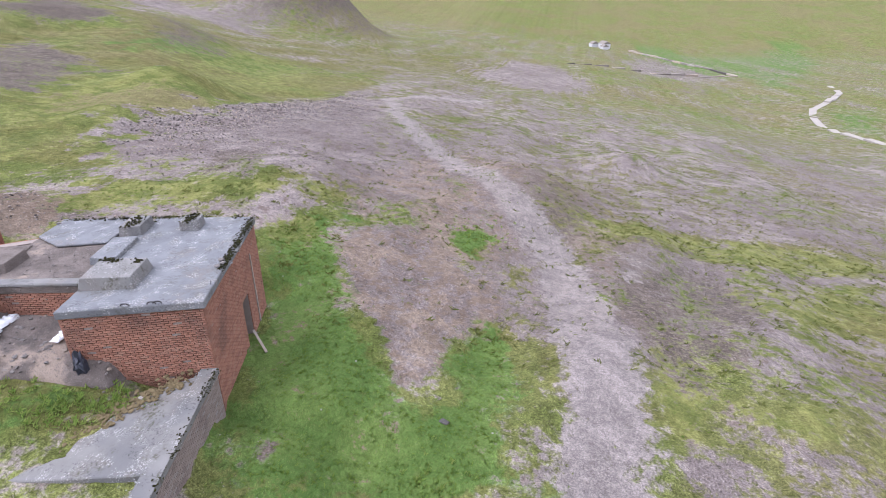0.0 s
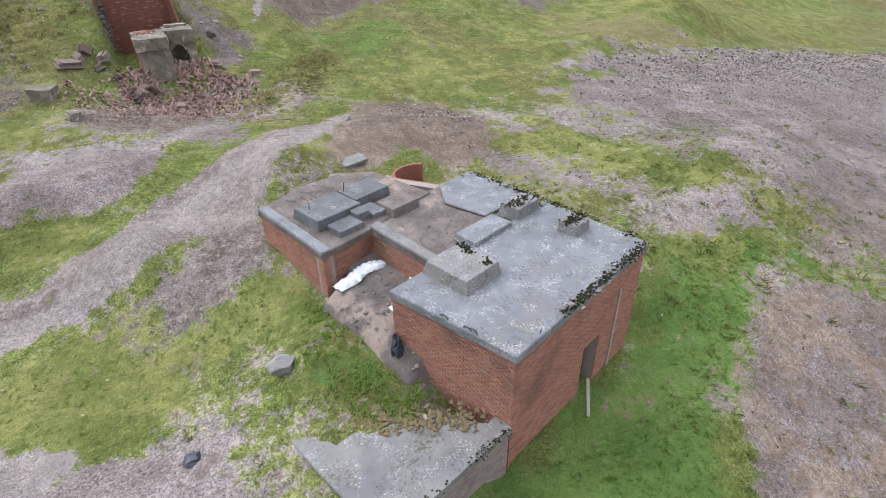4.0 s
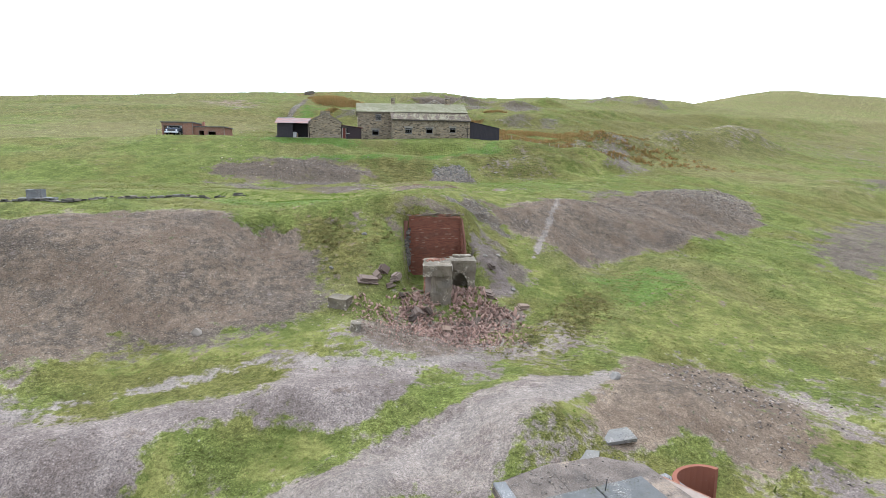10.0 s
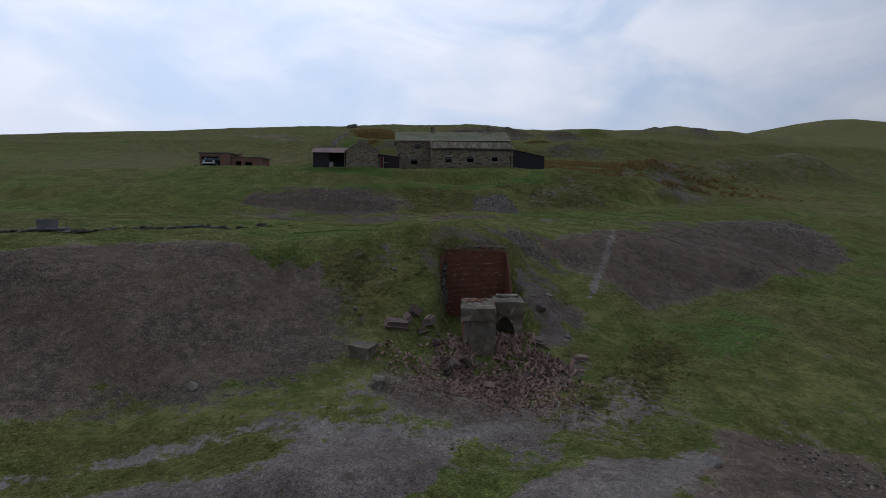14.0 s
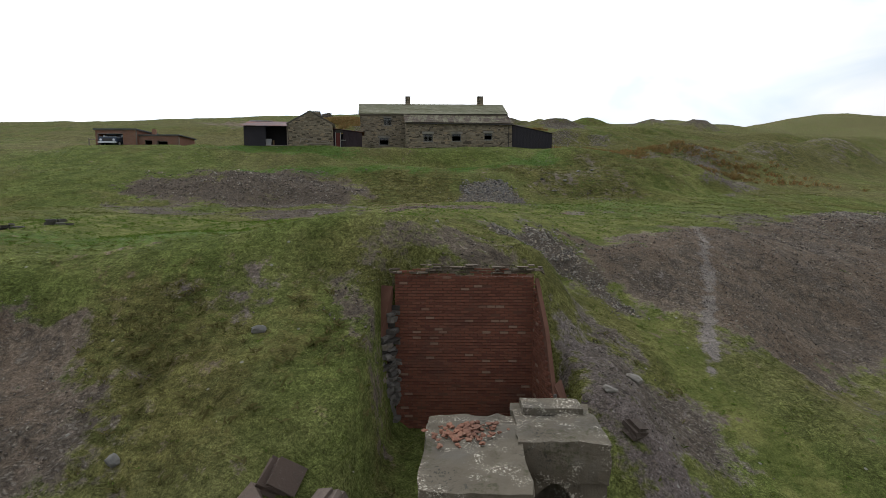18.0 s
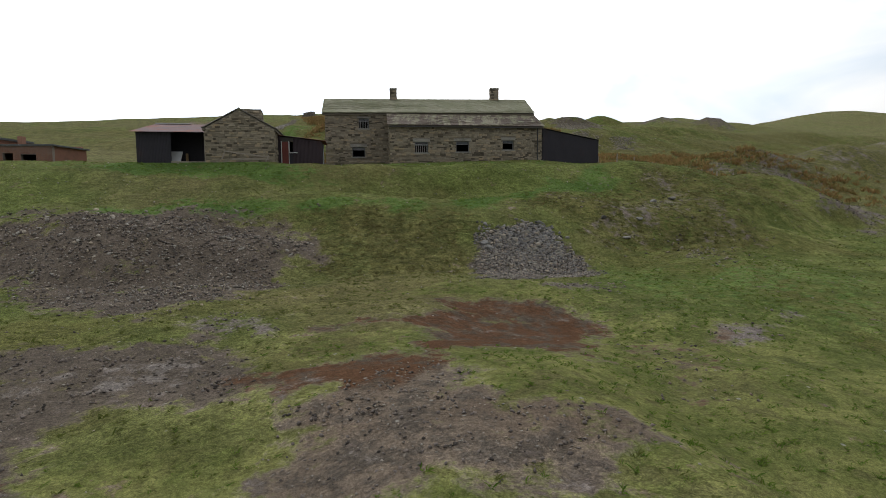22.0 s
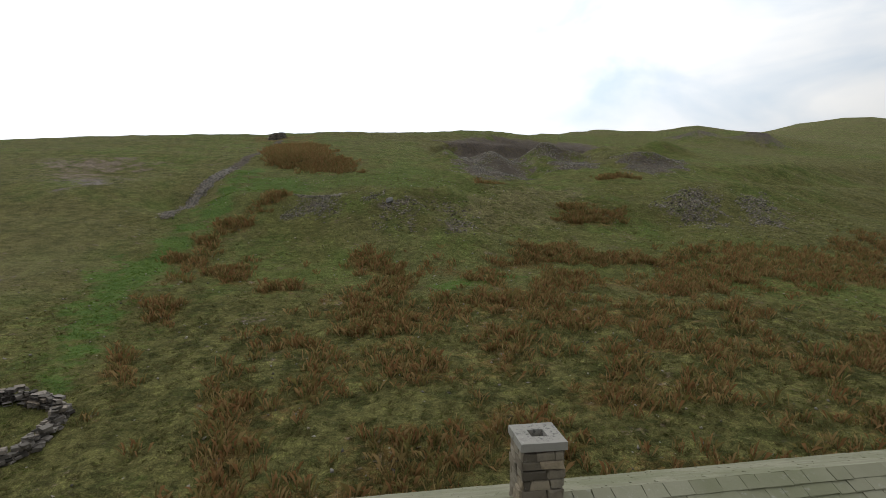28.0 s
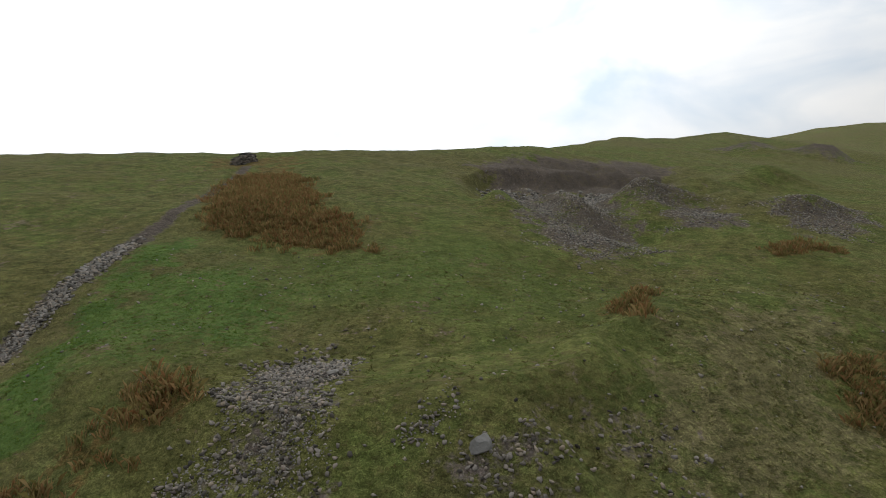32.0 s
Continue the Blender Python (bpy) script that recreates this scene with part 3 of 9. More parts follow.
def bent_sheet(u0, u1, v0, v1, pitch=0.076, deep=0.018, thick=0.004):
    """Corrugated sheet: waves along x, running along y."""
    bm = bmesh.new()
    n = max(4, int((u1 - u0) / pitch * 4))
    rows = []
    for z in (0, thick):
        for y in (v0, v1):
            rows.append([bm.verts.new((u0 + (u1 - u0) * i / n, y, z + deep * 0.5 * math.sin(2 * math.pi * i / 4))) for i in range(n + 1)])
    for i in range(n):
        bm.faces.new((rows[2][i], rows[2][i + 1], rows[3][i + 1], rows[3][i]))
        bm.faces.new((rows[0][i], rows[1][i], rows[1][i + 1], rows[0][i + 1]))
        bm.faces.new((rows[0][i], rows[0][i + 1], rows[2][i + 1], rows[2][i]))
        bm.faces.new((rows[1][i], rows[3][i], rows[3][i + 1], rows[1][i + 1]))
    return bm


def shifted(bm, m):
    bmesh.ops.transform(bm, matrix=m, verts=bm.verts)
    return bm
# ---- shape of the land: break lines that run across the view, each as (x, y, z) from west to east ----
SOUTH_FOOT = [(-300, -80, 4), (-60, -40, -5), (-8, -40, -11), (5, -40, -13.5), (18, -40, -16), (45, -45, -23), (90, -60, -31), (250, -90, -52), (700, -120, -60), (1600, -200, 60)]
TRACK_LINE = [(-300, 3, 2), (-60, 3, -7), (-25, 3, -9), (-8, 3, -9.6), (5, 3, -10.4), (12, 3, -11.8), (18, 3, -12.3), (30, 3, -14), (45, 3, -16.5), (90, 0, -23), (250, -10, -40), (700, -20, -52), (1600, -60, 70)]
YARD_LINE = [(-300, 15, 2), (-60, 15, -7), (-25, 15, -9), (-8, 15, -9.6), (10, 14, -9.7), (12, 13, -11), (18, 15, -11), (30, 14, -12), (45, 15, -14), (90, 15, -20), (250, 30, -34), (700, 60, -46), (1600, 60, 80)]
MOUND_LINE = [(-300, 24, 2), (-60, 24, -7), (-25, 24, -8.5), (-8, 24, -9.6), (3, 24, -9.3), (10, 22, -8.6), (14, 24, -8.8), (20, 22, -9.8), (32, 22, -9.9), (45, 26, -11.5), (90, 30, -17), (250, 60, -29), (700, 110, -40), (1600, 150, 85)]
LANE_LINE = [(-300, 30, 2), (-60, 29, -6.6), (-25, 29, -7.6), (-8, 30, -8), (0, 30, -7.7), (5, 31, -7.7), (15, 31, -8.2), (20, 33, -9.2), (45, 42, -10), (90, 50, -15), (250, 90, -25), (700, 160, -34), (1600, 250, 88)]
BANK_FOOT = [(-300, 34, 2), (-60, 32, -6.2), (-25, 32, -6.8), (-12, 33, -6.7), (-8, 34, -6.9), (-3, 36, -6.9), (3, 37.5, -6.8), (7, 38.6, -7.7), (9.5, 39.2, -7.8), (14, 41, -7.6), (18, 43, -7.3), (27, 48, -6.7), (36, 60, -6), (45, 70, -5.4), (90, 90, -7), (250, 130, -18), (700, 210, -26), (1600, 330, 92)]
BANK_TOP = [(-300, 46, 4), (-60, 43, -0.9), (-25, 44.5, -1.2), (-12, 45, -1.5), (-5, 45.4, -1.7), (2, 47, -1.4), (5, 48, -0.7), (9, 48.4, -0.8), (11, 53.6, -1.6), (14, 57.5, -1.6), (19, 60, -2), (30, 70, -1.9), (45, 83, -1.8), (90, 110, -1.5), (250, 170, -9), (700, 260, -16), (1600, 400, 96)]
TERRACE_BACK = [(-300, 70, 5), (-60, 66, 0), (-25, 68, -0.7), (-8, 72, -0.9), (0, 75.2, -0.6), (5, 75.8, -0.6), (12, 77.2, -0.6), (18, 81.3, -0.3), (24, 83.5, -0.6), (45, 98, 0.4), (90, 126, 1), (250, 200, -4), (700, 320, -6), (1600, 500, 100)]
STEP_TOP = [(-300, 80, 7), (-60, 76, 2.6), (-25, 78, 2.4), (-16, 78, 2.3), (-8, 79, 2.3), (5, 81.5, 2.4), (9, 82, 2.3), (18, 85.2, 2.3), (26, 88, 1.9), (45, 103, 1.4), (90, 131, 2.2), (250, 206, -2), (700, 330, -4), (1600, 520, 104)]
FARM_EDGE = [(-300, 92, 8), (-60, 86, 4.4), (-32, 86, 4.9), (-16, 86, 4.9), (-6, 87, 4.9), (5, 87.5, 4.9), (12, 90, 5.1), (18, 92, 5), (24, 93.5, 4), (45, 112, 2.6), (90, 140, 3.5), (250, 216, 0), (700, 345, 0), (1600, 540, 110)]
FARM_BACK = [(-300, 108, 9), (-60, 106, 6.4), (-25, 106, 5.8), (-5, 106, 5.6), (12, 106, 6), (18, 106, 5.9), (45, 122, 3.8), (90, 150, 5), (250, 230, 3), (700, 360, 4), (1600, 560, 118)]
WET_FOOT = [(-300, 122, 10), (-60, 122, 8.6), (-25, 122, 7.4), (-10, 120, 6.9), (-2, 123.5, 7.8), (18, 124, 8), (45, 134, 6.2), (90, 160, 7), (250, 245, 6), (700, 380, 8), (1600, 580, 124)]
WET_SLOPE = [(-300, 136, 12), (-60, 135, 10.8), (-25, 135, 9.1), (-8, 135, 9.6), (5, 133.5, 9), (18, 138, 8.9), (30, 145, 9.8), (45, 148, 9), (90, 172, 9), (250, 260, 10), (700, 400, 12), (1600, 600, 130)]
RIDGE_FOOT = [(-300, 148, 13), (-60, 147, 14), (-25, 144, 11.8), (-14, 140.5, 11), (-8, 138, 10.6), (2, 141.6, 11.7), (10, 148, 11.8), (19, 152, 11.8), (33, 156.5, 11.8), (45, 158, 11.9), (90, 184, 12), (250, 272, 14), (700, 420, 18), (1600, 640, 138)]
RIDGE_TOP = [(-300, 158, 15), (-60, 157, 16.6), (-25, 154, 15.8), (-15, 147.6, 15.1), (-10, 146, 15.2), (-2, 147.6, 15.8), (4, 157.7, 16.3), (12, 162, 15.9), (28, 160, 15.7), (34, 164.8, 16.4), (45, 172, 17), (90, 196, 16), (250, 284, 18), (700, 440, 24), (1600, 680, 146)]
RIDGE_BACK = [(-300, 165, 16), (-60, 164, 17.6), (-25, 160, 16.5), (-15, 154, 14.6), (-2, 154, 15), (4, 164, 15.8), (12, 168, 15.6), (28, 167, 15.4), (34, 171, 16), (45, 178, 16.4), (90, 204, 16), (250, 292, 18), (700, 450, 25), (1600, 700, 150)]
FELL_FOOT = [(-300, 188, 20), (-60, 186, 22.4), (-25, 185, 22), (9, 185, 20.3), (34, 188, 20), (60, 196, 21), (90, 220, 22), (250, 312, 28), (700, 480, 36), (1600, 750, 170)]
SKYLINE = [(-300, 236, 22.5), (-60, 229, 29.6), (-43, 228, 28.8), (-20, 231, 30.3), (9, 246, 32.2), (45, 330, 40.5), (90, 420, 52.4), (130, 450, 55.3), (170, 470, 60.4), (250, 520, 60.7), (400, 640, 91.9), (700, 800, 104.3), (1600, 1200, 258)]
SKYLINE_BACK = [(-300, 268, 23), (-60, 261, 30.1), (-43, 260, 29.3), (-20, 263, 30.8), (9, 278, 32.7), (45, 362, 41), (90, 452, 52.9), (130, 482, 55.8), (170, 502, 60.9), (250, 612, 61.2), (400, 732, 92.4), (700, 892, 104.8), (1600, 1292, 258.5)]
FAR_LAND = [(-1500, 1500, 10), (-300, 1500, 20), (0, 1500, 30), (250, 1600, 50), (700, 1800, 110), (1600, 2200, 200)]
BREAKS = [SOUTH_FOOT, TRACK_LINE, YARD_LINE, MOUND_LINE, LANE_LINE, BANK_FOOT, BANK_TOP, TERRACE_BACK, STEP_TOP, FARM_EDGE, FARM_BACK, WET_FOOT, WET_SLOPE, RIDGE_FOOT, RIDGE_TOP, RIDGE_BACK, FELL_FOOT, SKYLINE, SKYLINE_BACK, FAR_LAND]


def rise(a, b, v):
    s = np.clip((v - a) / (b - a), 0, 1)
    return s * s * (3 - 2 * s)


def ripple(x, y, size, seed):
    """Smooth unevenness in -1 to 1, with bumps about size metres wide."""
    rng = np.random.RandomState(seed)
    out = np.zeros(np.broadcast(x, y).shape)
    for n in range(7):
        a, p, k = rng.uniform(0, 6.283), rng.uniform(0, 6.283), rng.uniform(0.7, 1.5) * 3.14 / size
        warp = 0.9 * np.sin(k * 0.6 * (x * np.sin(a) - y * np.cos(a)) + 2 * p)
        out += np.sin(k * (x * np.cos(a) + y * np.sin(a)) + p + warp)
    return out / 4.2


# Spoil heaps, hollows and humps: x, y, half length, half width, turn in degrees, height
YARD_HEAPS = [
    (17.5, 29, 5, 2.6, 20, 1), (10, 28.5, 3, 2, 0, 0.5), (4.5, 24.2, 2.4, 1.6, 30, 0.9), (3, 29.5, 5.5, 1.8, 8, 0.7), (-6, 26.5, 7, 2.2, 10, 0.8), (11, 20.2, 1.6, 1, 100, 0.4), (8.8, 17.3, 1.3, 2, 0, 0.35), (10.5, 26.6, 2.2, 1.6, 30, 0.9),
    (13, 30, 4, 2, 0, 0.6), (-3.2, 23.6, 2.6, 1.3, 20, -0.9), (19, 5.4, 3, 2, 0, -0.5), (10.5, 26.2, 2.6, 2.6, 0, 0.3), (4.7, 17.7, 2.6, 2.6, 0, -0.4), (5.4, 13.4, 2.6, 2.6, 0, -0.2), (17.6, 10.9, 2.6, 2.6, 0, 0.3),
]
PLAIN_HEAPS = [
    (92, 98, 18, 11, 0, 2.2), (105, 88, 34, 12, 30, 2.6), (62, 52, 16, 6, 25, 3), (40, 42, 9, 4, 20, 1.6), (33, 97, 5, 4, 40, 1.4), (28, 55.8, 5, 3.5, 30, -1.2), (34, 20, 14, 12, 0, 0.8),
    (41, 7, 10, 8, 20, 1.3), (51, 6, 11, 6, 15, 2.2), (30.5, -6, 5, 4, 0, -0.6), (45, -7, 6, 4, 0, -0.6), (48.7, 4.5, 7, 7, 0, 0.7), (82, -6.6, 7, 7, 0, 2), (31.6, 19.1, 7, 7, 0, 0.3), (37.4, 6.2, 7, 7, 0, 0.6),
]
BANK_HEAPS = [
    (4, 47.6, 2.6, 1, 0, 0.4), (-3, 44.2, 3.4, 2.4, 10, -1.2), (-15, 40, 6, 3, 0, 0.8), (-15.2, 38.7, 2.6, 2.6, 0, 0.7), (-3.5, 44.6, 2.6, 2.6, 0, -0.3), (-0.1, 40.9, 2.6, 2.6, 0, -0.6), (-7, 33.6, 2.6, 2.6, 0, -0.5), (2.7, 45.2, 2.6, 2.6, 0, -0.5),
    (-0.9, 43.2, 2.6, 2.6, 0, -0.5), (-5.4, 37.4, 2.6, 2.6, 0, -0.6),
]
EAST_BANK_HEAPS = [
    (10, 52, 1.5, 4, 30, -0.3), (10.9, 45, 1.5, 2.2, 0, 0.9), (21.5, 53.6, 3.5, 3, 30, -1.3), (10.5, 45.1, 2.6, 2.6, 0, 0.4), (17.9, 57.4, 2.6, 2.6, 0, 0.4), (10.5, 53.7, 2.6, 2.6, 0, -0.9), (13.3, 52.1, 2.6, 2.6, 0, -0.6), (13.2, 56.1, 2.6, 2.6, 0, -0.6),
    (9.1, 49.7, 2.6, 2.6, 0, -1.1), (13.9, 48.7, 2.6, 2.6, 0, -0.2), (19.6, 49.3, 2.6, 2.6, 0, -0.7), (14, 41.6, 2.6, 2.6, 0, 0.3), (21.5, 57, 2.6, 2.6, 0, 0.4),
]
FARM_HEAPS = [
    (-18, 111, 3.2, 2.6, 0, -0.9), (23.5, 93, 6, 4.5, 30, 0.8), (-1.7, 78.6, 6, 1.6, 5, -0.8), (8.5, 78.6, 3.5, 1.4, 0, -0.4), (25, 86, 5, 3.5, 30, 1.3), (4, 85.2, 9, 1.7, 8, -1.2), (-9.3, 73.7, 3.2, 3.2, 0, 0.4), (10.7, 77.5, 3.2, 3.2, 0, -0.3),
    (6.4, 64.5, 3.2, 3.2, 0, -0.2), (9, 67.6, 3.2, 3.2, 0, -0.4), (4, 85.8, 3.2, 3.2, 0, -0.3),
]
FELL_HEAPS = [
    (86, 150, 22, 10, 35, 7), (6, 151.5, 4, 3, 20, 0.8), (-22.6, 172.7, 8, 6, 0, -0.9), (13, 182, 7, 4, 10, -1.3), (-11.1, 144, 6, 6, 0, -0.3), (-3.7, 139.7, 6, 6, 0, 0.4), (13.1, 181.7, 6, 6, 0, -0.5), (6.7, 185.3, 6, 6, 0, 0.3),
    (17.5, 164.4, 6, 6, 0, 0.3), (-8, 159.7, 6, 6, 0, 0.6), (-30.7, 154.8, 6, 6, 0, -2.8), (-45.7, 169.2, 6, 6, 0, -0.8), (24.8, 162.2, 6, 6, 0, -1.8), (24.2, 151.3, 6, 6, 0, -0.4),
]
QUARRY_HEAPS = [
    (325, 162, 46, 38, 0, 40), (21, 195, 7, 2.5, 10, 2.2), (36, 190, 6, 2.4, 20, 2.4), (120, 104, 38, 20, 30, 3.6), (42, 118, 14, 7, 40, 4), (62, 132, 16, 8, 40, 5), (34, 214, 8, 5, 30, 3.4), (52, 224, 10, 5, 30, 3.8),
    (30, 236, 26, 5, 22, -3), (133, 325, 11, 8, 0, 8.9), (112, 330, 9, 7, 0, 4), (100, 334, 8, 7, 0, 1.9), (0, 191, 2.6, 7, -5, 1.5), (8.5, 189, 2.6, 7, 8, 1.8), (18, 193, 3, 6, 0, 1.8), (31, 194, 3.5, 6, 0, 2),
    (12, 208, 15, 3.5, 4, -0.6),
]
HEAPS = YARD_HEAPS + PLAIN_HEAPS + BANK_HEAPS + EAST_BANK_HEAPS + FARM_HEAPS + FELL_HEAPS + QUARRY_HEAPS


def land(x, y):
    """Height of the ground at x, y (arrays of one shape)."""
    x, y = np.asarray(x, float), np.asarray(y, float)
    bend = x + 1.2 * np.sin(y * 0.31) + 0.8 * np.sin(y * 0.83 + x * 0.2)
    ly = [np.interp(bend, [p[0] for p in b], [p[1] for p in b]) for b in BREAKS]
    lz = [np.interp(bend, [p[0] for p in b], [p[2] for p in b]) for b in BREAKS]
    z = lz[0] + 0 * y
    for y0, y1, z0, z1 in zip(ly, ly[1:], lz, lz[1:]):
        s = np.clip((y - y0) / (y1 - y0), 0, 1)
        s = s + 0.35 * (s * s * (3 - 2 * s) - s)
        z = np.where(y >= y0, z0 + s * (z1 - z0), z)
    for cx, cy, a, b, turn, high in HEAPS:
        c, s = math.cos(radians(turn)), math.sin(radians(turn))
        u, v = ((x - cx) * c + (y - cy) * s) / a, (-(x - cx) * s + (y - cy) * c) / b
        z = z + high * np.exp(-1.4 * (u * u + v * v))
    far = rise(60, 400, np.hypot(x, y - 60))
    z = z + 0.10 * ripple(x, y, 2.6, 3) + 0.16 * ripple(x, y, 6.5, 5) + (0.25 + 1.0 * far) * ripple(x, y, 28, 9) * rise(10, 60, np.hypot(x - 5, y - 60))
    # the cut in the bank in front of the brick end wall
    cut = rise(5.0, 5.5, x) * rise(9.95, 9.2, x) * rise(46.75, 46.45, y) * rise(39.5, 42, y)
    z = z * (1 - cut) + cut * np.minimum(z, -6.3)
    # the old quarry on the fell: a steep broken face above a hollow floor
    brow = 213 + 0.45 * x + 2.2 * np.sin(x * 0.35) + 1.2 * np.sin(x * 0.9 + 1)
    z = z - 2.6 * rise(brow + 2.0, brow - 1.6, y) * rise(brow - 26, brow - 9, y) * rise(-5, 1, x) * rise(44, 34, x)
    # level platforms under the house and its sheds
    u, v = (x - 1.15) * 0.989 + (y - 93.76) * 0.148, -(x - 1.15) * 0.148 + (y - 93.76) * 0.989
    flat = rise(-7.5, -5.5, u) * rise(19, 17, u) * rise(-3, -0.8, v) * rise(12, 9, v)
    z = z * (1 - flat) + flat * (5.25 + 0.03 * np.minimum(u, 11) - 0.11 * np.maximum(u - 11.5, 0))
    flat = rise(-17, -15.5, x) * rise(-4.5, -6, x) * rise(85, 87, y) * rise(104, 101, y)
    z = z * (1 - flat) + flat * 5.05
    flat = rise(-35, -33, x) * rise(-20, -22, x) * rise(86, 88, y) * rise(98, 95, y)
    z = z * (1 - flat) + flat * 5.3
    # the drop on the south side of the wing wall
    low = (12.0 - x) * -0.26 + (12.75 - y) * 0.966
    z = z - 1.05 * rise(-0.62, -0.25, low) * rise(9, 3, low) * rise(-6, 3, x) * rise(12.6, 11.8, x)
    # the yard of the brick blockhouse
    flat = rise(11.6, 12.3, x) * rise(20.5, 18.8, x) * rise(11.2, 12.4, y) * rise(16, 14.8, y)
    return z * (1 - flat) + flat * (-11.1 - 0.02 * (x - 12))
# ---- ground: one sheet from the yard to the horizon ----
def spread(lo, hi, step, far, grow=1.16):
    """Even steps from lo to hi, then ever wider ones out to far on both sides."""
    mid = list(np.arange(lo, hi + 1e-6, step))
    up, down, s = [mid[-1]], [mid[0]], step
    while up[-1] < far[1] or down[-1] > far[0]:
        s *= grow
        if up[-1] < far[1]:
            up.append(up[-1] + s)
        if down[-1] > far[0]:
            down.append(down[-1] - s)
    return np.array(down[:0:-1] + mid + up[1:])


GX, GY = spread(-36, 46, 0.38, (-1400, 1500), 1.08), spread(-6, 224, 0.38, (-900, 2100), 1.08)
XX, YY = np.meshgrid(GX, GY)
ZZ = land(XX, YY)


WAVE = {size: ripple(XX, YY, size, 40 + n) for n, size in enumerate((0.9, 2.2, 5.0, 13.0))}


def uneven(size):
    """Waviness for the outline of a patch of about that size."""
    k = 0.9 if size < 1.3 else 2.2 if size < 3.2 else 5.0 if size < 8 else 13.0
    return 0.24 * WAVE[k] + 0.12 * WAVE[0.9 if k < 5 else 2.2]


def patch(cx, cy, a, b, turn=0.0, soft=0.5):
    """1 inside an uneven oval of half axes a and b, 0 outside."""
    c, s = math.cos(radians(turn)), math.sin(radians(turn))
    u, v = ((XX - cx) * c + (YY - cy) * s) / a, (-(XX - cx) * s + (YY - cy) * c) / b
    return rise(1 + soft, 1 - soft, np.hypot(u, v) + uneven(min(a, b)))


def trail(width, *pts):
    """1 along a line through the points."""
    d = np.full(XX.shape, 1e9)
    for (x0, y0), (x1, y1) in zip(pts, pts[1:]):
        l2 = (x1 - x0) ** 2 + (y1 - y0) ** 2
        s = np.clip(((XX - x0) * (x1 - x0) + (YY - y0) * (y1 - y0)) / l2, 0, 1)
        d = np.minimum(d, np.hypot(XX - x0 - s * (x1 - x0), YY - y0 - s * (y1 - y0)))
    return rise(width * 1.7, width * 0.3, d + 0.5 * width * uneven(width))


def most(*masks):
    return np.clip(np.maximum.reduce(masks), 0, 1)


def field(soft, *pts):
    """1 inside an uneven-edged outline on the plan, 0 outside, fading over about soft metres."""
    d, inside = np.full(XX.shape, 1e9), np.zeros(XX.shape, bool)
    for (x0, y0), (x1, y1) in zip(pts, pts[1:] + pts[:1]):
        ex, ey = x1 - x0, y1 - y0
        s = np.clip(((XX - x0) * ex + (YY - y0) * ey) / (ex * ex + ey * ey + 1e-9), 0, 1)
        d = np.minimum(d, np.hypot(XX - x0 - s * ex, YY - y0 - s * ey))
        if y0 != y1:
            inside ^= ((y0 > YY) != (y1 > YY)) & (XX < x0 + (YY - y0) * ex / ey)
    d = np.where(inside, -d, d) + soft * (0.7 * WAVE[2.2] + 0.5 * WAVE[0.9])
    return rise(soft, -soft, d)


ZONE = {}
FAR_CREST = field(2.4, (45, 63), (58, 76), (74, 85), (61, 52), (64, 66), (45, 54), (42, 55))
FAR_DARK = field(4, (85, 99), (144, 157), (153, 149), (94, 94), (83, 95))
FAR_PINK = field(8, (228, 213), (300, 240), (222, 124), (205, 129), (215, 170))
FAR_MAUVE = field(8, (238, 49), (357, 40), (362, 4), (279, -13), (217, 12))
FAR_FIELDS = most(field(6, (720, -71), (737, -113), (571, -131), (508, -107), (594, -70)), field(10, (787, -242), (822, -287), (624, -234), (401, -140), (392, -118)), field(6, (307, -125), (338, -156), (251, -126), (255, -114)), 0.8 * field(5, (81, 77), (107, 82), (141, 69), (98, 59), (91, 71)))
# ground with its own names where several growths share it
PINK, TRACK_BED = field(0.8, (25.0, 14.4), (27.3, 14.1), (29.9, 10.7), (26.3, 8.6), (25.4, 5.9), (21.5, 4.9), (18.7, 7.0), (16.4, 6.7), (14.3, 8.2), (15.6, 8.9), (17.7, 10.5), (20.2, 12.5)), field(1.6, (59.7, 22.8), (61, 16), (44.5, 8.3), (35.1, 5.2), (32.9, 2.0), (21.4, 0.7), (21.4, 3.4), (32.4, 6.8), (39.3, 11.2), (53.6, 20.2))
MAUVE = field(3.2, (38.5, 39.8), (61, 43), (110, 45), (81, 30), (55.5, 20.8), (43.6, 12.1), (34.0, 7.4), (21.4, 3.4), (25.1, 8.9), (31.9, 11.2), (29.2, 14.8), (30.2, 16.6), (30.9, 22.6), (29.7, 28.1), (30.7, 33.6))
SIDE_GREEN = field(1.12, (23.4, 17.5), (26.7, 16.5), (28.2, 14.4), (25.0, 14.5), (20.8, 12.8), (17.7, 10.5), (14.3, 8.3), (13.7, 7.9), (14.9, 6.2), (18.3, 6.7), (20.8, 5.6), (20.3, 4.7), (16.5, 4.2), (14.3, 4.6), (12.7, 4.1), (12.1, 2.4), (11.4, 2.4), (8.8, 11.4), (12.5, 13.1), (15.7, 13.7))
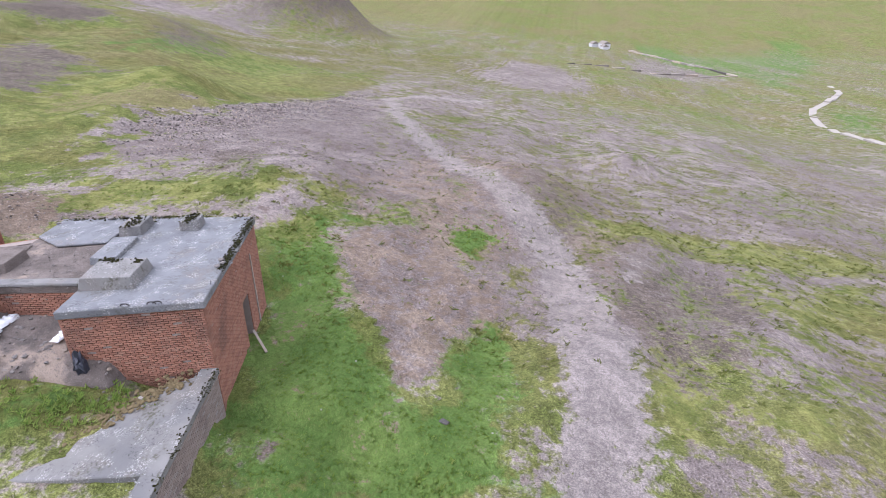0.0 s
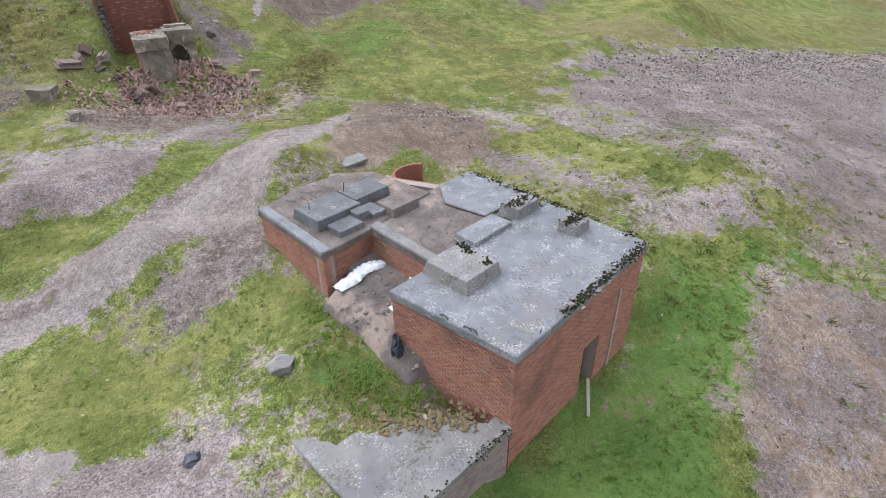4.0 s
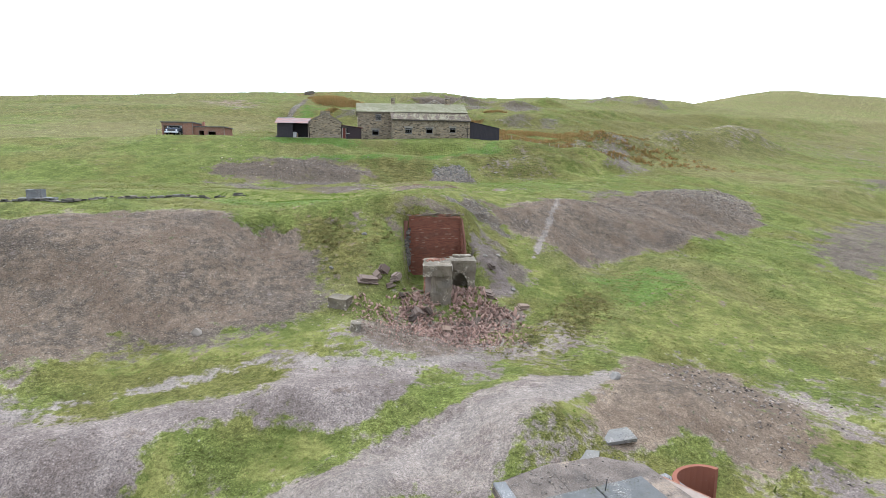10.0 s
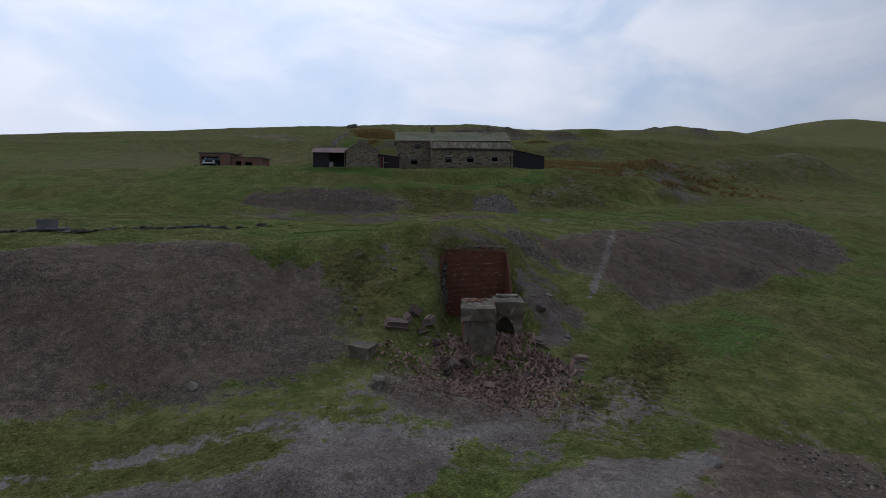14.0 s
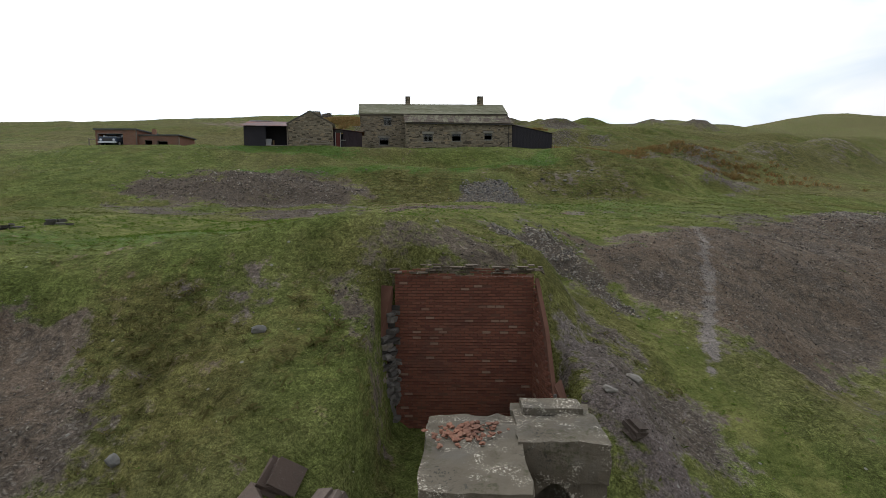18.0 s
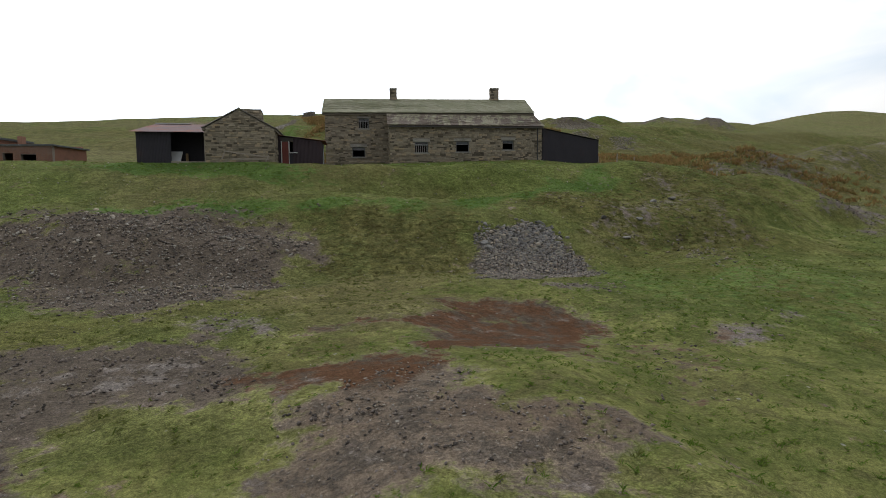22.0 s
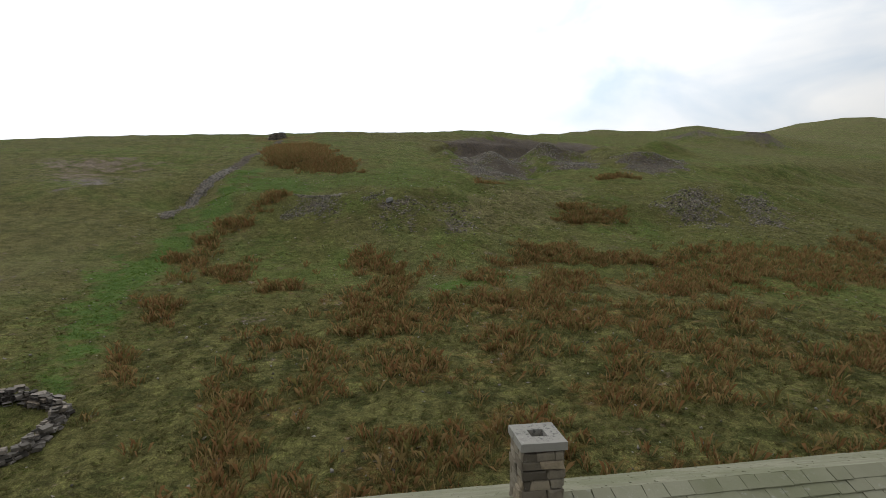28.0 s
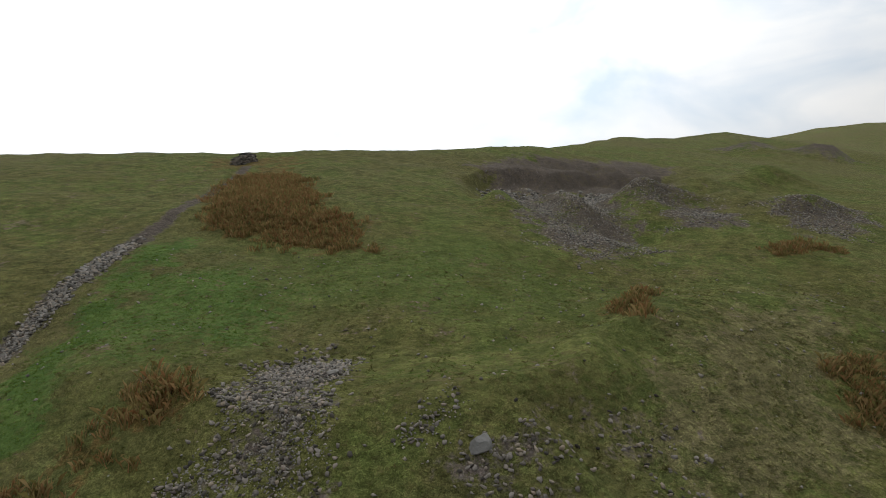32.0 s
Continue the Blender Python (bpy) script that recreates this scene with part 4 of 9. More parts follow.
MOUND, YARD = field(0.64, (4.2, 21.6), (4.8, 22.4), (6.4, 23.7), (8.6, 24.1), (8.6, 21.7), (7.1, 20.9), (6.2, 20.5), (4.7, 20.4), (4.1, 21.0)), field(0.8, (-0.2, 20.0), (1.4, 21.7), (2.8, 22.1), (4.1, 21.8), (4.1, 20.8), (5.4, 20.3), (7.5, 20.8), (8.8, 21.0), (8.9, 19.5), (9.2, 18.5), (7.6, 18.2), (6.2, 18.9), (5.4, 18.1), (3.5, 17.5), (2.2, 17.5), (1.7, 18.1), (0.4, 19.1))
GRAVEL_BED, WEST_LANE = field(0.56, (1.4, 15.9), (2.0, 16.6), (2.8, 17.2), (3.9, 17.0), (5.1, 16.5), (6.0, 16.1), (5.7, 15.5), (5.8, 14.8), (6.2, 14.1), (6.6, 12.9), (2.9, 13.2), (2.6, 14.3), (2.2, 15.1), (1.5, 15.5)), field(0.56, (-2.0, 21.0), (-2.1, 22.0), (0.9, 24.4), (2.8, 25.7), (5.3, 27.3), (9.2, 30.1), (13.6, 32.2), (14.1, 30.2), (10.0, 25.8), (8.6, 24.4), (6.6, 24.4), (4.7, 23.3), (2.3, 22.6), (-0.1, 21.1), (-0.1, 19.8), (0.0, 18.7), (1.7, 17.9), (1.8, 16.9), (0.7, 17.2), (0.1, 18.2), (-1.5, 19.6))
NORTH_SPOIL = field(0.8, (-8.1, 27.6), (-6.1, 27.8), (-4.0, 28.9), (0.0, 29.3), (2.8, 33.3), (4.3, 32.8), (6.8, 32.7), (5.6, 29.4), (4.5, 27.7), (2.3, 27.9), (0.2, 27.8), (-2.0, 27.2), (-2.4, 26.5), (-2.4, 24.9), (-3.7, 24.1), (-5.1, 23.5), (-6.5, 22.8))
HUMP = field(0.96, (15.0, 33.2), (17.3, 34.9), (21.3, 35.4), (23.5, 32.0), (22.3, 27.8), (20.6, 26.3), (18.7, 26.9), (16.9, 27.4), (14.7, 26.6), (13.3, 26.7), (12.5, 27.7), (13.6, 30.2))
WEST_BANK = most(field(0.8, (-21.7, 40.4), (-18.0, 40.3), (-16.0, 42.5), (-13.2, 44.2), (-8.1, 44.9), (-5.9, 45.2), (-4.4, 44.2), (-2.1, 45.3), (-0.3, 42.6), (0.7, 38.4), (-0.9, 36.0), (-3.8, 35.1), (-5.1, 34.7), (-7.4, 34.8), (-8.7, 32.4), (-10.6, 31.7), (-14.0, 31.7)), field(0.8, (-14.9, 43.3), (-10.2, 44.5), (-7.3, 45.9), (-5.5, 45.1), (-4.2, 43.5), (-4.2, 45.4), (-1.8, 45.2), (-0.3, 41.9), (0.8, 39.1), (0.5, 37.3), (-1.3, 36.5), (-2.1, 35.5), (-4.3, 35.0), (-5.9, 34.7), (-7.4, 34.4)), field(1.28, (-21.7, 40.4), (-18.0, 40.3), (-15.6, 42.5), (-14.1, 36.4), (-11.5, 33.7), (-10.6, 31.7), (-14.0, 31.7)), patch(-26, 38, 9, 6, 0, 0.2))
EAST_BANK = most(field(0.96, (11.8, 54.5), (19.2, 60.6), (31.2, 72.9), (46.5, 84.7), (49.2, 80.8), (46.0, 70.7), (40.9, 66.9), (30.5, 57.6), (24.6, 53.7), (17.3, 48.5), (16.4, 50.7), (13.2, 51.5)), field(0.8, (11.7, 55.8), (16.9, 57.1), (18.7, 57.0), (14.3, 51.2), (13.5, 51.2), (13.0, 52.7), (12.0, 53.6), (11.6, 54.4)))
WALL_HEAD = most(field(0.7, (3.4, 46.2), (4.4, 46.9), (6.0, 47.5), (7.1, 49.8), (8.0, 48.2), (9.3, 48.2), (9.5, 47.9), (7.5, 46.8), (6.0, 46.7), (5.2, 46.6), (5.1, 45.2), (4.6, 44.7)), field(0.8, (4.5, 47.1), (4.9, 47.3), (5.5, 47.5), (6.6, 48.0), (7.0, 47.9), (7.3, 47.6), (8.2, 47.7), (9.2, 48.1), (9.3, 48.0), (3.8, 46.6)), field(0.96, (3.7, 46.4), (6.2, 47.6), (7.5, 47.8), (5.8, 46.7), (5.2, 46.6), (5.1, 46.0), (5.1, 44.8), (4.5, 45.1)))
GREY_HEAP = field(0.56, (8.1, 52.3), (10.0, 54.8), (11.1, 54.6), (11.9, 54.3), (12.1, 53.4), (12.8, 52.3), (13.2, 51.3), (13.6, 51.1), (12.4, 50.7), (12.1, 52.0), (10.6, 52.7), (8.7, 51.2))
TERRACE_BAND, TERRACE_GREY = field(0.8, (-6.2, 63.4), (-3.7, 64.3), (-0.3, 65.1), (1.8, 63.7), (2.4, 61.0), (-0.0, 61.4), (-0.7, 59.9), (-0.2, 58.1), (0.2, 56.9), (-0.2, 56.4)), field(0.8, (3.4, 60.4), (4.9, 62.0), (6.3, 61.9), (7.5, 60.2), (8.5, 59.5), (7.8, 58.4), (6.9, 57.6), (5.4, 57.9), (4.2, 58.6))
UPPER_BANK = most(field(0.96, (-10.2, 76.0), (-6.8, 78.8), (-3.0, 78.9), (-1.0, 78.3), (-0.7, 75.8), (-1.0, 74.6), (-2.6, 72.7), (-3.2, 71.1), (-4.2, 70.4), (-4.8, 69.5)), field(1.28, (-19.1, 73.7), (-18.1, 75.8), (-12.3, 77.1), (-6.3, 79.4), (-1.4, 78.9), (-0.6, 75.2), (-2.7, 66.5), (-12.4, 71.2), (-15.7, 71.3)))
UPPER_HEAP = field(0.64, (7.2, 79.1), (7.9, 79.6), (10.3, 80.4), (11.8, 79.4), (12.6, 77.7), (12.2, 75.5), (9.9, 73.9), (8.1, 73.2), (6.8, 74.6), (7.5, 77.4))
FELL_SCREE = most(field(2.4, (1.0, 213), (1.7, 185.2), (1.8, 174.8), (4.6, 171.3), (12.6, 175.7), (14.4, 185.8), (17.8, 208), (30, 209.8), (22.7, 214.2), (13.1, 211.8)), field(1.9, (18.2, 189.0), (27.4, 195.2), (25.2, 182.2), (17.4, 184.6)), field(1.9, (29.7, 190.1), (34.8, 189.8), (49.9, 212), (42.2, 187.5), (34.5, 180.1), (30.6, 181.2)), 0.9 * patch(20.5, 194.6, 6.5, 4.0, 10))
CLIFF = field(2.4, (-2.4, 220.1), (6.8, 231.2), (37.1, 256.5), (46.9, 250.9), (28.9, 211.6), (13.2, 212.1), (4.0, 210.0))
GREEN_SPOTS = most(SIDE_GREEN, YARD, field(0.64, (29.9, 9.3), (31.9, 8.2), (30.9, 6.6), (27.4, 7.5), (28.1, 8.8)), field(1.28, (22.5, 29.3), (26.3, 29.3), (27.7, 21.9), (31.9, 17.2), (30.0, 16.5), (26.6, 21.2), (23.7, 23.5), (21.7, 26.9)), 0.8 * field(1.92, (39.2, 3.4), (44.9, -3.2), (46.0, -6.3), (48.4, -12.5), (51.6, -26.5), (43.6, -22.3), (36.7, -9.1), (38.0, -4.8), (37.6, 2.5)), 0.9 * field(0.8, (20.5, -1.3), (20.1, -3.3), (15.5, -2.8), (14.6, -1.2), (16.8, -1.0)), 0.9 * field(0.8, (18.1, -3.8), (17.9, -5.4), (16.4, -4.8), (16.7, -3.6)), 0.9 * field(0.8, (18.6, -6.2), (18.8, -7.7), (16.4, -6.7), (16.1, -5.5)),
                   0.7 * field(1.92, (33.9, -8.3), (40.8, -20.8), (28.9, -14.6), (26.0, -9.1), (29.9, -7.2)), field(0.64, (-3.7, 24.1), (-2.0, 25.0), (0.3, 25.9), (2.3, 27.2), (4.2, 27.4), (2.4, 25.9), (0.4, 25.0), (-2.0, 24.2), (-3.5, 23.8)), field(0.48, (-2.4, 27.0), (-1.6, 27.1), (-1.2, 25.3), (-2.1, 25.2)), field(0.48, (11.6, 28.8), (12.8, 29.3), (12.5, 27.7), (11.3, 26.7)), field(0.64, (8.6, 16.6), (10.1, 16.6), (10.7, 15.7), (11.3, 15.2), (9.8, 15.1), (8.8, 15.6)))
ZONE["bare"] = most(
    (0.62 + 0.14 * WAVE[13.0] + 0.12 * WAVE[5.0] + 0.1 * WAVE[2.2]) * rise(14, 24, XX + 3 * WAVE[5.0]) * rise(36, 24, YY - 0.16 * XX + 4 * WAVE[13.0]) * (1 - 0.8 * rise(120, 300, XX + 20 * WAVE[13.0])),
    (0.3 + 0.1 * WAVE[5.0]) * rise(32, 24, YY) * rise(60, 30, XX), 0.4 * patch(8, 36, 8, 5),
    0.7 * FAR_CREST, 0.8 * FAR_DARK, 0.85 * FAR_PINK, 0.8 * FAR_MAUVE, 0.7 * field(6, (499, -36), (552, -76), (473, -112), (405, -86), (407, -41)), PINK, 0.95 * TRACK_BED, 0.9 * MAUVE, MOUND, GRAVEL_BED, WEST_LANE, NORTH_SPOIL, 0.92 * HUMP, WEST_BANK, EAST_BANK, 0.68 * WALL_HEAD, 0.9 * TERRACE_GREY, 0.8 * TERRACE_BAND, 0.95 * UPPER_BANK, 0.95 * UPPER_HEAP,
    patch(-14, 27, 7, 3, 5), 0.8 * field(1.12, (3.1, 36.4), (10.2, 39.3), (10.8, 34.4), (8.3, 30.6), (6.6, 33.2), (4.3, 34.2)), 0.8 * field(1.28, (33.6, 0.2), (37.7, -5.5), (34.5, -5.7), (28.9, -1.1)), 0.8 * field(0.8, (13.9, -1.0), (15.8, -3.2), (13.1, -3.6), (12.6, -1.4)), 0.7 * field(0.8, (-2.2, 31.9), (-1.3, 32.9), (0.4, 33.4), (2.8, 33.2), (4.2, 32.6), (4.0, 31.9)), 0.92 * field(0.96, (2.9, 35.5), (4.1, 37.4), (6.1, 39.1), (8.3, 39.3), (11.3, 41.2), (13.5, 40.7), (11.9, 38.8), (9.8, 37.4), (8.9, 34.8), (7.9, 33.3), (6.3, 33.6), (4.5, 34.7)),
    0.5 * field(0.96, (0.6, 45.7), (1.6, 46.0), (2.6, 46.0), (2.8, 45.0), (1.9, 44.8), (1.0, 45.0)), 0.7 * field(1.12, (10.9, 51.9), (11.4, 49.7), (11.8, 48.0), (12.4, 47.0), (13.7, 46.4), (13.8, 44.5), (12.0, 44.5), (10.2, 44.6), (9.6, 46.7)), 0.7 * field(0.64, (9.5, 71.8), (11.1, 72.4), (12.6, 72.3), (12.2, 71.4), (10.1, 71.0)), 0.65 * field(0.96, (-2.2, 66.5), (-1.3, 67.3), (0.5, 67.9), (1.6, 67.2), (1.2, 66.1), (0.2, 65.8), (-1.5, 65.7)), 0.6 * field(0.96, (-17.8, 70.0), (-13.5, 69.2), (-6.6, 65.3), (-5.6, 62.5), (-11.3, 62.5)), 0.55 * field(1.6, (23.3, 71.9), (31.3, 73.2), (22.7, 62.1), (23.9, 66.5)), 0.55 * field(1.6, (39.0, 115.0), (44.3, 116.5), (42.7, 99.0), (36.4, 90.5), (34.6, 93.8)),
    0.55 * field(0.48, (4.7, 54.8), (5.1, 54.9), (5.5, 54.6), (5.4, 54.4), (5.0, 54.4)), 0.5 * field(0.48, (2.2, 54.8), (2.7, 55.0), (3.4, 54.7), (3.5, 54.6), (2.5, 54.6)), 0.45 * field(0.96, (9.3, 56.1), (10.3, 56.4), (10.5, 55.5), (9.9, 55.2), (9.2, 55.3)), 0.6 * field(0.64, (13.4, 66.5), (15.0, 68.0), (17.0, 69.2), (16.0, 67.6), (13.9, 66.3)), 0.5 * field(0.96, (11.0, 66.4), (13.2, 66.5), (11.7, 62.7), (10.3, 62.0)), 0.8 * field(0.8, (2.2, 54.0), (3.0, 54.0), (4.7, 52.4), (4.5, 51.6), (3.6, 51.9)), 0.28 * field(1.28, (18.0, 82.4), (21.4, 82.8), (19.0, 78.0), (17.1, 77.5)), 0.28 * field(1.28, (19.4, 89.9), (22.9, 90.2), (21.3, 88.1), (19.5, 88.3)), 0.24 * field(2.4, (11.4, 85.5), (18.7, 89.4), (24.3, 87.8), (24.9, 84.1), (20.5, 79.5), (15.0, 80.1), (12.8, 82.4)),
    0.85 * patch(11, 45.5, 1.2, 3.0, 10), 0.72 * FELL_SCREE, 0.85 * CLIFF, 0.55 * field(2.4, (-61, 175), (-49.0, 179.3), (-43.5, 171.2), (-48.0, 169.3), (-38.0, 157.0), (-42.8, 153.4), (-48.6, 158.8)), 0.5 * field(0.96, (-15.1, 147.6), (-14.3, 151.2), (-11.5, 152.4), (-10.8, 149.6), (-12.0, 147.8), (-13.5, 146.5), (-14.4, 146.3)), 0.46 * field(0.8, (-15.5, 144.2), (-14.7, 145.6), (-12.1, 146.6), (-10.6, 146.1), (-10.9, 144.8), (-12.1, 143.8)), 0.42 * field(0.8, (-8.3, 144.8), (-6.4, 146.6), (-5.9, 146.1), (-7.6, 144.6)), 0.38 * field(0.96, (-5.7, 145.4), (-4.1, 145.6), (-2.7, 145.2), (-3.1, 143.1), (-5.8, 143.1)), 0.33 * field(1.28, (-15.1, 145.5), (-15.4, 152.1), (-12.2, 154.6), (-10.1, 143.8), (-13.3, 144.0)), 0.28 * field(1.28, (-7.6, 141.1), (-5.7, 144.6), (-3.1, 146.5), (-3.0, 141.2)), 0.28 * field(1.28, (-1.2, 147.1), (1.9, 149.2), (2.9, 141.2), (-0.5, 140.8)), 0.36 * field(1.6, (25.3, 158.2), (31.5, 163.3), (35.2, 163.0), (32.1, 153.7), (27.3, 155.1)), 0.35 * field(1.6, (37.8, 162.9), (44.0, 167.1), (39.9, 155.2), (36.1, 156.3)),
    0.95 * patch(62, 34, 28, 8, 18), 0.8 * patch(45, 8, 22, 5, 10), 0.8 * patch(40, -10, 20, 6, -5), 0.35 * patch(55, 130, 22, 8, 40), 0.35 * patch(40, 112, 14, 5, 40), 0.35 * patch(90, 152, 26, 8, 35),
    # the wavy mask that grows eastward greys the far plain in place of haze
    0.42 * patch(-52, 174, 10, 4), 0.6 * patch(325, 162, 58, 48), 0.7 * patch(92, 98, 13, 9), 0.4 * patch(130, 100, 30, 9, 25), (0.34 + 0.22 * WAVE[13.0]) * rise(90, 160, XX) * rise(260, 160, YY) * rise(900, 600, XX), 0.7 * patch(300, 170, 120, 22, 10)) * (1 - 0.85 * GREEN_SPOTS)
ZONE["scree"] = most(
    0.55 * FAR_CREST, 0.9 * FAR_DARK, 0.45 * WEST_BANK, 0.6 * field(1.28, (-21.7, 40.4), (-18.0, 40.3), (-15.6, 42.5), (-14.1, 36.4), (-11.5, 33.7), (-10.6, 31.7), (-14.0, 31.7)), 0.6 * trail(1.3, (-7, 33.9), (-3.5, 35.2), (-1, 36.4), (0.4, 38.6), (-0.6, 42)), 0.45 * EAST_BANK, 0.75 * field(1.92, (16.4, 49.6), (26.0, 56.6), (36.8, 64.4), (44.3, 69.5), (30.5, 57.6), (24.6, 53.7), (17.2, 48.3)), GREY_HEAP, 0.12 * UPPER_BANK, 0.5 * field(1.12, (-7.3, 72.4), (-5.6, 73.5), (-3.4, 74.3), (-1.0, 74.6), (-2.6, 72.7), (-3.2, 71.1), (-4.2, 70.4), (-4.8, 69.5)), 0.95 * UPPER_HEAP,
    0.5 * field(0.64, (9.5, 71.8), (11.1, 72.4), (12.6, 72.3), (12.2, 71.4), (10.1, 71.0)), 0.55 * field(1.12, (10.9, 51.9), (11.4, 49.7), (11.8, 48.0), (12.4, 47.0), (13.7, 46.4), (13.8, 44.5), (12.0, 44.5), (10.2, 44.6), (9.6, 46.7)), 0.4 * WALL_HEAD, 0.5 * MOUND, 0.45 * field(0.96, (2.9, 35.5), (4.1, 37.4), (6.1, 39.1), (8.3, 39.3), (11.3, 41.2), (13.5, 40.7), (11.9, 38.8), (9.8, 37.4), (8.9, 34.8), (7.9, 33.3), (6.3, 33.6), (4.5, 34.7)), 0.5 * field(0.96, (-17.8, 70.0), (-13.5, 69.2), (-6.6, 65.3), (-5.6, 62.5), (-11.3, 62.5)), 0.5 * field(1.6, (23.3, 71.9), (31.3, 73.2), (22.7, 62.1), (23.9, 66.5)), 0.4 * TERRACE_GREY, 0.5 * field(0.48, (4.7, 54.8), (5.1, 54.9), (5.5, 54.6), (5.4, 54.4), (5.0, 54.4)),
    0.85 * trail(0.75, (-35.4, 209.9), (-32.2, 189.9), (-30.8, 175.4), (-30.6, 170.2), (-30.5, 165.1), (-30.3, 158.4), (-30.6, 153.7), (-28.7, 147.8)), 0.6 * FELL_SCREE, 0.7 * CLIFF, 0.55 * field(0.96, (-15.1, 147.6), (-14.3, 151.2), (-11.5, 152.4), (-10.8, 149.6), (-12.0, 147.8), (-13.5, 146.5), (-14.4, 146.3)), 0.45 * field(0.8, (-15.5, 144.2), (-14.7, 145.6), (-12.1, 146.6), (-10.6, 146.1), (-10.9, 144.8), (-12.1, 143.8)), 0.42 * field(0.8, (-8.3, 144.8), (-6.4, 146.6), (-5.9, 146.1), (-7.6, 144.6)), 0.4 * field(0.96, (-5.7, 145.4), (-4.1, 145.6), (-2.7, 145.2), (-3.1, 143.1), (-5.8, 143.1)), 0.4 * field(1.28, (-15.1, 145.5), (-15.4, 152.1), (-12.2, 154.6), (-10.1, 143.8), (-13.3, 144.0)), 0.3 * field(1.28, (-7.6, 141.1), (-5.7, 144.6), (-3.1, 146.5), (-3.0, 141.2)), 0.3 * field(1.28, (-1.2, 147.1), (1.9, 149.2), (2.9, 141.2), (-0.5, 140.8)), 0.4 * field(1.6, (25.3, 158.2), (31.5, 163.3), (35.2, 163.0), (32.1, 153.7), (27.3, 155.1)), 0.4 * field(1.6, (37.8, 162.9), (44.0, 167.1), (39.9, 155.2), (36.1, 156.3)),
    0.6 * patch(60, 150, 16, 4, 35), 0.55 * patch(85, 178, 20, 4, 40), 0.55 * patch(48, 127, 12, 3, 40), 0.5 * patch(120, 210, 26, 5, 40), 0.9 * patch(133, 325, 12, 9), 0.8 * patch(110, 331, 14, 7), 0.7 * patch(325, 162, 58, 48), 0.9 * patch(92, 98, 12, 8), 0.5 * patch(120, 90, 30, 8, 30),
    0.55 * patch(30, -4, 10, 4, -10), 0.6 * patch(33, 25, 5, 2, 20), 0.5 * patch(40, 4, 12, 3), 0.5 * patch(7.5, 10.8, 3.5, 0.5, 5), 0.35 * field(1.12, (3.1, 36.4), (10.2, 39.3), (10.8, 34.4), (8.3, 30.6), (6.6, 33.2), (4.3, 34.2)), 0.3 * field(1.28, (18.0, 82.4), (21.4, 82.8), (19.0, 78.0), (17.1, 77.5)))
ZONE["track"] = most(
    trail(1.6, (4, 0.6), (11.9, 1), (18.3, 0.9), (22, 1.4), (29.8, 2.7), (39.5, 6.8), (47.7, 11.3), (61.7, 18.5), (83, 29), (100, 35.7), (113, 32.3), (137, 24)) * 0.95,
    trail(0.7, (14.7, 32.1), (11.4, 28.9), (8.0, 27.5), (5.8, 25.6), (3.9, 23.4), (1.7, 23.1), (-0.3, 22.0), (-1.2, 21.0), (-1.2, 20.1), (-0.4, 18.9), (0.9, 17.7), (1.7, 17.2)), 0.5 * WEST_LANE,
    0.6 * trail(0.45, (-20, 25.5), (-8.7, 28.7), (-7.2, 29.7), (-4.0, 31.0), (-0.2, 32.7), (5, 32.5), (9, 34)), 0.9 * trail(0.2, (19.2, 60.6), (16.8, 53.6), (15.6, 51), (14.5, 48.2)), 0.3 * field(0.8, (-5.0, 62.0), (-2.7, 62.8), (0.0, 64.3), (-0.3, 61.9), (-2.2, 61.1), (-3.3, 59.9)), 0.4 * patch(62, 34, 10, 3, 18), 0.4 * field(1.28, (33.6, 0.2), (37.7, -5.5), (34.5, -5.7), (28.9, -1.1)))
ZONE["lush"] = most(
    SIDE_GREEN, FAR_FIELDS, field(0.64, (29.9, 9.3), (31.9, 8.2), (30.9, 6.6), (27.4, 7.5), (28.1, 8.8)), 0.9 * field(0.64, (4.7, 20.3), (7.5, 20.7), (8.7, 20.9), (9.1, 18.5), (7.6, 18.6), (6.4, 19.4)), 0.8 * field(0.64, (8.6, 16.6), (10.1, 16.6), (10.7, 15.7), (11.3, 15.2), (9.8, 15.1), (8.8, 15.6)), trail(1.4, (14, 9.4), (10, 9.0), (8, 8), (2, 7)), field(0.96, (-11.9, 78.1), (-8.6, 80.0), (-3.5, 80.9), (5.6, 82.5), (11.5, 86.4), (16.8, 90.7), (18.7, 89.4), (11.3, 85.3), (8.1, 81.6), (-1.6, 80.4), (-10.7, 76.6)), 0.5 * patch(5, 91.6, 12, 2.0, 8), 0.9 * patch(-10, 85.5, 8, 1.6),
    0.25 * patch(-4, 54, 16, 4.5), 0.2 * patch(9, 62, 8, 5), 0.4 * patch(17, 73, 9, 5, 40), 0.6 * patch(22, 46, 5, 3, 40), 0.9 * field(1.92, (-23.9, 124.6), (-26.6, 133.4), (-25.5, 141.8), (-30.0, 170.7), (-26.6, 172.8), (-22.2, 146.5), (-22.9, 139.5), (-19.6, 126.2), (-17.5, 119.7), (-16.7, 114.6)), 0.8 * field(0.8, (-1.5, 130.0), (1.2, 132.2), (5.6, 134.5), (6.9, 134.0), (2.7, 131.4), (-0.7, 128.3)), 0.7 * patch(-21, 158, 5, 9, 10), 0.45 * patch(-8, 165, 14, 8), 0.5 * patch(22, 155, 3, 6, 20), 0.45 * patch(180, -60, 90, 40), 0.8 * patch(560, -140, 150, 60, -30), 0.55 * patch(-2, 50, 8, 2))
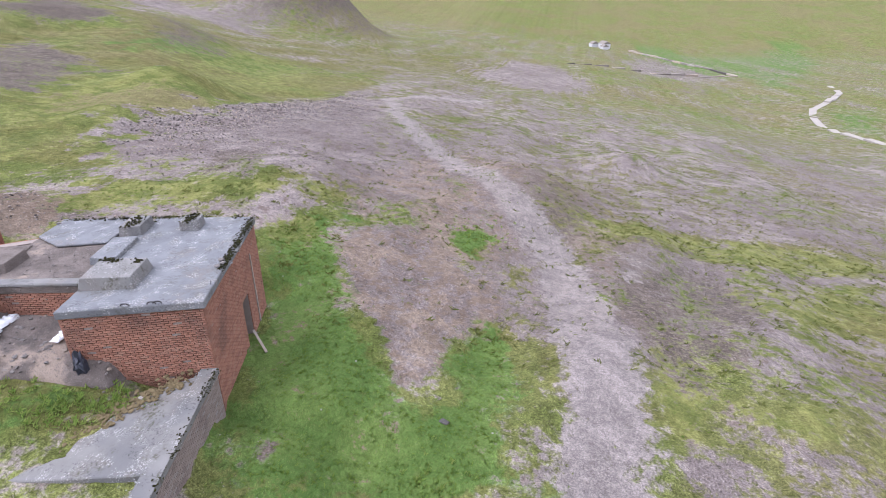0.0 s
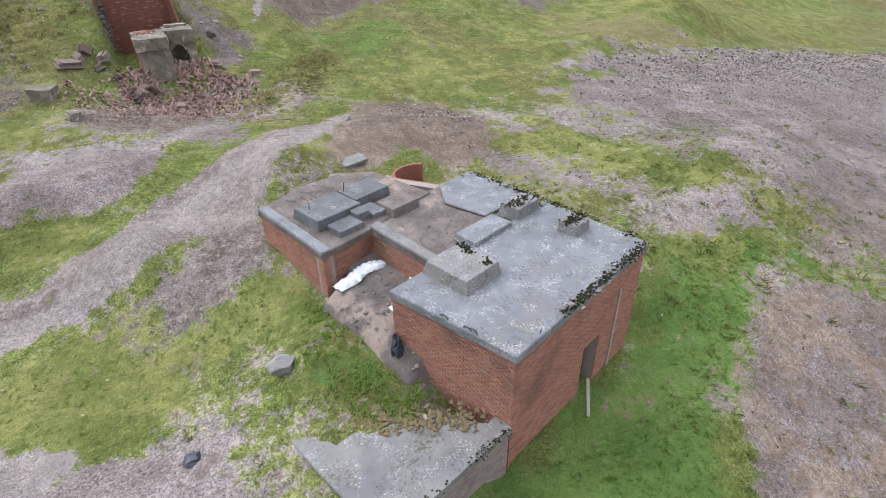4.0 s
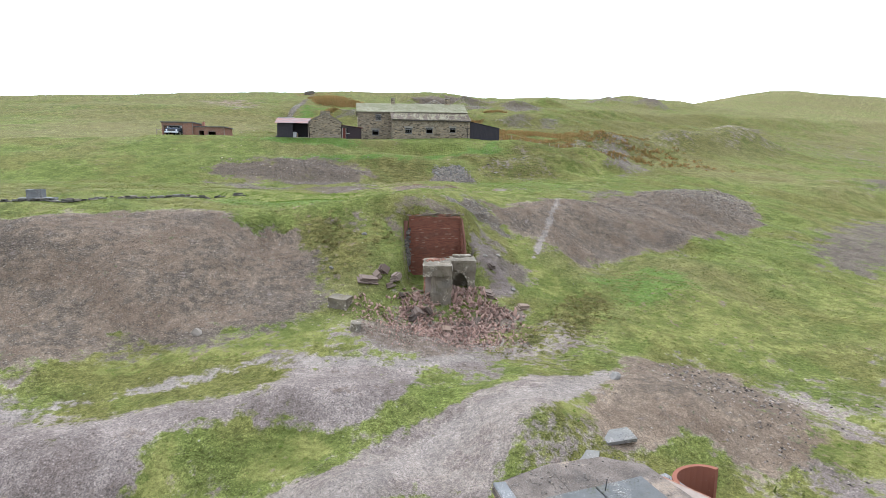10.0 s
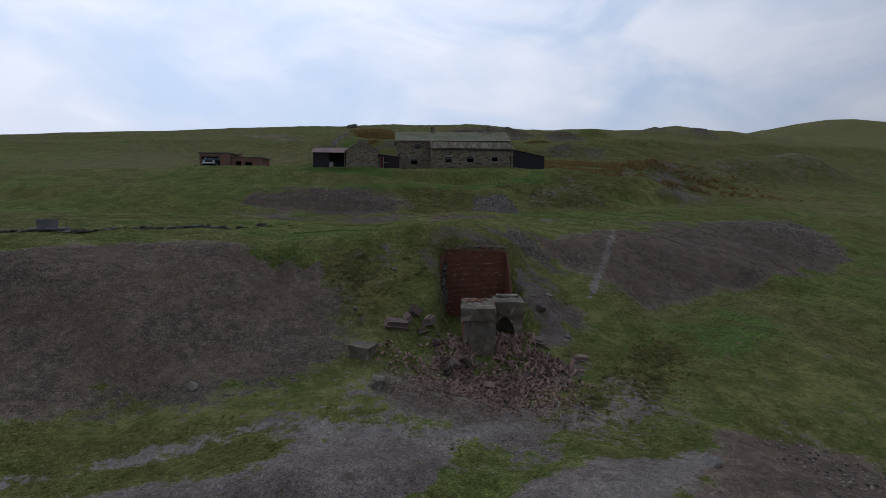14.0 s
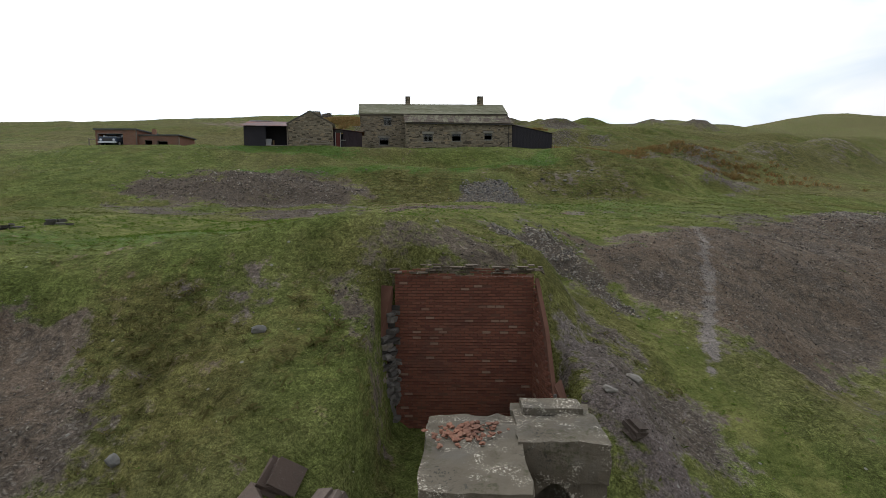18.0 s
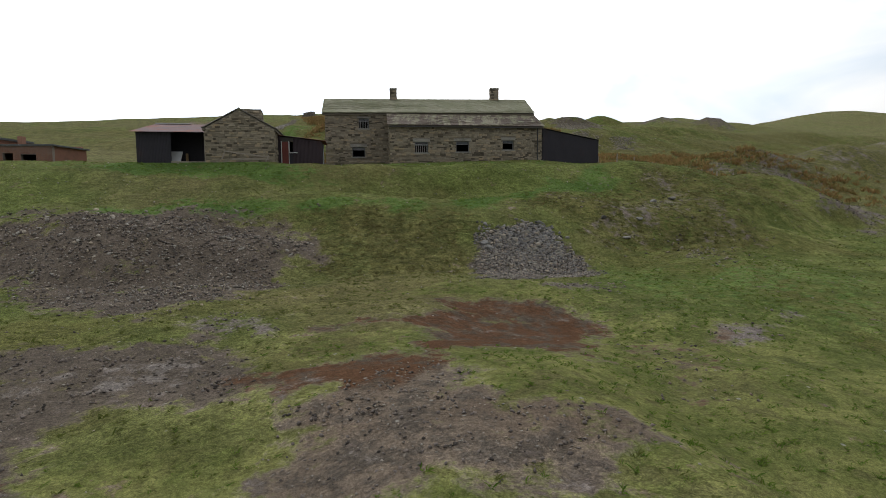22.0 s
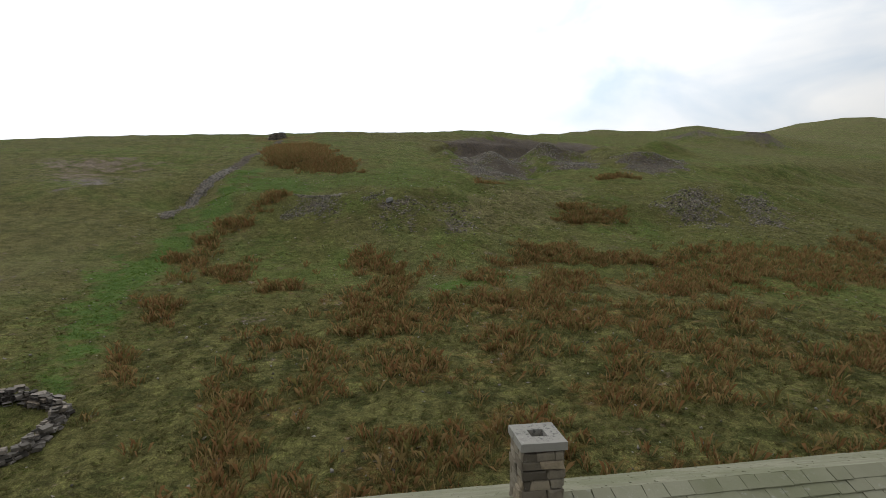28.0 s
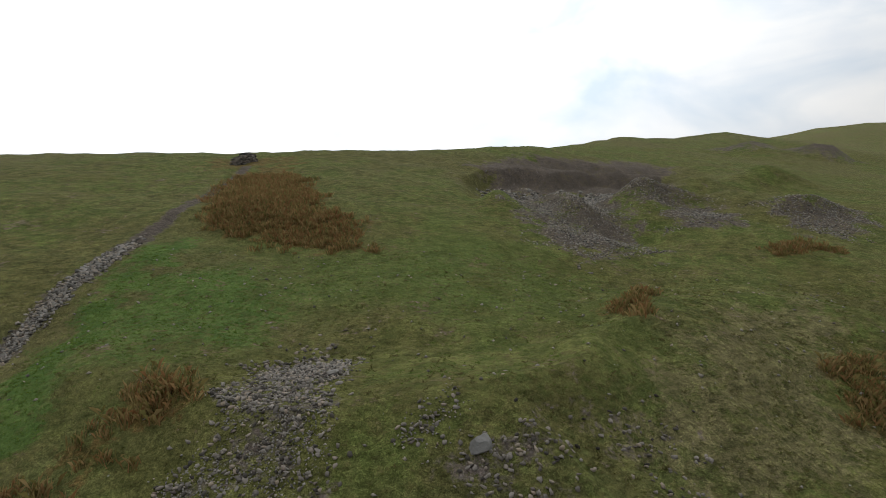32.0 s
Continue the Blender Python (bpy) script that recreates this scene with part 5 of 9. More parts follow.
ZONE["moss"] = most(
    0.9 * YARD, 0.9 * field(1.28, (22.5, 29.3), (26.3, 29.3), (27.7, 21.9), (31.9, 17.2), (30.0, 16.5), (26.6, 21.2), (23.7, 23.5), (21.7, 26.9)), 0.8 * field(1.92, (39.2, 3.4), (44.9, -3.2), (46.0, -6.3), (48.4, -12.5), (51.6, -26.5), (43.6, -22.3), (36.7, -9.1), (38.0, -4.8), (37.6, 2.5)), 0.8 * field(0.8, (20.5, -1.3), (20.1, -3.3), (15.5, -2.8), (14.6, -1.2), (16.8, -1.0)), 0.8 * field(0.8, (18.1, -3.8), (17.9, -5.4), (16.4, -4.8), (16.7, -3.6)), 0.8 * field(0.8, (18.6, -6.2), (18.8, -7.7), (16.4, -6.7), (16.1, -5.5)), 0.7 * field(1.92, (33.9, -8.3), (40.8, -20.8), (28.9, -14.6), (26.0, -9.1), (29.9, -7.2)), field(0.64, (-3.7, 24.1), (-2.0, 25.0), (0.3, 25.9), (2.3, 27.2), (4.2, 27.4), (2.4, 25.9), (0.4, 25.0), (-2.0, 24.2), (-3.5, 23.8)), 0.9 * field(0.48, (-2.4, 27.0), (-1.6, 27.1), (-1.2, 25.3), (-2.1, 25.2)), field(0.48, (11.6, 28.8), (12.8, 29.3), (12.5, 27.7), (11.3, 26.7)), 0.8 * field(1.12, (-8.1, 31.8), (-7.9, 33.8), (-1.2, 35.8), (1.4, 36.7), (3.1, 35.7), (3.3, 33.6), (-0.3, 33.6), (-5.4, 31.9)), 0.8 * patch(24.5, 17, 2.4, 1.5, 40), 0.8 * patch(22, 24.5, 4.0, 2.0, 60),
    0.85 * trail(1.0, (13, 53), (14.2, 47), (16, 43)), 0.7 * patch(24, 40, 8, 4, 30), 0.8 * patch(33, 32, 8, 4, 30), 0.3 * patch(2, 43, 3, 3), 0.8 * field(0.96, (-7.0, 33.9), (-5.7, 34.4), (-3.2, 34.8), (-1.4, 35.9), (0.7, 36.7), (2.5, 34.2), (1.5, 33.2), (-1.8, 32.5), (-5.3, 31.9)), 0.8 * patch(3, 34.8, 2, 1.6), 0.7 * patch(50, 50, 18, 7, 30), 0.6 * patch(110, 68, 50, 14, 20), 0.6 * patch(28, 90, 14, 5, 50),
    0.6 * patch(8, 71, 4.5, 1.5), 0.9 * patch(8.4, 67.0, 0.75, 0.6), 0.75 * patch(0, 55, 18, 4.5), 0.7 * patch(11, 63, 8, 6), 0.6 * patch(14, 62, 7, 4, 30), 0.7 * field(1.6, (-10.6, 153.7), (-3.4, 154.1), (3.4, 153.3), (3.3, 149.9), (-2.2, 147.2), (-5.4, 146.6), (-8.5, 146.5)))
ZONE["heath"] = most(
    (0.4 + 0.16 * WAVE[13.0] + 0.1 * WAVE[5.0]) * rise(126, 142, YY) * rise(300, 150, XX),     0.6 * field(0.96, (-6.0, 79.5), (-1.6, 80.2), (7.1, 82.2), (7.9, 79.7), (6.9, 78.8), (7.0, 74.6), (0.2, 74.4), (-0.7, 75.8), (-0.8, 78.3), (-3.5, 79.1)), 0.7 * field(1.6, (11.4, 85.5), (18.7, 89.4), (24.3, 87.8), (24.9, 84.1), (20.5, 79.5), (15.0, 80.1), (12.8, 82.4)), 0.8 * patch(13.5, 84.2, 5, 1.8, 12), 0.6 * patch(27, 93, 6, 4, 40), 0.6 * patch(8, 149, 8, 4, 25), 0.7 * patch(20, 155, 8, 3, 20), 0.55 * patch(-2, 143, 8, 3, 5), field(0.64, (-5.4, 20.7), (-5.4, 22.6), (-3.5, 23.7), (-1.9, 22.0), (-1.9, 20.5), (-1.6, 19.8), (-2.9, 18.6), (-4.2, 18.0)), 0.9 * field(0.8, (19.1, 33.8), (22.3, 34.9), (21.8, 29.8), (18.7, 28.3), (17.7, 29.2)), 0.7 * trail(1.2, (10.1, 35.2), (12.4, 37.0), (15.3, 40.6), (17.6, 43)), 0.8 * field(1.28, (13.7, 39.7), (16.9, 44.7), (18.6, 44.4), (17.4, 40.1), (14.9, 36.3), (12.9, 35.6)), 0.5 * patch(4, 44.6, 2.0, 2.0), 0.7 * patch(-0.6, 43.4, 4.2, 2.8), 0.4 * patch(11.6, 47.4, 1.4, 2.2, 30),
    0.7 * patch(20, 87, 7, 3, 35), 0.95 * patch(8, 116, 36, 16), 0.5 * patch(-30, 190, 30, 14), 0.8 * patch(-48, 168, 14, 10), 0.6 * patch(0, 145, 9, 4), 0.6 * patch(75, 175, 34, 18, 30), 0.8 * patch(44, 119, 16, 8, 40), 0.8 * patch(64, 134, 18, 9, 40), 0.7 * patch(90, 152, 26, 12, 35), 0.6 * patch(120, 235, 46, 22, 30), 0.55 * patch(170, 350, 70, 34, 20), 0.5 * patch(420, 520, 200, 60, 20), 0.6 * patch(-90, 200, 50, 16), 0.5 * patch(-30, 224, 40, 8), 0.6 * patch(240, 60, 120, 60), 0.5 * patch(120, 20, 50, 30), 0.4 * patch(60, 180, 30, 20))
ZONE["heath"] = ZONE["heath"] * (1 - 0.9 * ZONE["lush"] ** 2)
ZONE["peat"] = most(0.4 * FELL_SCREE, 0.85 * UPPER_BANK, 0.12 * WEST_BANK, 0.5 * FAR_CREST, 0.8 * field(0.8, (2.2, 54.0), (3.0, 54.0), (4.7, 52.4), (4.5, 51.6), (3.6, 51.9)), 0.5 * field(0.48, (2.2, 54.8), (2.7, 55.0), (3.4, 54.7), (3.5, 54.6), (2.5, 54.6)), 0.8 * TERRACE_BAND, 0.5 * WALL_HEAD, 0.35 * TERRACE_GREY, 0.4 * patch(7.5, 38, 3, 2), 0.5 * HUMP * rise(27, 31, YY), 0.5 * patch(-3.4, 21.5, 1.6, 1.8))
ZONE["straw"] = most(0.5 * rise(110, 240, XX) * rise(60, 160, YY), 0.42 * rise(50, 150, XX) * rise(60, 0, YY) * (0.7 + 0.3 * WAVE[13.0]), 0.9 * field(2.4, (45.8, 52.1), (57.6, 46.8), (57.1, 41.7), (42.4, 40.4), (40.0, 47.0)), 0.75 * field(1.6, (4.9, 153.6), (12.5, 160.3), (21.4, 166.7), (14.1, 155.2), (11.9, 151.4), (13.0, 150.5), (9.6, 146.5), (-1.1, 143.9), (0.1, 147.6)), 0.5 * patch(21.5, 29, 2.5, 2.5), 0.4 * field(0.96, (-2.2, 66.5), (-1.3, 67.3), (0.5, 67.9), (1.6, 67.2), (1.2, 66.1), (0.2, 65.8), (-1.5, 65.7)))
ZONE["brown"] = most(
    0.55 * PINK, 0.9 * field(1.28, (-12.1, 43.2), (-6.2, 44.7), (-4.4, 42.0), (-2.9, 38.2), (-3.3, 36.7), (-6.9, 36.1)), 0.85 * WEST_BANK, 0.9 * EAST_BANK, UPPER_BANK, 0.6 * WALL_HEAD, 0.6 * field(0.96, (2.9, 35.5), (4.1, 37.4), (6.1, 39.1), (8.3, 39.3), (11.3, 41.2), (13.5, 40.7), (11.9, 38.8), (9.8, 37.4), (8.9, 34.8), (7.9, 33.3), (6.3, 33.6), (4.5, 34.7)), TERRACE_GREY, TERRACE_BAND, field(0.48, (4.7, 54.8), (5.1, 54.9), (5.5, 54.6), (5.4, 54.4), (5.0, 54.4)), field(0.8, (2.2, 54.0), (3.0, 54.0), (4.7, 52.4), (4.5, 51.6), (3.6, 51.9)), field(0.96, (11.0, 66.4), (13.2, 66.5), (11.7, 62.7), (10.3, 62.0)), 0.8 * HUMP, 0.5 * WEST_LANE, 0.9 * CLIFF, FELL_SCREE, 0.8 * patch(-48, 170, 14, 10), 0.5 * patch(45, 10, 24, 10), 0.45 * patch(30, 0, 9, 6))
ZONE["ochre"] = most(0.95 * field(0.8, (2.2, 62.2), (3.5, 63.1), (5.3, 63.4), (6.2, 67.3), (8.3, 69.1), (10.3, 68.2), (9.4, 63.7), (7.6, 64.9), (5.7, 62.9), (4.8, 61.4), (3.6, 61.4), (2.8, 61.0)), 0.9 * field(0.8, (5.6, 70.1), (8.9, 70.2), (9.3, 69.3), (10.7, 68.2), (10.7, 67.3), (9.6, 67.5), (9.4, 68.5), (8.0, 68.2), (7.5, 66.4), (2.5, 65.7), (3.7, 66.2), (5.0, 66.3), (5.6, 67.4)), 0.5 * patch(0.6, 57.6, 2.0, 0.7, -30), 0.3 * field(0.8, (2.2, 54.0), (3.0, 54.0), (4.7, 52.4), (4.5, 51.6), (3.6, 51.9)), 0.4 * field(0.96, (11.0, 66.4), (13.2, 66.5), (11.7, 62.7), (10.3, 62.0)))
ZONE["rush"] = most(
    0.85 * field(4, (-7.9, 131.3), (-1.4, 134.5), (28.7, 138.1), (14.1, 120.3), (-9.7, 120.8), (-9.2, 124.9)) * np.clip(0.55 + 0.7 * ripple(XX, YY, 4.5, 21), 0, 1), 0.66 * rise(103, 108, YY) * rise(130, 120, YY) * rise(-14, -4, XX) * rise(70, 40, XX) * np.clip(0.5 + 0.8 * ripple(XX, YY, 3.5, 22), 0, 1), field(1.92, (-34.6, 203.6), (-30.6, 211.6), (-23.8, 197.7), (-18.7, 180.5), (-14.1, 175.3), (-13.3, 169.8), (-19.3, 170.8), (-23.3, 173.5), (-26.6, 174.4), (-29.6, 184.6)), 0.7 * patch(-36, 214, 8, 6),
    0.8 * trail(1.0, (-20.6, 145), (-20.7, 139), (-19.4, 131), (-17.5, 124), (-16, 119), (-13.7, 113)) * np.clip(0.45 + 1.1 * ripple(XX, YY, 3.5, 77), 0, 1), 0.6 * trail(1.2, (-6.5, 104), (-7.5, 110), (-10, 116)), 0.5 * patch(30, 140, 14, 7, 20), 0.5 * patch(50, 150, 14, 5, 30),
    *[0.85 * p for p in (field(0.8, (-23.4, 141.8), (-21.7, 142.8), (-19.4, 138.0), (-21.3, 138.4)), field(0.8, (-23.8, 138.0), (-22.1, 138.5), (-20.8, 135.9), (-22.5, 136.0)), field(0.8, (-19.0, 133.3), (-16.2, 135.5), (-14.6, 131.5), (-17.2, 130.4)), field(0.8, (-8.1, 136.8), (-5.5, 136.7), (-2.8, 132.7), (-4.0, 131.4), (-7.5, 133.3)), field(0.8, (3.7, 135.7), (6.7, 139.3), (12.2, 143.8), (9.9, 138.1), (4.3, 135.0)), field(0.8, (11.0, 140.1), (21.1, 141.1), (19.6, 138.5), (10.5, 137.4)), field(0.8, (13.1, 153.1), (21.3, 155.9), (19.9, 152.4), (13.0, 149.3)), field(0.8, (-22.6, 144.6), (-19.8, 145.9), (-18.6, 143.8), (-20.9, 142.9)), field(0.8, (-20.2, 127.0), (-18.6, 127.9), (-16.7, 125.7), (-18.7, 125.1)), field(0.8, (-13.7, 130.1), (-10.9, 130.7), (-10.3, 127.8), (-12.7, 128.1)), field(0.8, (2.8, 159.5), (6.8, 162.0), (3.8, 154.5), (2.6, 157.7)), field(0.8, (23.0, 176.6), (28.3, 179.0), (29.6, 176.2), (22.9, 173.8)), field(0.8, (-19.6, 148.3), (-18.2, 150.1), (-16.3, 149.1), (-15.6, 145.9), (-17.5, 146.9)), field(0.8, (-20.6, 146.5), (-19.5, 146.8), (-17.8, 145.2), (-18.9, 144.8)), field(0.8, (13.8, 155.1), (17.9, 156.5), (13.6, 151.2), (11.9, 151.4)))])
# tussocks and ruts too small for the break lines
LUMP = np.random.RandomState(4).uniform(-1, 1, XX.shape) * rise(3.0, 0.6, np.gradient(GX)[None, :] + np.gradient(GY)[:, None])
ZZ = ZZ + LUMP * (0.025 + 0.05 * ZONE["heath"] + 0.02 * ZONE["scree"]) * (1 - 0.8 * np.maximum(ZONE["track"], ZONE["lush"]))
ny, nx = XX.shape
verts = np.stack([XX.ravel(), YY.ravel(), ZZ.ravel()], 1)
k = (np.arange(ny - 1)[:, None] * nx + np.arange(nx - 1)[None]).ravel()
gm = bpy.data.meshes.new("ground")
gm.from_pydata(verts.tolist(), [], np.stack([k, k + 1, k + nx + 1, k + nx], 1).tolist())
gm.polygons.foreach_set("use_smooth", [True] * len(gm.polygons))
gm.materials.append(GROUND)
ground = tagged(new("ground", gm), "rough moorland turf with bare spoil, scree banks and gravel tracks", "ground", kind="structure")
for name in ("bare", "scree", "track", "rush", "lush", "moss", "heath", "straw", "brown", "peat", "ochre"):
    values = ZONE.get(name, np.zeros(XX.shape))
    at = gm.attributes.new(name, "FLOAT", "POINT")
    at.data.foreach_set("value", values.ravel().astype(np.float32))
# ---- brick blockhouse with a flat concrete roof ----
BK = pose(12.0, 13.0, 0, 0, 0, 17.5)
block = thing("blockhouse", (12.0, 13.0, 0), 17.5, "derelict red-brick blockhouse with a flat lichened concrete roof, on rough grass", "building")


def face(x0, y0, x1, y1):
    """The pose of a wall face from one plan corner to another, its outside on the right hand of the way."""
    return pose(x0, y0, 0, 0, 0, math.degrees(math.atan2(y1 - y0, x1 - x0))), math.hypot(x1 - x0, y1 - y0)


DOOR = (3.35, 4.2, -11.6, -9.35)
core = holed(0.03, 6.27, -12.3, -7.46, [DOOR], 0.03, 0.36)
wall_east = part("wall", core, MORTAR, block)
FACES = [((0, 0), (6.3, 0), -11.75, wall_east, (DOOR,)), ((-0.3, 3.8), (0, 0), -10.2, None, ()), ((1.45, 3.95), (-0.3, 3.8), -10.0, None, ()), ((1.6, 6.85), (1.45, 3.95), -10.0, None, ()),
         ((-0.4, 6.7), (1.6, 6.85), -10.1, None, ()), ((-0.2, 10.5), (-0.4, 6.7), -10.3, None, ()), ((6.3, 0), (6.75, 7.2), -11.9, None, ()), ((4.3, 10.4), (-0.2, 10.5), -10.0, None, ()), ((6.75, 7.2), (5.6, 7.4), -11.2, None, ()), ((5.6, 7.4), (4.3, 10.4), -10.5, None, ())]
for n, ((xa, ya), (xb, yb), low, wall, holes) in enumerate(FACES):
    m, w = face(xa, ya, xb, yb)
    if wall is None:
        wall = part("wall", shifted(boxes(((0.02, 0.03, low - 0.8), (w - 0.02, 0.36, -7.47))), m), MORTAR, block)
    items = courses(w, low, -7.46, holes, deep=0.014, seed=n, missing=0.012 if n < 6 else 0)
    near = (lambda x, y, z: z > -9.6 and x < 4.2) if n == 0 else None
    if n == 1:
        near = lambda x, y, z: z > -9.2
    laid("brick", moved(items, m), BRICK_SHAPES, wall, BRICK, BRICK_J, near, 150)
part("lintel", roughen(boxes(((3.25, -0.004, -9.35), (4.32, 0.3, -9.2))), 0.008, 3), make_concrete("brick_red_render", (0.15, 0.085, 0.06), (0.23, 0.14, 0.105), 0.1, 0.2), wall_east, "brick-stained door lintel")
part("threshold", roughen(boxes(((3.3, -0.22, -11.55), (4.25, 0.35, -11.2))), 0.03), CONCRETE, wall_east, "broken concrete threshold")
part("pilaster", roughen(boxes(((5.02, -0.045, -11.9), (5.13, 0.02, -8.2))), 0.014, 7, 0, 0.3), make_concrete("pale_pipe_render", (0.19, 0.145, 0.115), (0.3, 0.25, 0.21), 0.3, 0.2), wall_east, "pale rendered pipe chase")
part("passage", boxes(((3.0, 0.4, -11.6), (4.6, 0.44, -9.2))), VOID, wall_east, "near-black sheet for the shade in the inner passage")


def slab_bm(outline, z0, z1, wear=0.02, seed=0):
    bm = prism(outline, z0, z1, "z")
    bmesh.ops.bevel(bm, geom=[e for e in bm.edges], offset=0.03, segments=1, affect="EDGES")
    bmesh.ops.triangulate(bm, faces=bm.faces)
    bmesh.ops.subdivide_edges(bm, edges=[e for e in bm.edges if e.calc_length() > 0.8], cuts=2)
    for v in bm.verts:
        v.co += noise.noise_vector(v.co * 1.4 + Vector((seed, 0, 0))) * wear
    return bm


roof = part("roof_slab", slab_bm([(-0.08, -0.08), (6.36, -0.08), (6.62, 3.7), (-0.36, 3.85)], -7.46, -7.2), CONCRETE, block, "grey concrete roof slab with white lichen")
part("middle_roof", slab_bm([(1.42, 3.9), (6.6, 3.72), (6.8, 7.25), (4.6, 7.4), (1.58, 6.9)], -7.6, -7.34, 0.02, 3), GRAVEL, block, "gravel-strewn sunken roof deck")
part("rear_slab", slab_bm([(4.5, 4.6), (6.75, 4.4), (6.84, 7.28), (5.2, 7.3), (4.3, 6.2)], -7.33, -7.24, 0.02, 5), CONCRETE, block)
part("west_roof", slab_bm([(-0.46, 6.66), (1.62, 6.8), (4.6, 7.2), (4.4, 10.1), (3.4, 10.9), (1.6, 11.0), (-0.26, 10.55)], -7.52, -7.3, 0.03, 7), GRAVEL, block, "earth-covered roof with concrete edges")
part("edge_strip", slab_bm([(-0.45, 6.64), (-0.1, 6.66), (0.12, 10.5), (-0.25, 10.54)], -7.31, -7.22, 0.02, 8), CONCRETE, block)
part("edge_strip", slab_bm([(1.4, 3.92), (1.75, 3.9), (1.95, 6.9), (1.56, 6.9)], -7.36, -7.24, 0.02, 9), CONCRETE_L, block)


def plinth(u0, u1, v0, v1, z0, z1, mat, label, taper=0.08, seed=0):
    bm = boxes(((u0, v0, z0), (u1, v1, z1)), bevel=0.02)
    cx, cy = (u0 + u1) / 2, (v0 + v1) / 2
    for v in bm.verts:
        if v.co.z > (z0 + z1) / 2:
            v.co.x, v.co.y = cx + (v.co.x - cx) * (1 - taper), cy + (v.co.y - cy) * (1 - taper)
    roughen(bm, 0.02, 3, seed)
    return part("plinth", bm, mat, block, label)


plinth(0.8, 2.25, 2.15, 3.75, -7.22, -6.82, CONCRETE_L, "lichened concrete engine plinth", 0.1, 1)
plinth(5.15, 5.95, 1.65, 2.35, -7.22, -6.85, CONCRETE_L, "small mossy concrete plinth", 0.1, 2)
plinth(2.7, 4.5, 3.5, 4.35, -7.3, -7.05, CONCRETE, "low concrete plinth", 0.04, 3)
plinth(4.85, 6.0, 3.55, 4.35, -7.3, -6.85, CONCRETE_L, "concrete plinth with mossy top", 0.08, 4)
plinth(0.25, 2.0, 7.75, 9.15, -7.32, -6.92, CONCRETE_D, "dark concrete machine bed", 0.04, 5)
plinth(2.0, 3.5, 8.1, 9.2, -7.32, -6.95, CONCRETE_D, "dark concrete machine bed", 0.04, 6)
plinth(1.45, 1.95, 7.3, 7.75, -7.32, -6.98, CONCRETE_D, "dark concrete step", 0.03, 7)
plinth(0.5, 1.45, 7.0, 7.72, -7.32, -7.1, CONCRETE_D, "dark concrete step", 0.03, 8)
plinth(1.95, 2.5, 7.15, 7.95, -7.32, -7.12, CONCRETE_D, "dark concrete step", 0.03, 9)
plinth(2.45, 3.65, 6.75, 7.65, -7.4, -7.02, GRAVEL, "brown earth-covered brick plinth", 0.06, 10)
for u, v, h in ((0.55, 8.6, 0.3), (2.15, 8.9, 0.35), (0.9, -0.02, 0.14), (1.05, 3.0, 0.1)):
    bm = bmesh.new()
    bmesh.ops.create_cone(bm, cap_ends=True, segments=7, radius1=0.014, radius2=0.012, depth=h, matrix=Matrix.Translation((u, v, (-6.95 if v > 7 else -7.2) + h / 2)) @ Matrix.Rotation(0.15, 4, "X"))
    part("iron_rod", bm, IRON, block, "rusted iron rod")
# iron loops at the slab's edge
for u, v in ((-0.15, 1.3), (-0.2, 2.0), (-0.12, 1.15)):
    bm = bmesh.new()
    for k in range(9):
        a0, a1 = math.pi * k / 9, math.pi * (k + 1) / 9
        box(bm, (u - 0.012, v + 0.12 * math.cos(a1) - 0.01, -7.2 + 0.08 * math.sin((a0 + a1) / 2)), (u + 0.012, v + 0.12 * math.cos(a0) + 0.01, -7.175 + 0.08 * math.sin((a0 + a1) / 2)))
    part("iron_loop", bm, IRON, block)

MOSS = make_blades("dark_moss", (0.02, 0.02, 0.012), (0.05, 0.05, 0.02), (0.03, 0.028, 0.02))
LICHEN = make_plain("white_lichen", (0.16, 0.16, 0.15), (0.29, 0.29, 0.275), 0.95, 40)


def lumps(path, count, size, spreadw, seed, squash=0.6, reach=0.03):
    """Small clods strewn along a line."""
    rng, bm = random.Random(seed), bmesh.new()
    nests = [(rng.random(), rng.uniform(0.008, 0.05)) for _ in range(max(5, count // 22))]
    for _ in range(count):
        at, wide = rng.choice(nests)
        t = min(max(at + rng.gauss(0, wide), 0.0), 0.9999) * (len(path) - 1)
        k = min(int(t), len(path) - 2)
        p = Vector(path[k]).lerp(Vector(path[k + 1]), t - k) + Vector((rng.gauss(0, spreadw), rng.gauss(0, spreadw), rng.uniform(-0.01, reach)))
        r = rng.uniform(*size)
        res = bmesh.ops.create_icosphere(bm, subdivisions=1, radius=r, matrix=Matrix.Translation(p) @ Matrix.Diagonal((1, rng.uniform(0.6, 1.2), squash, 1)))
        for v in res["verts"]:
            v.co += Vector([rng.uniform(-0.3, 0.3) * r for _ in range(3)])
    return bm


tagged(part("moss", lumps([(1.9, -0.02, -7.2), (6.3, 0.0, -7.2)], 750, (0.008, 0.04), 0.08, 1), MOSS, block, "black moss along the crumbled roof edge"), kind="stuff")
tagged(part("moss", lumps([(6.4, 0.2, -7.2), (6.6, 3.6, -7.2), (6.75, 7.1, -7.24)], 500, (0.012, 0.04), 0.09, 2), MOSS, block), kind="stuff")
tagged(part("moss", lumps([(5.7, 3.9, -7.25), (6.6, 3.75, -7.2)], 130, (0.02, 0.055), 0.12, 3), MOSS, block), kind="stuff")
tagged(part("moss", lumps([(5.2, 2.0, -6.84), (5.9, 2.0, -6.84)], 60, (0.02, 0.06), 0.1, 4), MOSS, block), kind="stuff")
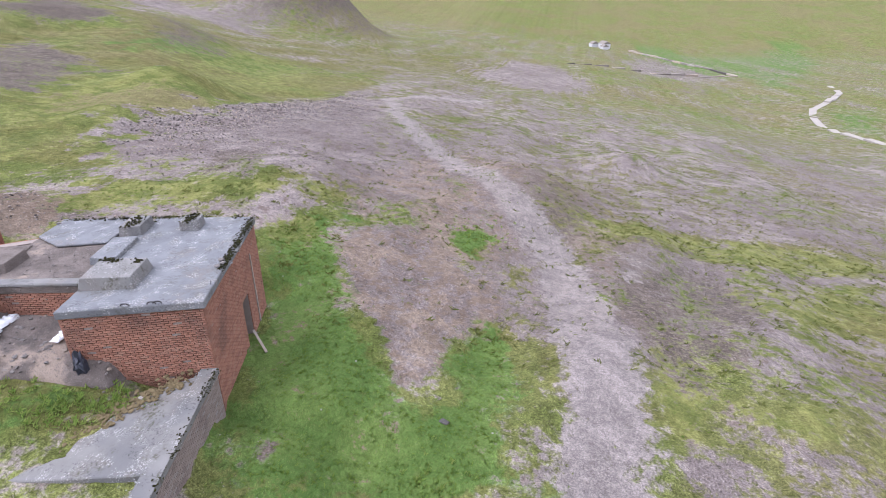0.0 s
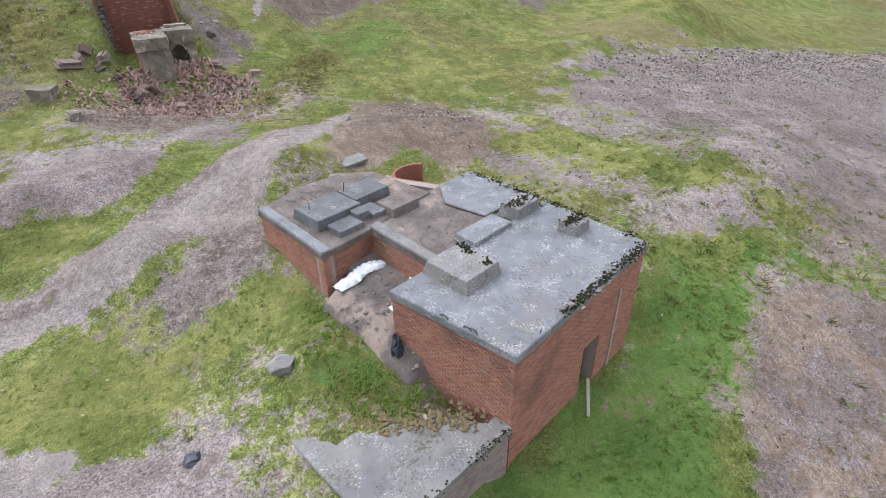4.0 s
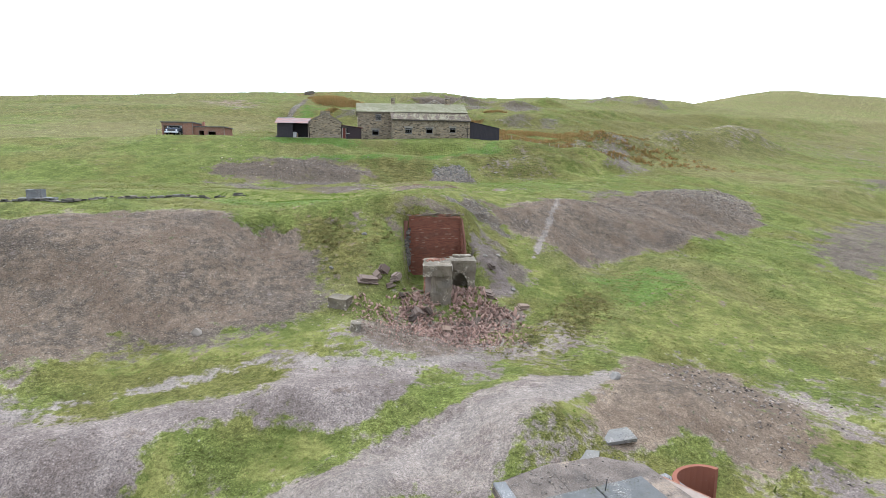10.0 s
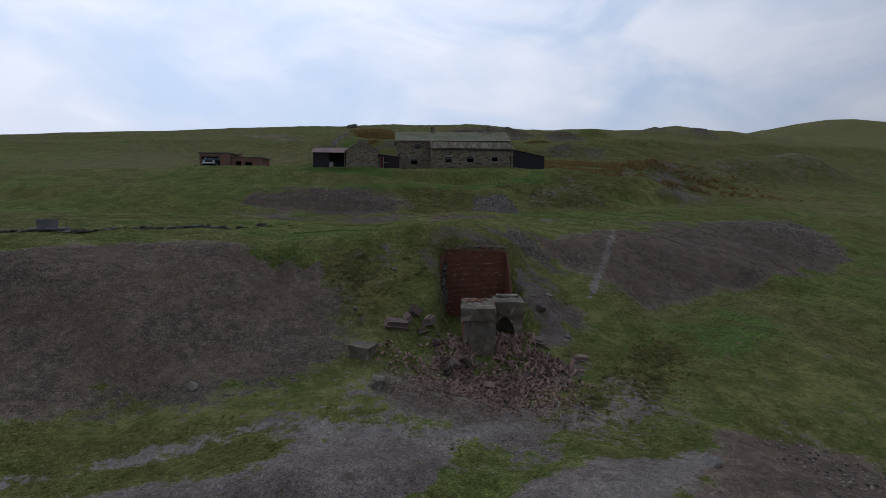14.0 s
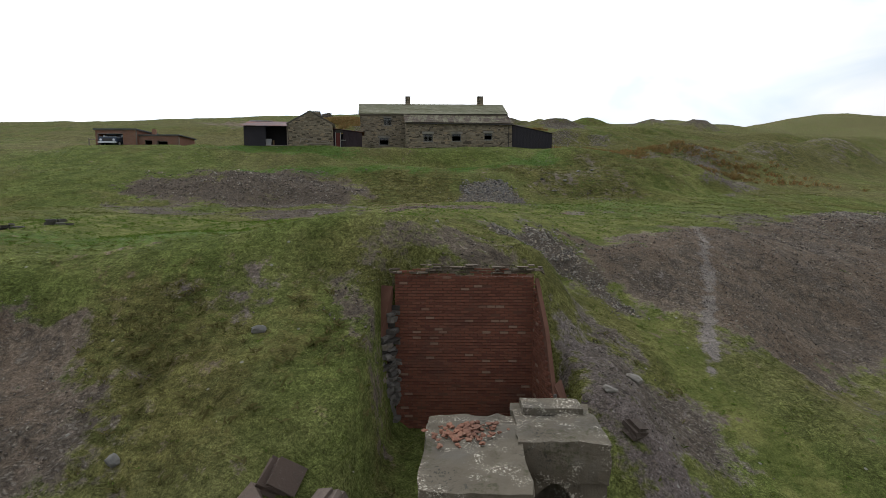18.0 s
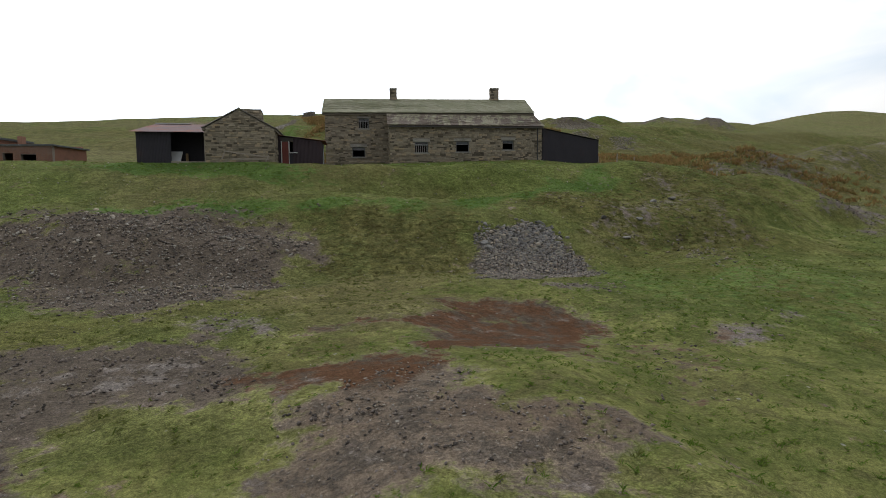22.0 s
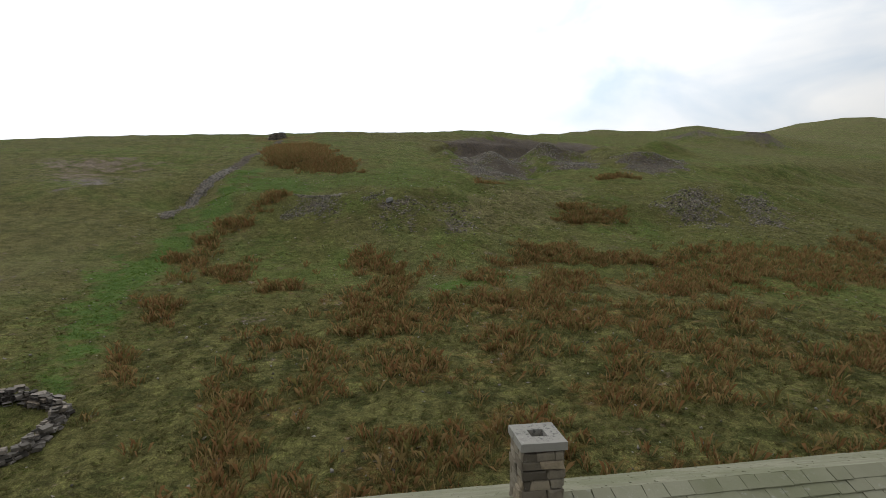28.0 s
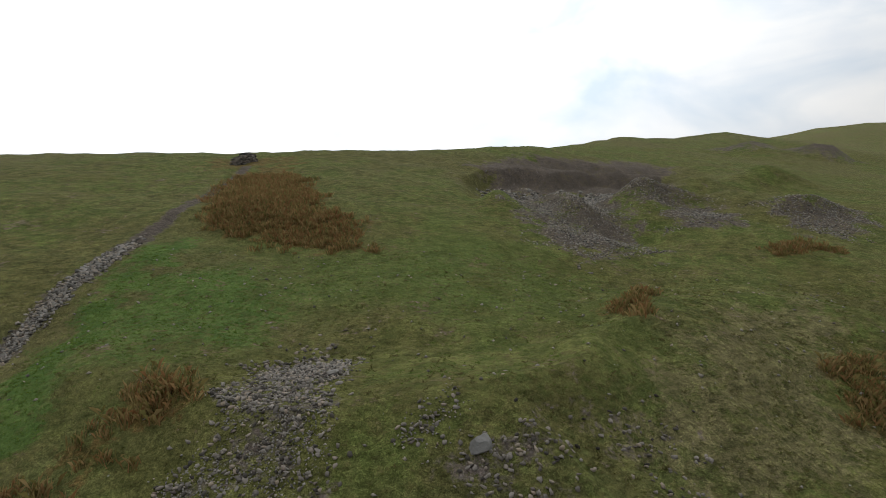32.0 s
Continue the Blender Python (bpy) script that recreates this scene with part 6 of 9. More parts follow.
tagged(part("moss", lumps([(1.9, 2.4, -6.82), (2.1, 3.6, -6.82)], 90, (0.015, 0.05), 0.09, 5), MOSS, block), kind="stuff")
tagged(part("moss", lumps([(4.95, 3.95, -6.84), (5.95, 3.95, -6.84)], 80, (0.015, 0.05), 0.14, 12), MOSS, block), kind="stuff")
tagged(part("lichen", lumps([(2.4, -0.1, -7.27), (4.4, -0.1, -7.27)], 110, (0.012, 0.04), 0.06, 6, 0.4), LICHEN, block, "crusts of white lichen"), kind="stuff")
tagged(part("lichen", lumps([(6.3, 1.0, -7.19), (6.5, 3.4, -7.19)], 110, (0.01, 0.03), 0.22, 7, 0.2), LICHEN, block), kind="stuff")
for k, (u, v) in enumerate(((2.0, 0.1), (2.25, 0.0), (2.5, 0.12), (6.4, 4.2), (6.6, 4.8), (6.55, 5.4), (6.2, 7.1))):
    part("loose_stone", shifted(rock_bm(0.12, 60 + k), Matrix.Translation((u, v, -7.14))), ROCK, block)

# curved stub of a brick flue behind the roof
flue = thing("flue_stub", (14.6, 23.6, -8.75), 25, "curved stub of a rusty brick flue half buried in spoil", "flue")
bm = bmesh.new()
for k in range(10):
    a0, a1 = math.pi * (0.05 + 0.09 * k), math.pi * (0.05 + 0.09 * (k + 1))
    vs = [bm.verts.new((r * math.cos(a), r * math.sin(a) * 0.7, z)) for z in (-0.8, 1.25) for r in (0.75, 0.9) for a in (a0, a1)]
    for f in ((0, 1, 5, 4), (2, 6, 7, 3), (4, 5, 7, 6), (0, 2, 3, 1), (0, 4, 6, 2), (1, 3, 7, 5)):
        bm.faces.new([vs[i] for i in f])
bmesh.ops.remove_doubles(bm, verts=bm.verts, dist=1e-4)
part("flue_wall", bm, BRICK_D, flue)
part("flue_coping", roughen(boxes(((-1.9, -0.1, 0.95), (-0.6, 0.7, 1.15))), 0.03), CONCRETE, flue, "broken concrete coping")

# apron and wing wall
apron = tagged(part("apron_slab", slab_bm([(6.62, 17.05), (8.05, 12.25), (11.9, 13.05), (11.0, 13.9), (9.4, 14.8), (8.2, 15.6), (7.35, 16.8)], -10.1, -9.62, 0.03, 11), CONCRETE_L), "lichened triangular concrete apron beside the blockhouse", "slab")
wing = thing("wing_wall", (11.95, 12.95, 0), 195.1, "low brick wing wall with a pale concrete coping", "wall")
wcore = part("wall", boxes(((0, -0.4, -12.2), (11, -0.06, -9.75))), MORTAR, wing)
laid("brick", moved(courses(11, -11.6, -9.76, deep=0.014, seed=77), pose(11, -0.03, 0, 0, 0, 180)), BRICK_SHAPES, wcore, BRICK_G, BRICK_GJ, lambda x, y, z: x < 3.6 and z > -11, 160)
part("coping", roughen(boxes(((-0.02, -0.46, -9.78), (11, 0.04, -9.58))), 0.03, 14), CONCRETE_L, wing, "white-lichened concrete coping")
tagged(part("lichen", lumps([(0.2, -0.42, -9.58), (5.4, -0.42, -9.58), (10.8, -0.42, -9.58)], 260, (0.006, 0.024), 0.06, 31, 0.3), LICHEN, wing, "white lichen crusts on the coping"), kind="stuff")
tagged(part("moss", lumps([(0.2, 0.0, -9.58), (4.4, 0.02, -9.58), (10.8, -0.05, -9.58)], 200, (0.012, 0.04), 0.07, 32, 0.4), MOSS, wing), kind="stuff")
tagged(part("lichen", lumps([(-0.05, 0.1, -7.2), (-0.3, 3.7, -7.2)], 130, (0.006, 0.022), 0.05, 33, 0.3), LICHEN, block), kind="stuff")
tagged(part("lichen", lumps([(1.0, 2.4, -6.82), (2.0, 3.4, -6.82)], 60, (0.008, 0.03), 0.3, 34, 0.1), LICHEN, block), kind="stuff")
tagged(part("grit", lumps([(2.0, 4.6, -7.33), (4.2, 6.6, -7.33), (0.8, 9.8, -7.29), (3.6, 9.9, -7.29)], 700, (0.01, 0.032), 0.75, 35, 0.5), ROCK, block, "loose grit on the roof"), kind="stuff")
# ---- brick end wall in the bank, the ruined concrete frame before it and its rubble ----
end = thing("end_wall", (5.45, 46.35, 0), 0, "tall dark-red brick end wall set in a grassy bank", "wall")


def ragged(u):
    return -2.1 + 0.1 * math.sin(3.1 * u) + 0.06 * math.sin(9.3 * u + 1) - 0.22 * max(0, 0.5 - u)


ecore = part("wall", boxes(((0.02, 0.03, -6.9), (3.55, 0.5, -2.3))), MORTAR_D, end)
laid("brick", courses(3.55, -6.6, -1.95, deep=0.003, top=ragged, seed=5, missing=0.02), BRICK_SHAPES, ecore, BRICK_D, BRICK_DJ, lambda x, y, z: z > -3.75, 300)
rm, rw = face(3.55, 0.0, 3.8, -1.5)
ret = part("return_wall", shifted(prism([(0, -6.9), (rw, -6.9), (rw, -4.9), (rw * 0.55, -3.4), (0, -2.3)], 0.03, 0.13), rm), MORTAR_D, end)
laid("brick", moved(courses(rw, -6.6, -2.2, deep=0.014, top=lambda u: -2.25 - 1.7 * u, seed=6), rm), BRICK_SHAPES, ret, BRICK_D, BRICK_DJ)
CAP_STONE = make_stone("dark_capping_stone", (0.085, 0.06, 0.043), (0.18, 0.14, 0.105), "island")
# rough stone courses over and beside the brickwork
for k, (x0, x1, z0, z1, y) in enumerate(((-0.15, 3.8, -2.2, -1.92, 0.12),)):
    laid("capping_stone", moved(courses(x1 - x0, z0, z1, high=(0.05, 0.1), wide=(0.1, 0.34), joint=0.02, deep=0.14, loose=1.0, seed=9, missing=0.25, top=lambda u: -1.93 - 0.14 * (u < 0.7) + 0.05 * math.sin(7 * u)), pose(x0, y, 0)), STONE_SHAPES, ecore, CAP_STONE, CAP_STONE, lambda x, y, z: True, 60)
# broken stone edges where the wall meets the bank
for k, (xa, ya, xb, yb, ztop, fall) in enumerate(((-0.5, -1.1, -0.02, 0.0, -2.5, 1.9), (3.84, -1.45, 4.5, -1.75, -4.6, 2.2))):
    fm_, fw_ = face(xa, ya, xb, yb)
    edge = part("broken_edge", shifted(roughen(prism([(0, -6.9), (fw_, -6.9), (fw_, ztop - fall * (fw_ if k else 0)), (0, ztop - fall * (0 if k else fw_))], 0.05, 0.5), 0.08, 2, k), fm_), MORTAR_D, end, "rough stone edge of the brickwork")
    laid("stone", moved(courses(fw_, -6.6, ztop, high=(0.06, 0.16), wide=(0.12, 0.4), joint=0.02, deep=0.1, loose=1.0, seed=70 + k, missing=0.1, top=(lambda u: ztop - fall * u) if k else (lambda u: ztop - fall * (fw_ - u))), fm_), STONE_SHAPES, edge, ROCK, ROCK, lambda x, y, z: True, 60)

frame_ruin = thing("ruined_frame", (0, 0, -0.14), 0, "ruined concrete and brick frame standing in brick rubble", "ruin")
part("pier", roughen(boxes(((6.98, 40.22, -8.4), (8.15, 41.6, -4.95))), 0.13, 9, 1, 0.42), FRAME_C, frame_ruin, "leaning concrete pier with streaked render")
part("pier_head", roughen(boxes(((6.5, 40.15, -4.98), (8.2, 42.95, -4.36))), 0.08, 8, 2, 0.35), FRAME_C, frame_ruin, "lichened concrete head block")
bw = part("brick_flank", roughen(boxes(((6.62, 40.6, -8.2), (7.5, 42.8, -4.97))), 0.03, 3, 3), MORTAR, frame_ruin)
fm, fw = face(6.62, 42.8, 6.62, 40.6)
laid("brick", moved(courses(fw, -7.8, -5.0, deep=0.05, loose=0.9, seed=31, missing=0.18), fm), BRICK_SHAPES, bw, BRICK, BRICK_J, lambda x, y, z: z > -6.6, 90)
part("lintel", roughen(boxes(((8.15, 41.7, -5.05), (9.7, 43.5, -4.33))), 0.08, 8, 4, 0.35), FRAME_C, frame_ruin, "cracked concrete lintel")
part("post", roughen(boxes(((9.2, 41.75, -8.2), (9.68, 42.5, -5.05))), 0.08, 8, 5, 0.4), FRAME_C, frame_ruin)
part("rear_wall", roughen(boxes(((8.0, 43.0, -8.2), (9.65, 43.45, -5.05))), 0.04, 3, 6), FRAME_C, frame_ruin, "dark inner wall")
part("haunch", roughen(prism([(8.1, -5.05), (8.75, -5.05), (8.4, -5.35), (8.2, -5.9), (8.1, -6.5)], 41.75, 42.3), 0.03, 2, 7), FRAME_C, frame_ruin)
part("haunch", roughen(prism([(9.25, -5.05), (8.75, -5.05), (9.05, -5.3), (9.22, -5.8)], 41.78, 42.3), 0.03, 2, 8), FRAME_C, frame_ruin)
part("cap_slab", roughen(boxes(((8.35, 42.9, -4.33), (9.5, 43.45, -4.2))), 0.03, 2, 9), FRAME_C, frame_ruin)
tagged(part("brick_crust", lumps([(6.9, 41.9, -4.34), (7.6, 42.4, -4.34)], 130, (0.03, 0.07), 0.2, 21, 0.5), BRICK_J, frame_ruin, "broken brick on the head block"), kind="stuff")


MASONRY = make_stone("broken_brickwork", (0.12, 0.085, 0.07), (0.21, 0.16, 0.135))
RUBBLE = make_brick("dirty_brick_rubble", (0.245, 0.155, 0.125), (0.125, 0.09, 0.077), "island")


def chunk(at, size, turn, seed, label, mat=None, category="masonry", tilt=0.0):
    """A fallen lump of brickwork or concrete with broken sides."""
    bm, rng = bmesh.new(), random.Random(seed)
    z, n = -0.12, max(3, int(size[2] / 0.075))
    for k in range(n):
        w, d = size[0] * rng.uniform(0.75, 1.0) * (1 - 0.35 * (k / n) ** 2), size[1] * rng.uniform(0.75, 1.0) * (1 - 0.35 * (k / n) ** 2)
        ox, oy, h = rng.uniform(-0.06, 0.06), rng.uniform(-0.06, 0.06), size[2] / n
        vs = box(bm, (ox - w / 2, oy - d / 2, z), (ox + w / 2, oy + d / 2, z + h + 0.004))
        for v in vs:
            v.co += Vector((rng.uniform(-0.05, 0.05), rng.uniform(-0.045, 0.045), rng.uniform(-0.01, 0.01)))
        z += h
    ob = tagged(part("fallen_masonry", bm, mat or MASONRY), label, category)
    ob.matrix_basis = pose(at[0], at[1], height(at[0], at[1]) + (at[2] if len(at) > 2 else 0), tilt, tilt * 0.6, turn)
    return ob


FALLEN = "fallen brickwork in the rubble"
for k, (x, y, lift, size, turn, tilt, label) in enumerate((
        (4.15, 41.3, 0.12, (0.75, 0.6, 0.3), 30, 62, "tilted slab of fallen brickwork on the grassy slope"),
        (3.3, 40.6, 0.05, (1.2, 0.8, 0.3), 15, 12, "broken slab of fallen brickwork lying in the grass"),
        (4.9, 41.0, 0.05, (0.8, 0.6, 0.4), 70, -20, "fallen lump of brickwork beside a tilted slab"),
        (6.2, 39.3, 0.05, (0.9, 0.55, 0.35), 50, 38, "fallen lump of brickwork at the foot of the frame"),
        (10.4, 41.8, 0.05, (1.0, 0.5, 0.35), -25, 20, "fallen lump of brickwork on rubble"),
        (12.6, 41.2, 0.03, (0.9, 0.5, 0.3), 20, 15, "fallen lump of brickwork on the bank"),
        (10.9, 44.1, 0.05, (0.6, 0.45, 0.25), 40, 25, "reddish fallen brick lump on grey scree"),
        (7.9, 38.4, 0.0, (0.7, 0.5, 0.3), 10, 22, "fallen lump of brickwork in rubble"),
        (3.75, 40.9, 0.1, (0.55, 0.45, 0.25), 140, -50, "upright shard of fallen brickwork on the grassy slope"),
        (4.6, 40.5, 0.0, (0.6, 0.5, 0.3), 200, 25, "fallen lump of brickwork in the rubble pile"),
        (6.8, 39.5, 0.1, (0.8, 0.5, 0.3), 110, 55, "leaning shard of brickwork at the foot of the frame"),
        (5.9, 38.9, 0.0, (0.6, 0.45, 0.3), 65, -25, "fallen lump of brickwork at the foot of the frame"),
        (5.3, 40.1, 0.0, (0.5, 0.4, 0.25), 20, 30, "fallen lump of brickwork at the foot of the frame"))):
    tagged(chunk((x, y, lift), size, turn, k + 1, label, tilt=tilt), group=FALLEN)
for k, (x, y, size, turn, label) in enumerate(((2.0, 38.3, (1.1, 0.75, 0.5), -18, "mossy concrete block sunk in the grass"), (3.2, 35.6, (0.8, 0.5, 0.3), 100, "grey block on the edge of the rubble"))):
    block_ = tagged(part("concrete_block", roughen(boxes(((-size[0] / 2, -size[1] / 2, -0.2), (size[0] / 2, size[1] / 2, size[2]))), 0.07, 3, k + 5, 0.35), FRAME_C), label, "block")
    block_.matrix_basis = pose(x, y, height(x, y), 6, 4, turn)
# ---- stone farmhouse with a lean-to outshut ----
house = thing("farmhouse", (1.15, 93.76, 0), 8.5, "two-storey rubble-stone farmhouse with a mossy stone-slate roof", "house")
WIN_OUT = [(1.94, 3.0, 6.16, 7.0), (5.2, 6.23, 6.24, 7.06), (8.92, 9.83, 6.42, 7.16)]
WIN_MAIN = [(-2.42, -1.585, 8.33, 9.16), (-2.97, -1.93, 6.02, 6.84)]
LINTELS = [(1.8, 3.14, 7.0, 7.26), (5.05, 6.38, 7.06, 7.3), (8.8, 9.95, 7.16, 7.4), (-2.55, -1.45, 9.16, 9.3), (-3.12, -1.78, 6.84, 7.08)]


def stone_wall(name, m, u0, u1, z0, z1, holes, near, seed, top=None, outline=None, thick=0.5, count=300, cut=()):
    """A coursed rubble wall: a mortar core with openings, and the stones of its outer face."""
    bm = holed(u0, u1, z0, z1, holes, 0.02, thick) if outline is None else prism(outline, 0.02, thick)
    wall = part(name, shifted(bm, m), MORTAR_H, house_now)
    items = courses(u1, z0, outline and max(p[1] for p in outline) or z1, list(holes) + list(cut), high=(0.07, 0.165), wide=(0.14, 0.46), joint=0.02, deep=0.022, loose=1.0, seed=seed, top=top, u0=u0)
    laid("stone", moved(items, m), STONE_SHAPES, wall, STONE, STONE_J, near, count)
    return wall


MORTAR_H = make_mortar("lime_mortar", (0.115, 0.099, 0.076), (0.195, 0.17, 0.134))
house_now = house
out_front = stone_wall("front_wall", Matrix(), 0, 12.1, 4.6, 8.22, WIN_OUT, lambda x, y, z: x < 4.6 and z > 5.2, 1, cut=LINTELS)
main_front = stone_wall("front_wall", pose(0, 2.93, 0), -5.1, 0.3, 4.5, 9.52, WIN_MAIN, lambda x, y, z: z > 5.0, 2, count=250, cut=LINTELS)
part("upper_wall", boxes(((0.3, 2.95, 8.4), (12.3, 3.45, 9.52))), MORTAR_H, house)
side = [(0, 4.6), (2.93, 4.6), (2.93, 9.42), (0, 8.2)]
m, w = face(0, 2.95, 0, 0)
stone_wall("side_wall", m, 0, 2.95, 4.6, 8.2, (), None, 3, top=lambda u: 9.4 - 0.41 * u, outline=[(0, 4.6), (2.95, 4.6), (2.95, 8.2), (0, 9.4)])
m, w = face(12.1, 0, 12.1, 2.95)
stone_wall("side_wall", m, 0, 2.95, 4.6, 8.2, (), None, 4, top=lambda u: 8.2 + 0.41 * u, outline=[(0, 4.6), (2.95, 4.6), (2.95, 9.4), (0, 8.2)])
gable = lambda u: 9.45 + 0.5 * (2.84 - abs(u - 2.84))
m, w = face(-5.1, 8.6, -5.1, 2.93)
stone_wall("gable_wall", m, 0, 5.67, 4.5, 9.5, (), None, 5, top=gable, outline=[(0, 4.5), (5.67, 4.5), (5.67, 9.45), (2.84, 10.92), (0, 9.45)])
m, w = face(12.3, 2.93, 12.3, 8.6)
stone_wall("gable_wall", m, 0, 5.67, 4.5, 9.5, (), None, 6, top=gable, outline=[(0, 4.5), (5.67, 4.5), (5.67, 9.45), (2.84, 10.92), (0, 9.45)])
part("rear_wall", boxes(((-5.1, 8.1, 4.5), (12.3, 8.6, 9.5))), MORTAR_H, house)
part("dark_room", boxes(((0.5, 2.2, 4.8), (11.8, 2.3, 8.6)), ((-4.6, 5.0, 4.8), (0.2, 5.1, 9.4))), VOID, house, "near-black sheets for the shade behind the windows")


def window(u, v, z0, z1, u1, bars, lintel, sash):
    """A recessed window: stone lintel and sill, timber frame, iron bars, dark panes."""
    w = part("window", boxes(((u, v + 0.2, z0), (u + 0.05, v + 0.26, z1)), ((u1 - 0.05, v + 0.2, z0), (u1, v + 0.26, z1)), ((u + 0.05, v + 0.2, z1 - 0.05), (u1 - 0.05, v + 0.26, z1)), ((u + 0.05, v + 0.2, z0), (u1 - 0.05, v + 0.26, z0 + 0.05))), FRAME_PAINT, house, "weathered timber window frame")
    part("sill", roughen(boxes(((u - 0.1, v - 0.06, z0 - 0.09), (u1 + 0.1, v + 0.25, z0))), 0.006, 1), LINTEL, w, "dressed stone sill")
    if lintel:
        part("lintel", roughen(boxes(((lintel[0], v - 0.035, lintel[2]), (lintel[1], v + 0.3, lintel[3] - 0.01))), 0.008, 2), LINTEL, w, "pale dressed-stone lintel")
    mid = z0 + (z1 - z0) * sash
    part("transom", boxes(((u + 0.05, v + 0.2, mid - 0.02), (u1 - 0.05, v + 0.25, mid + 0.02))), FRAME_PAINT, w)
    part("pane", boxes(((u + 0.05, v + 0.235, mid + 0.02), (u1 - 0.05, v + 0.24, z1 - 0.05))), GLASS_DARK, w)
    for k in range(bars):
        x = u + (u1 - u) * (k + 1) / (bars + 1)
        part("bar", boxes(((x - 0.013, v + 0.12, z0 + 0.02), (x + 0.013, v + 0.14, mid + 0.02))), BAR_PAINT, w, "grey painted iron bar")
    if bars:
        part("rail", boxes(((u + 0.02, v + 0.115, mid + 0.03), (u1 - 0.02, v + 0.15, mid + 0.055))), BAR_PAINT, w)


WOOD_DK = make_wood("dark_old_wood", (0.03, 0.026, 0.023), (0.075, 0.066, 0.058))
BAR_PAINT = make_plain("flaking_grey_paint", (0.2, 0.2, 0.2), (0.32, 0.32, 0.315), 0.7)
FRAME_PAINT = make_plain("grey_window_paint", (0.11, 0.11, 0.118), (0.19, 0.19, 0.196), 0.7)
window(1.94, 0, 6.16, 7.0, 3.0, 6, LINTELS[0], 0.7)
window(5.2, 0, 6.24, 7.06, 6.23, 0, LINTELS[1], 0.72)
window(8.92, 0, 6.42, 7.16, 9.83, 0, LINTELS[2], 0.72)
window(-2.42, 2.93, 8.33, 9.16, -1.585, 5, LINTELS[3], 0.7)
window(-2.97, 2.93, 6.02, 6.84, -1.93, 0, LINTELS[4], 0.72)

# roofs: x along the eaves, y up the slope
rise_a, run_a = 1.62, 3.02
pitch_a = math.degrees(math.atan2(rise_a, run_a))
TILT = Matrix.Rotation(radians(-0.7), 4, "Y")
ROOF_A = TILT @ pose(0, 2.74, 9.54, pitch_a)
len_a = math.hypot(rise_a, run_a)
roof_a = part("roof", shifted(boxes(((-5.22, 0, -0.16), (12.42, len_a, -0.02))), ROOF_A), MORTAR_H, house)
laid("slate", moved(slates(-5.25, 12.45, len_a, 3, (0.31, 0.18), (0.26, 0.55), 0.008, 0.048), ROOF_A), SLATE_SHAPES, roof_a, SLATE, SLATE_J, lambda x, y, z: x < 4.4, 300)
roof_b = part("roof", shifted(boxes(((-5.22, 0, -0.16), (12.42, len_a, -0.02))), TILT @ pose(0, 8.78, 9.54, pitch_a, 0, 180) @ Matrix.Translation((-7.2, 0, 0))), MORTAR_H, house)
laid("slate", moved(slates(-12.45, 5.25, len_a, 4, (0.31, 0.2), (0.26, 0.55), 0.01, 0.034), TILT @ pose(0, 8.78, 9.54, pitch_a, 0, 180)), SLATE_SHAPES, roof_b, SLATE, SLATE_J)
rise_c, run_c = 1.28, 3.05
pitch_c = math.degrees(math.atan2(rise_c, run_c))
ROOF_C = pose(0, -0.2, 8.2, pitch_c)
len_c = math.hypot(rise_c, run_c)
roof_c = part("outshut_roof", shifted(boxes(((-0.1, 0.02, -0.12), (12.25, len_c, -0.02))), ROOF_C), MORTAR_H, house)
laid("slate", moved(slates(-0.16, 12.32, len_c, 7, (0.36, 0.17), (0.26, 0.62), 0.016, 0.05), ROOF_C), SLATE_SHAPES, roof_c, SLATE_O, SLATE_OJ, lambda x, y, z: True, 300)
for k, (u, s, turn) in enumerate(((3.9, 0.45, 20), (7.4, 0.5, 35), (10.6, 1.1, -15), (7.9, 2.4, 50), (4.6, 2.7, 10), (9.3, 2.2, -30))):
    part("slipped_slate", shifted(roughen(boxes(((-0.22, -0.15, 0.09), (0.22, 0.15, 0.12))), 0.008, 1, k), ROOF_C @ pose(u, s, 0.0, -4, 0, turn)), SLATE, roof_c, "slipped slate")
x, rng = -5.25, random.Random(8)
while x < 12.4:
    l = rng.uniform(0.4, 0.7)
    ridge = [(-0.24, -0.07), (-0.2, -0.03), (0, 0.06), (0.2, -0.03), (0.24, -0.07), (0.2, -0.13), (-0.2, -0.13)]
    part("ridge_stone", shifted(prism(ridge, x, min(x + l - 0.015, 12.44), "x"), TILT @ pose(0, 5.76, 11.1 + rng.uniform(-0.015, 0.015))), SLATE, roof_a)
    x += l


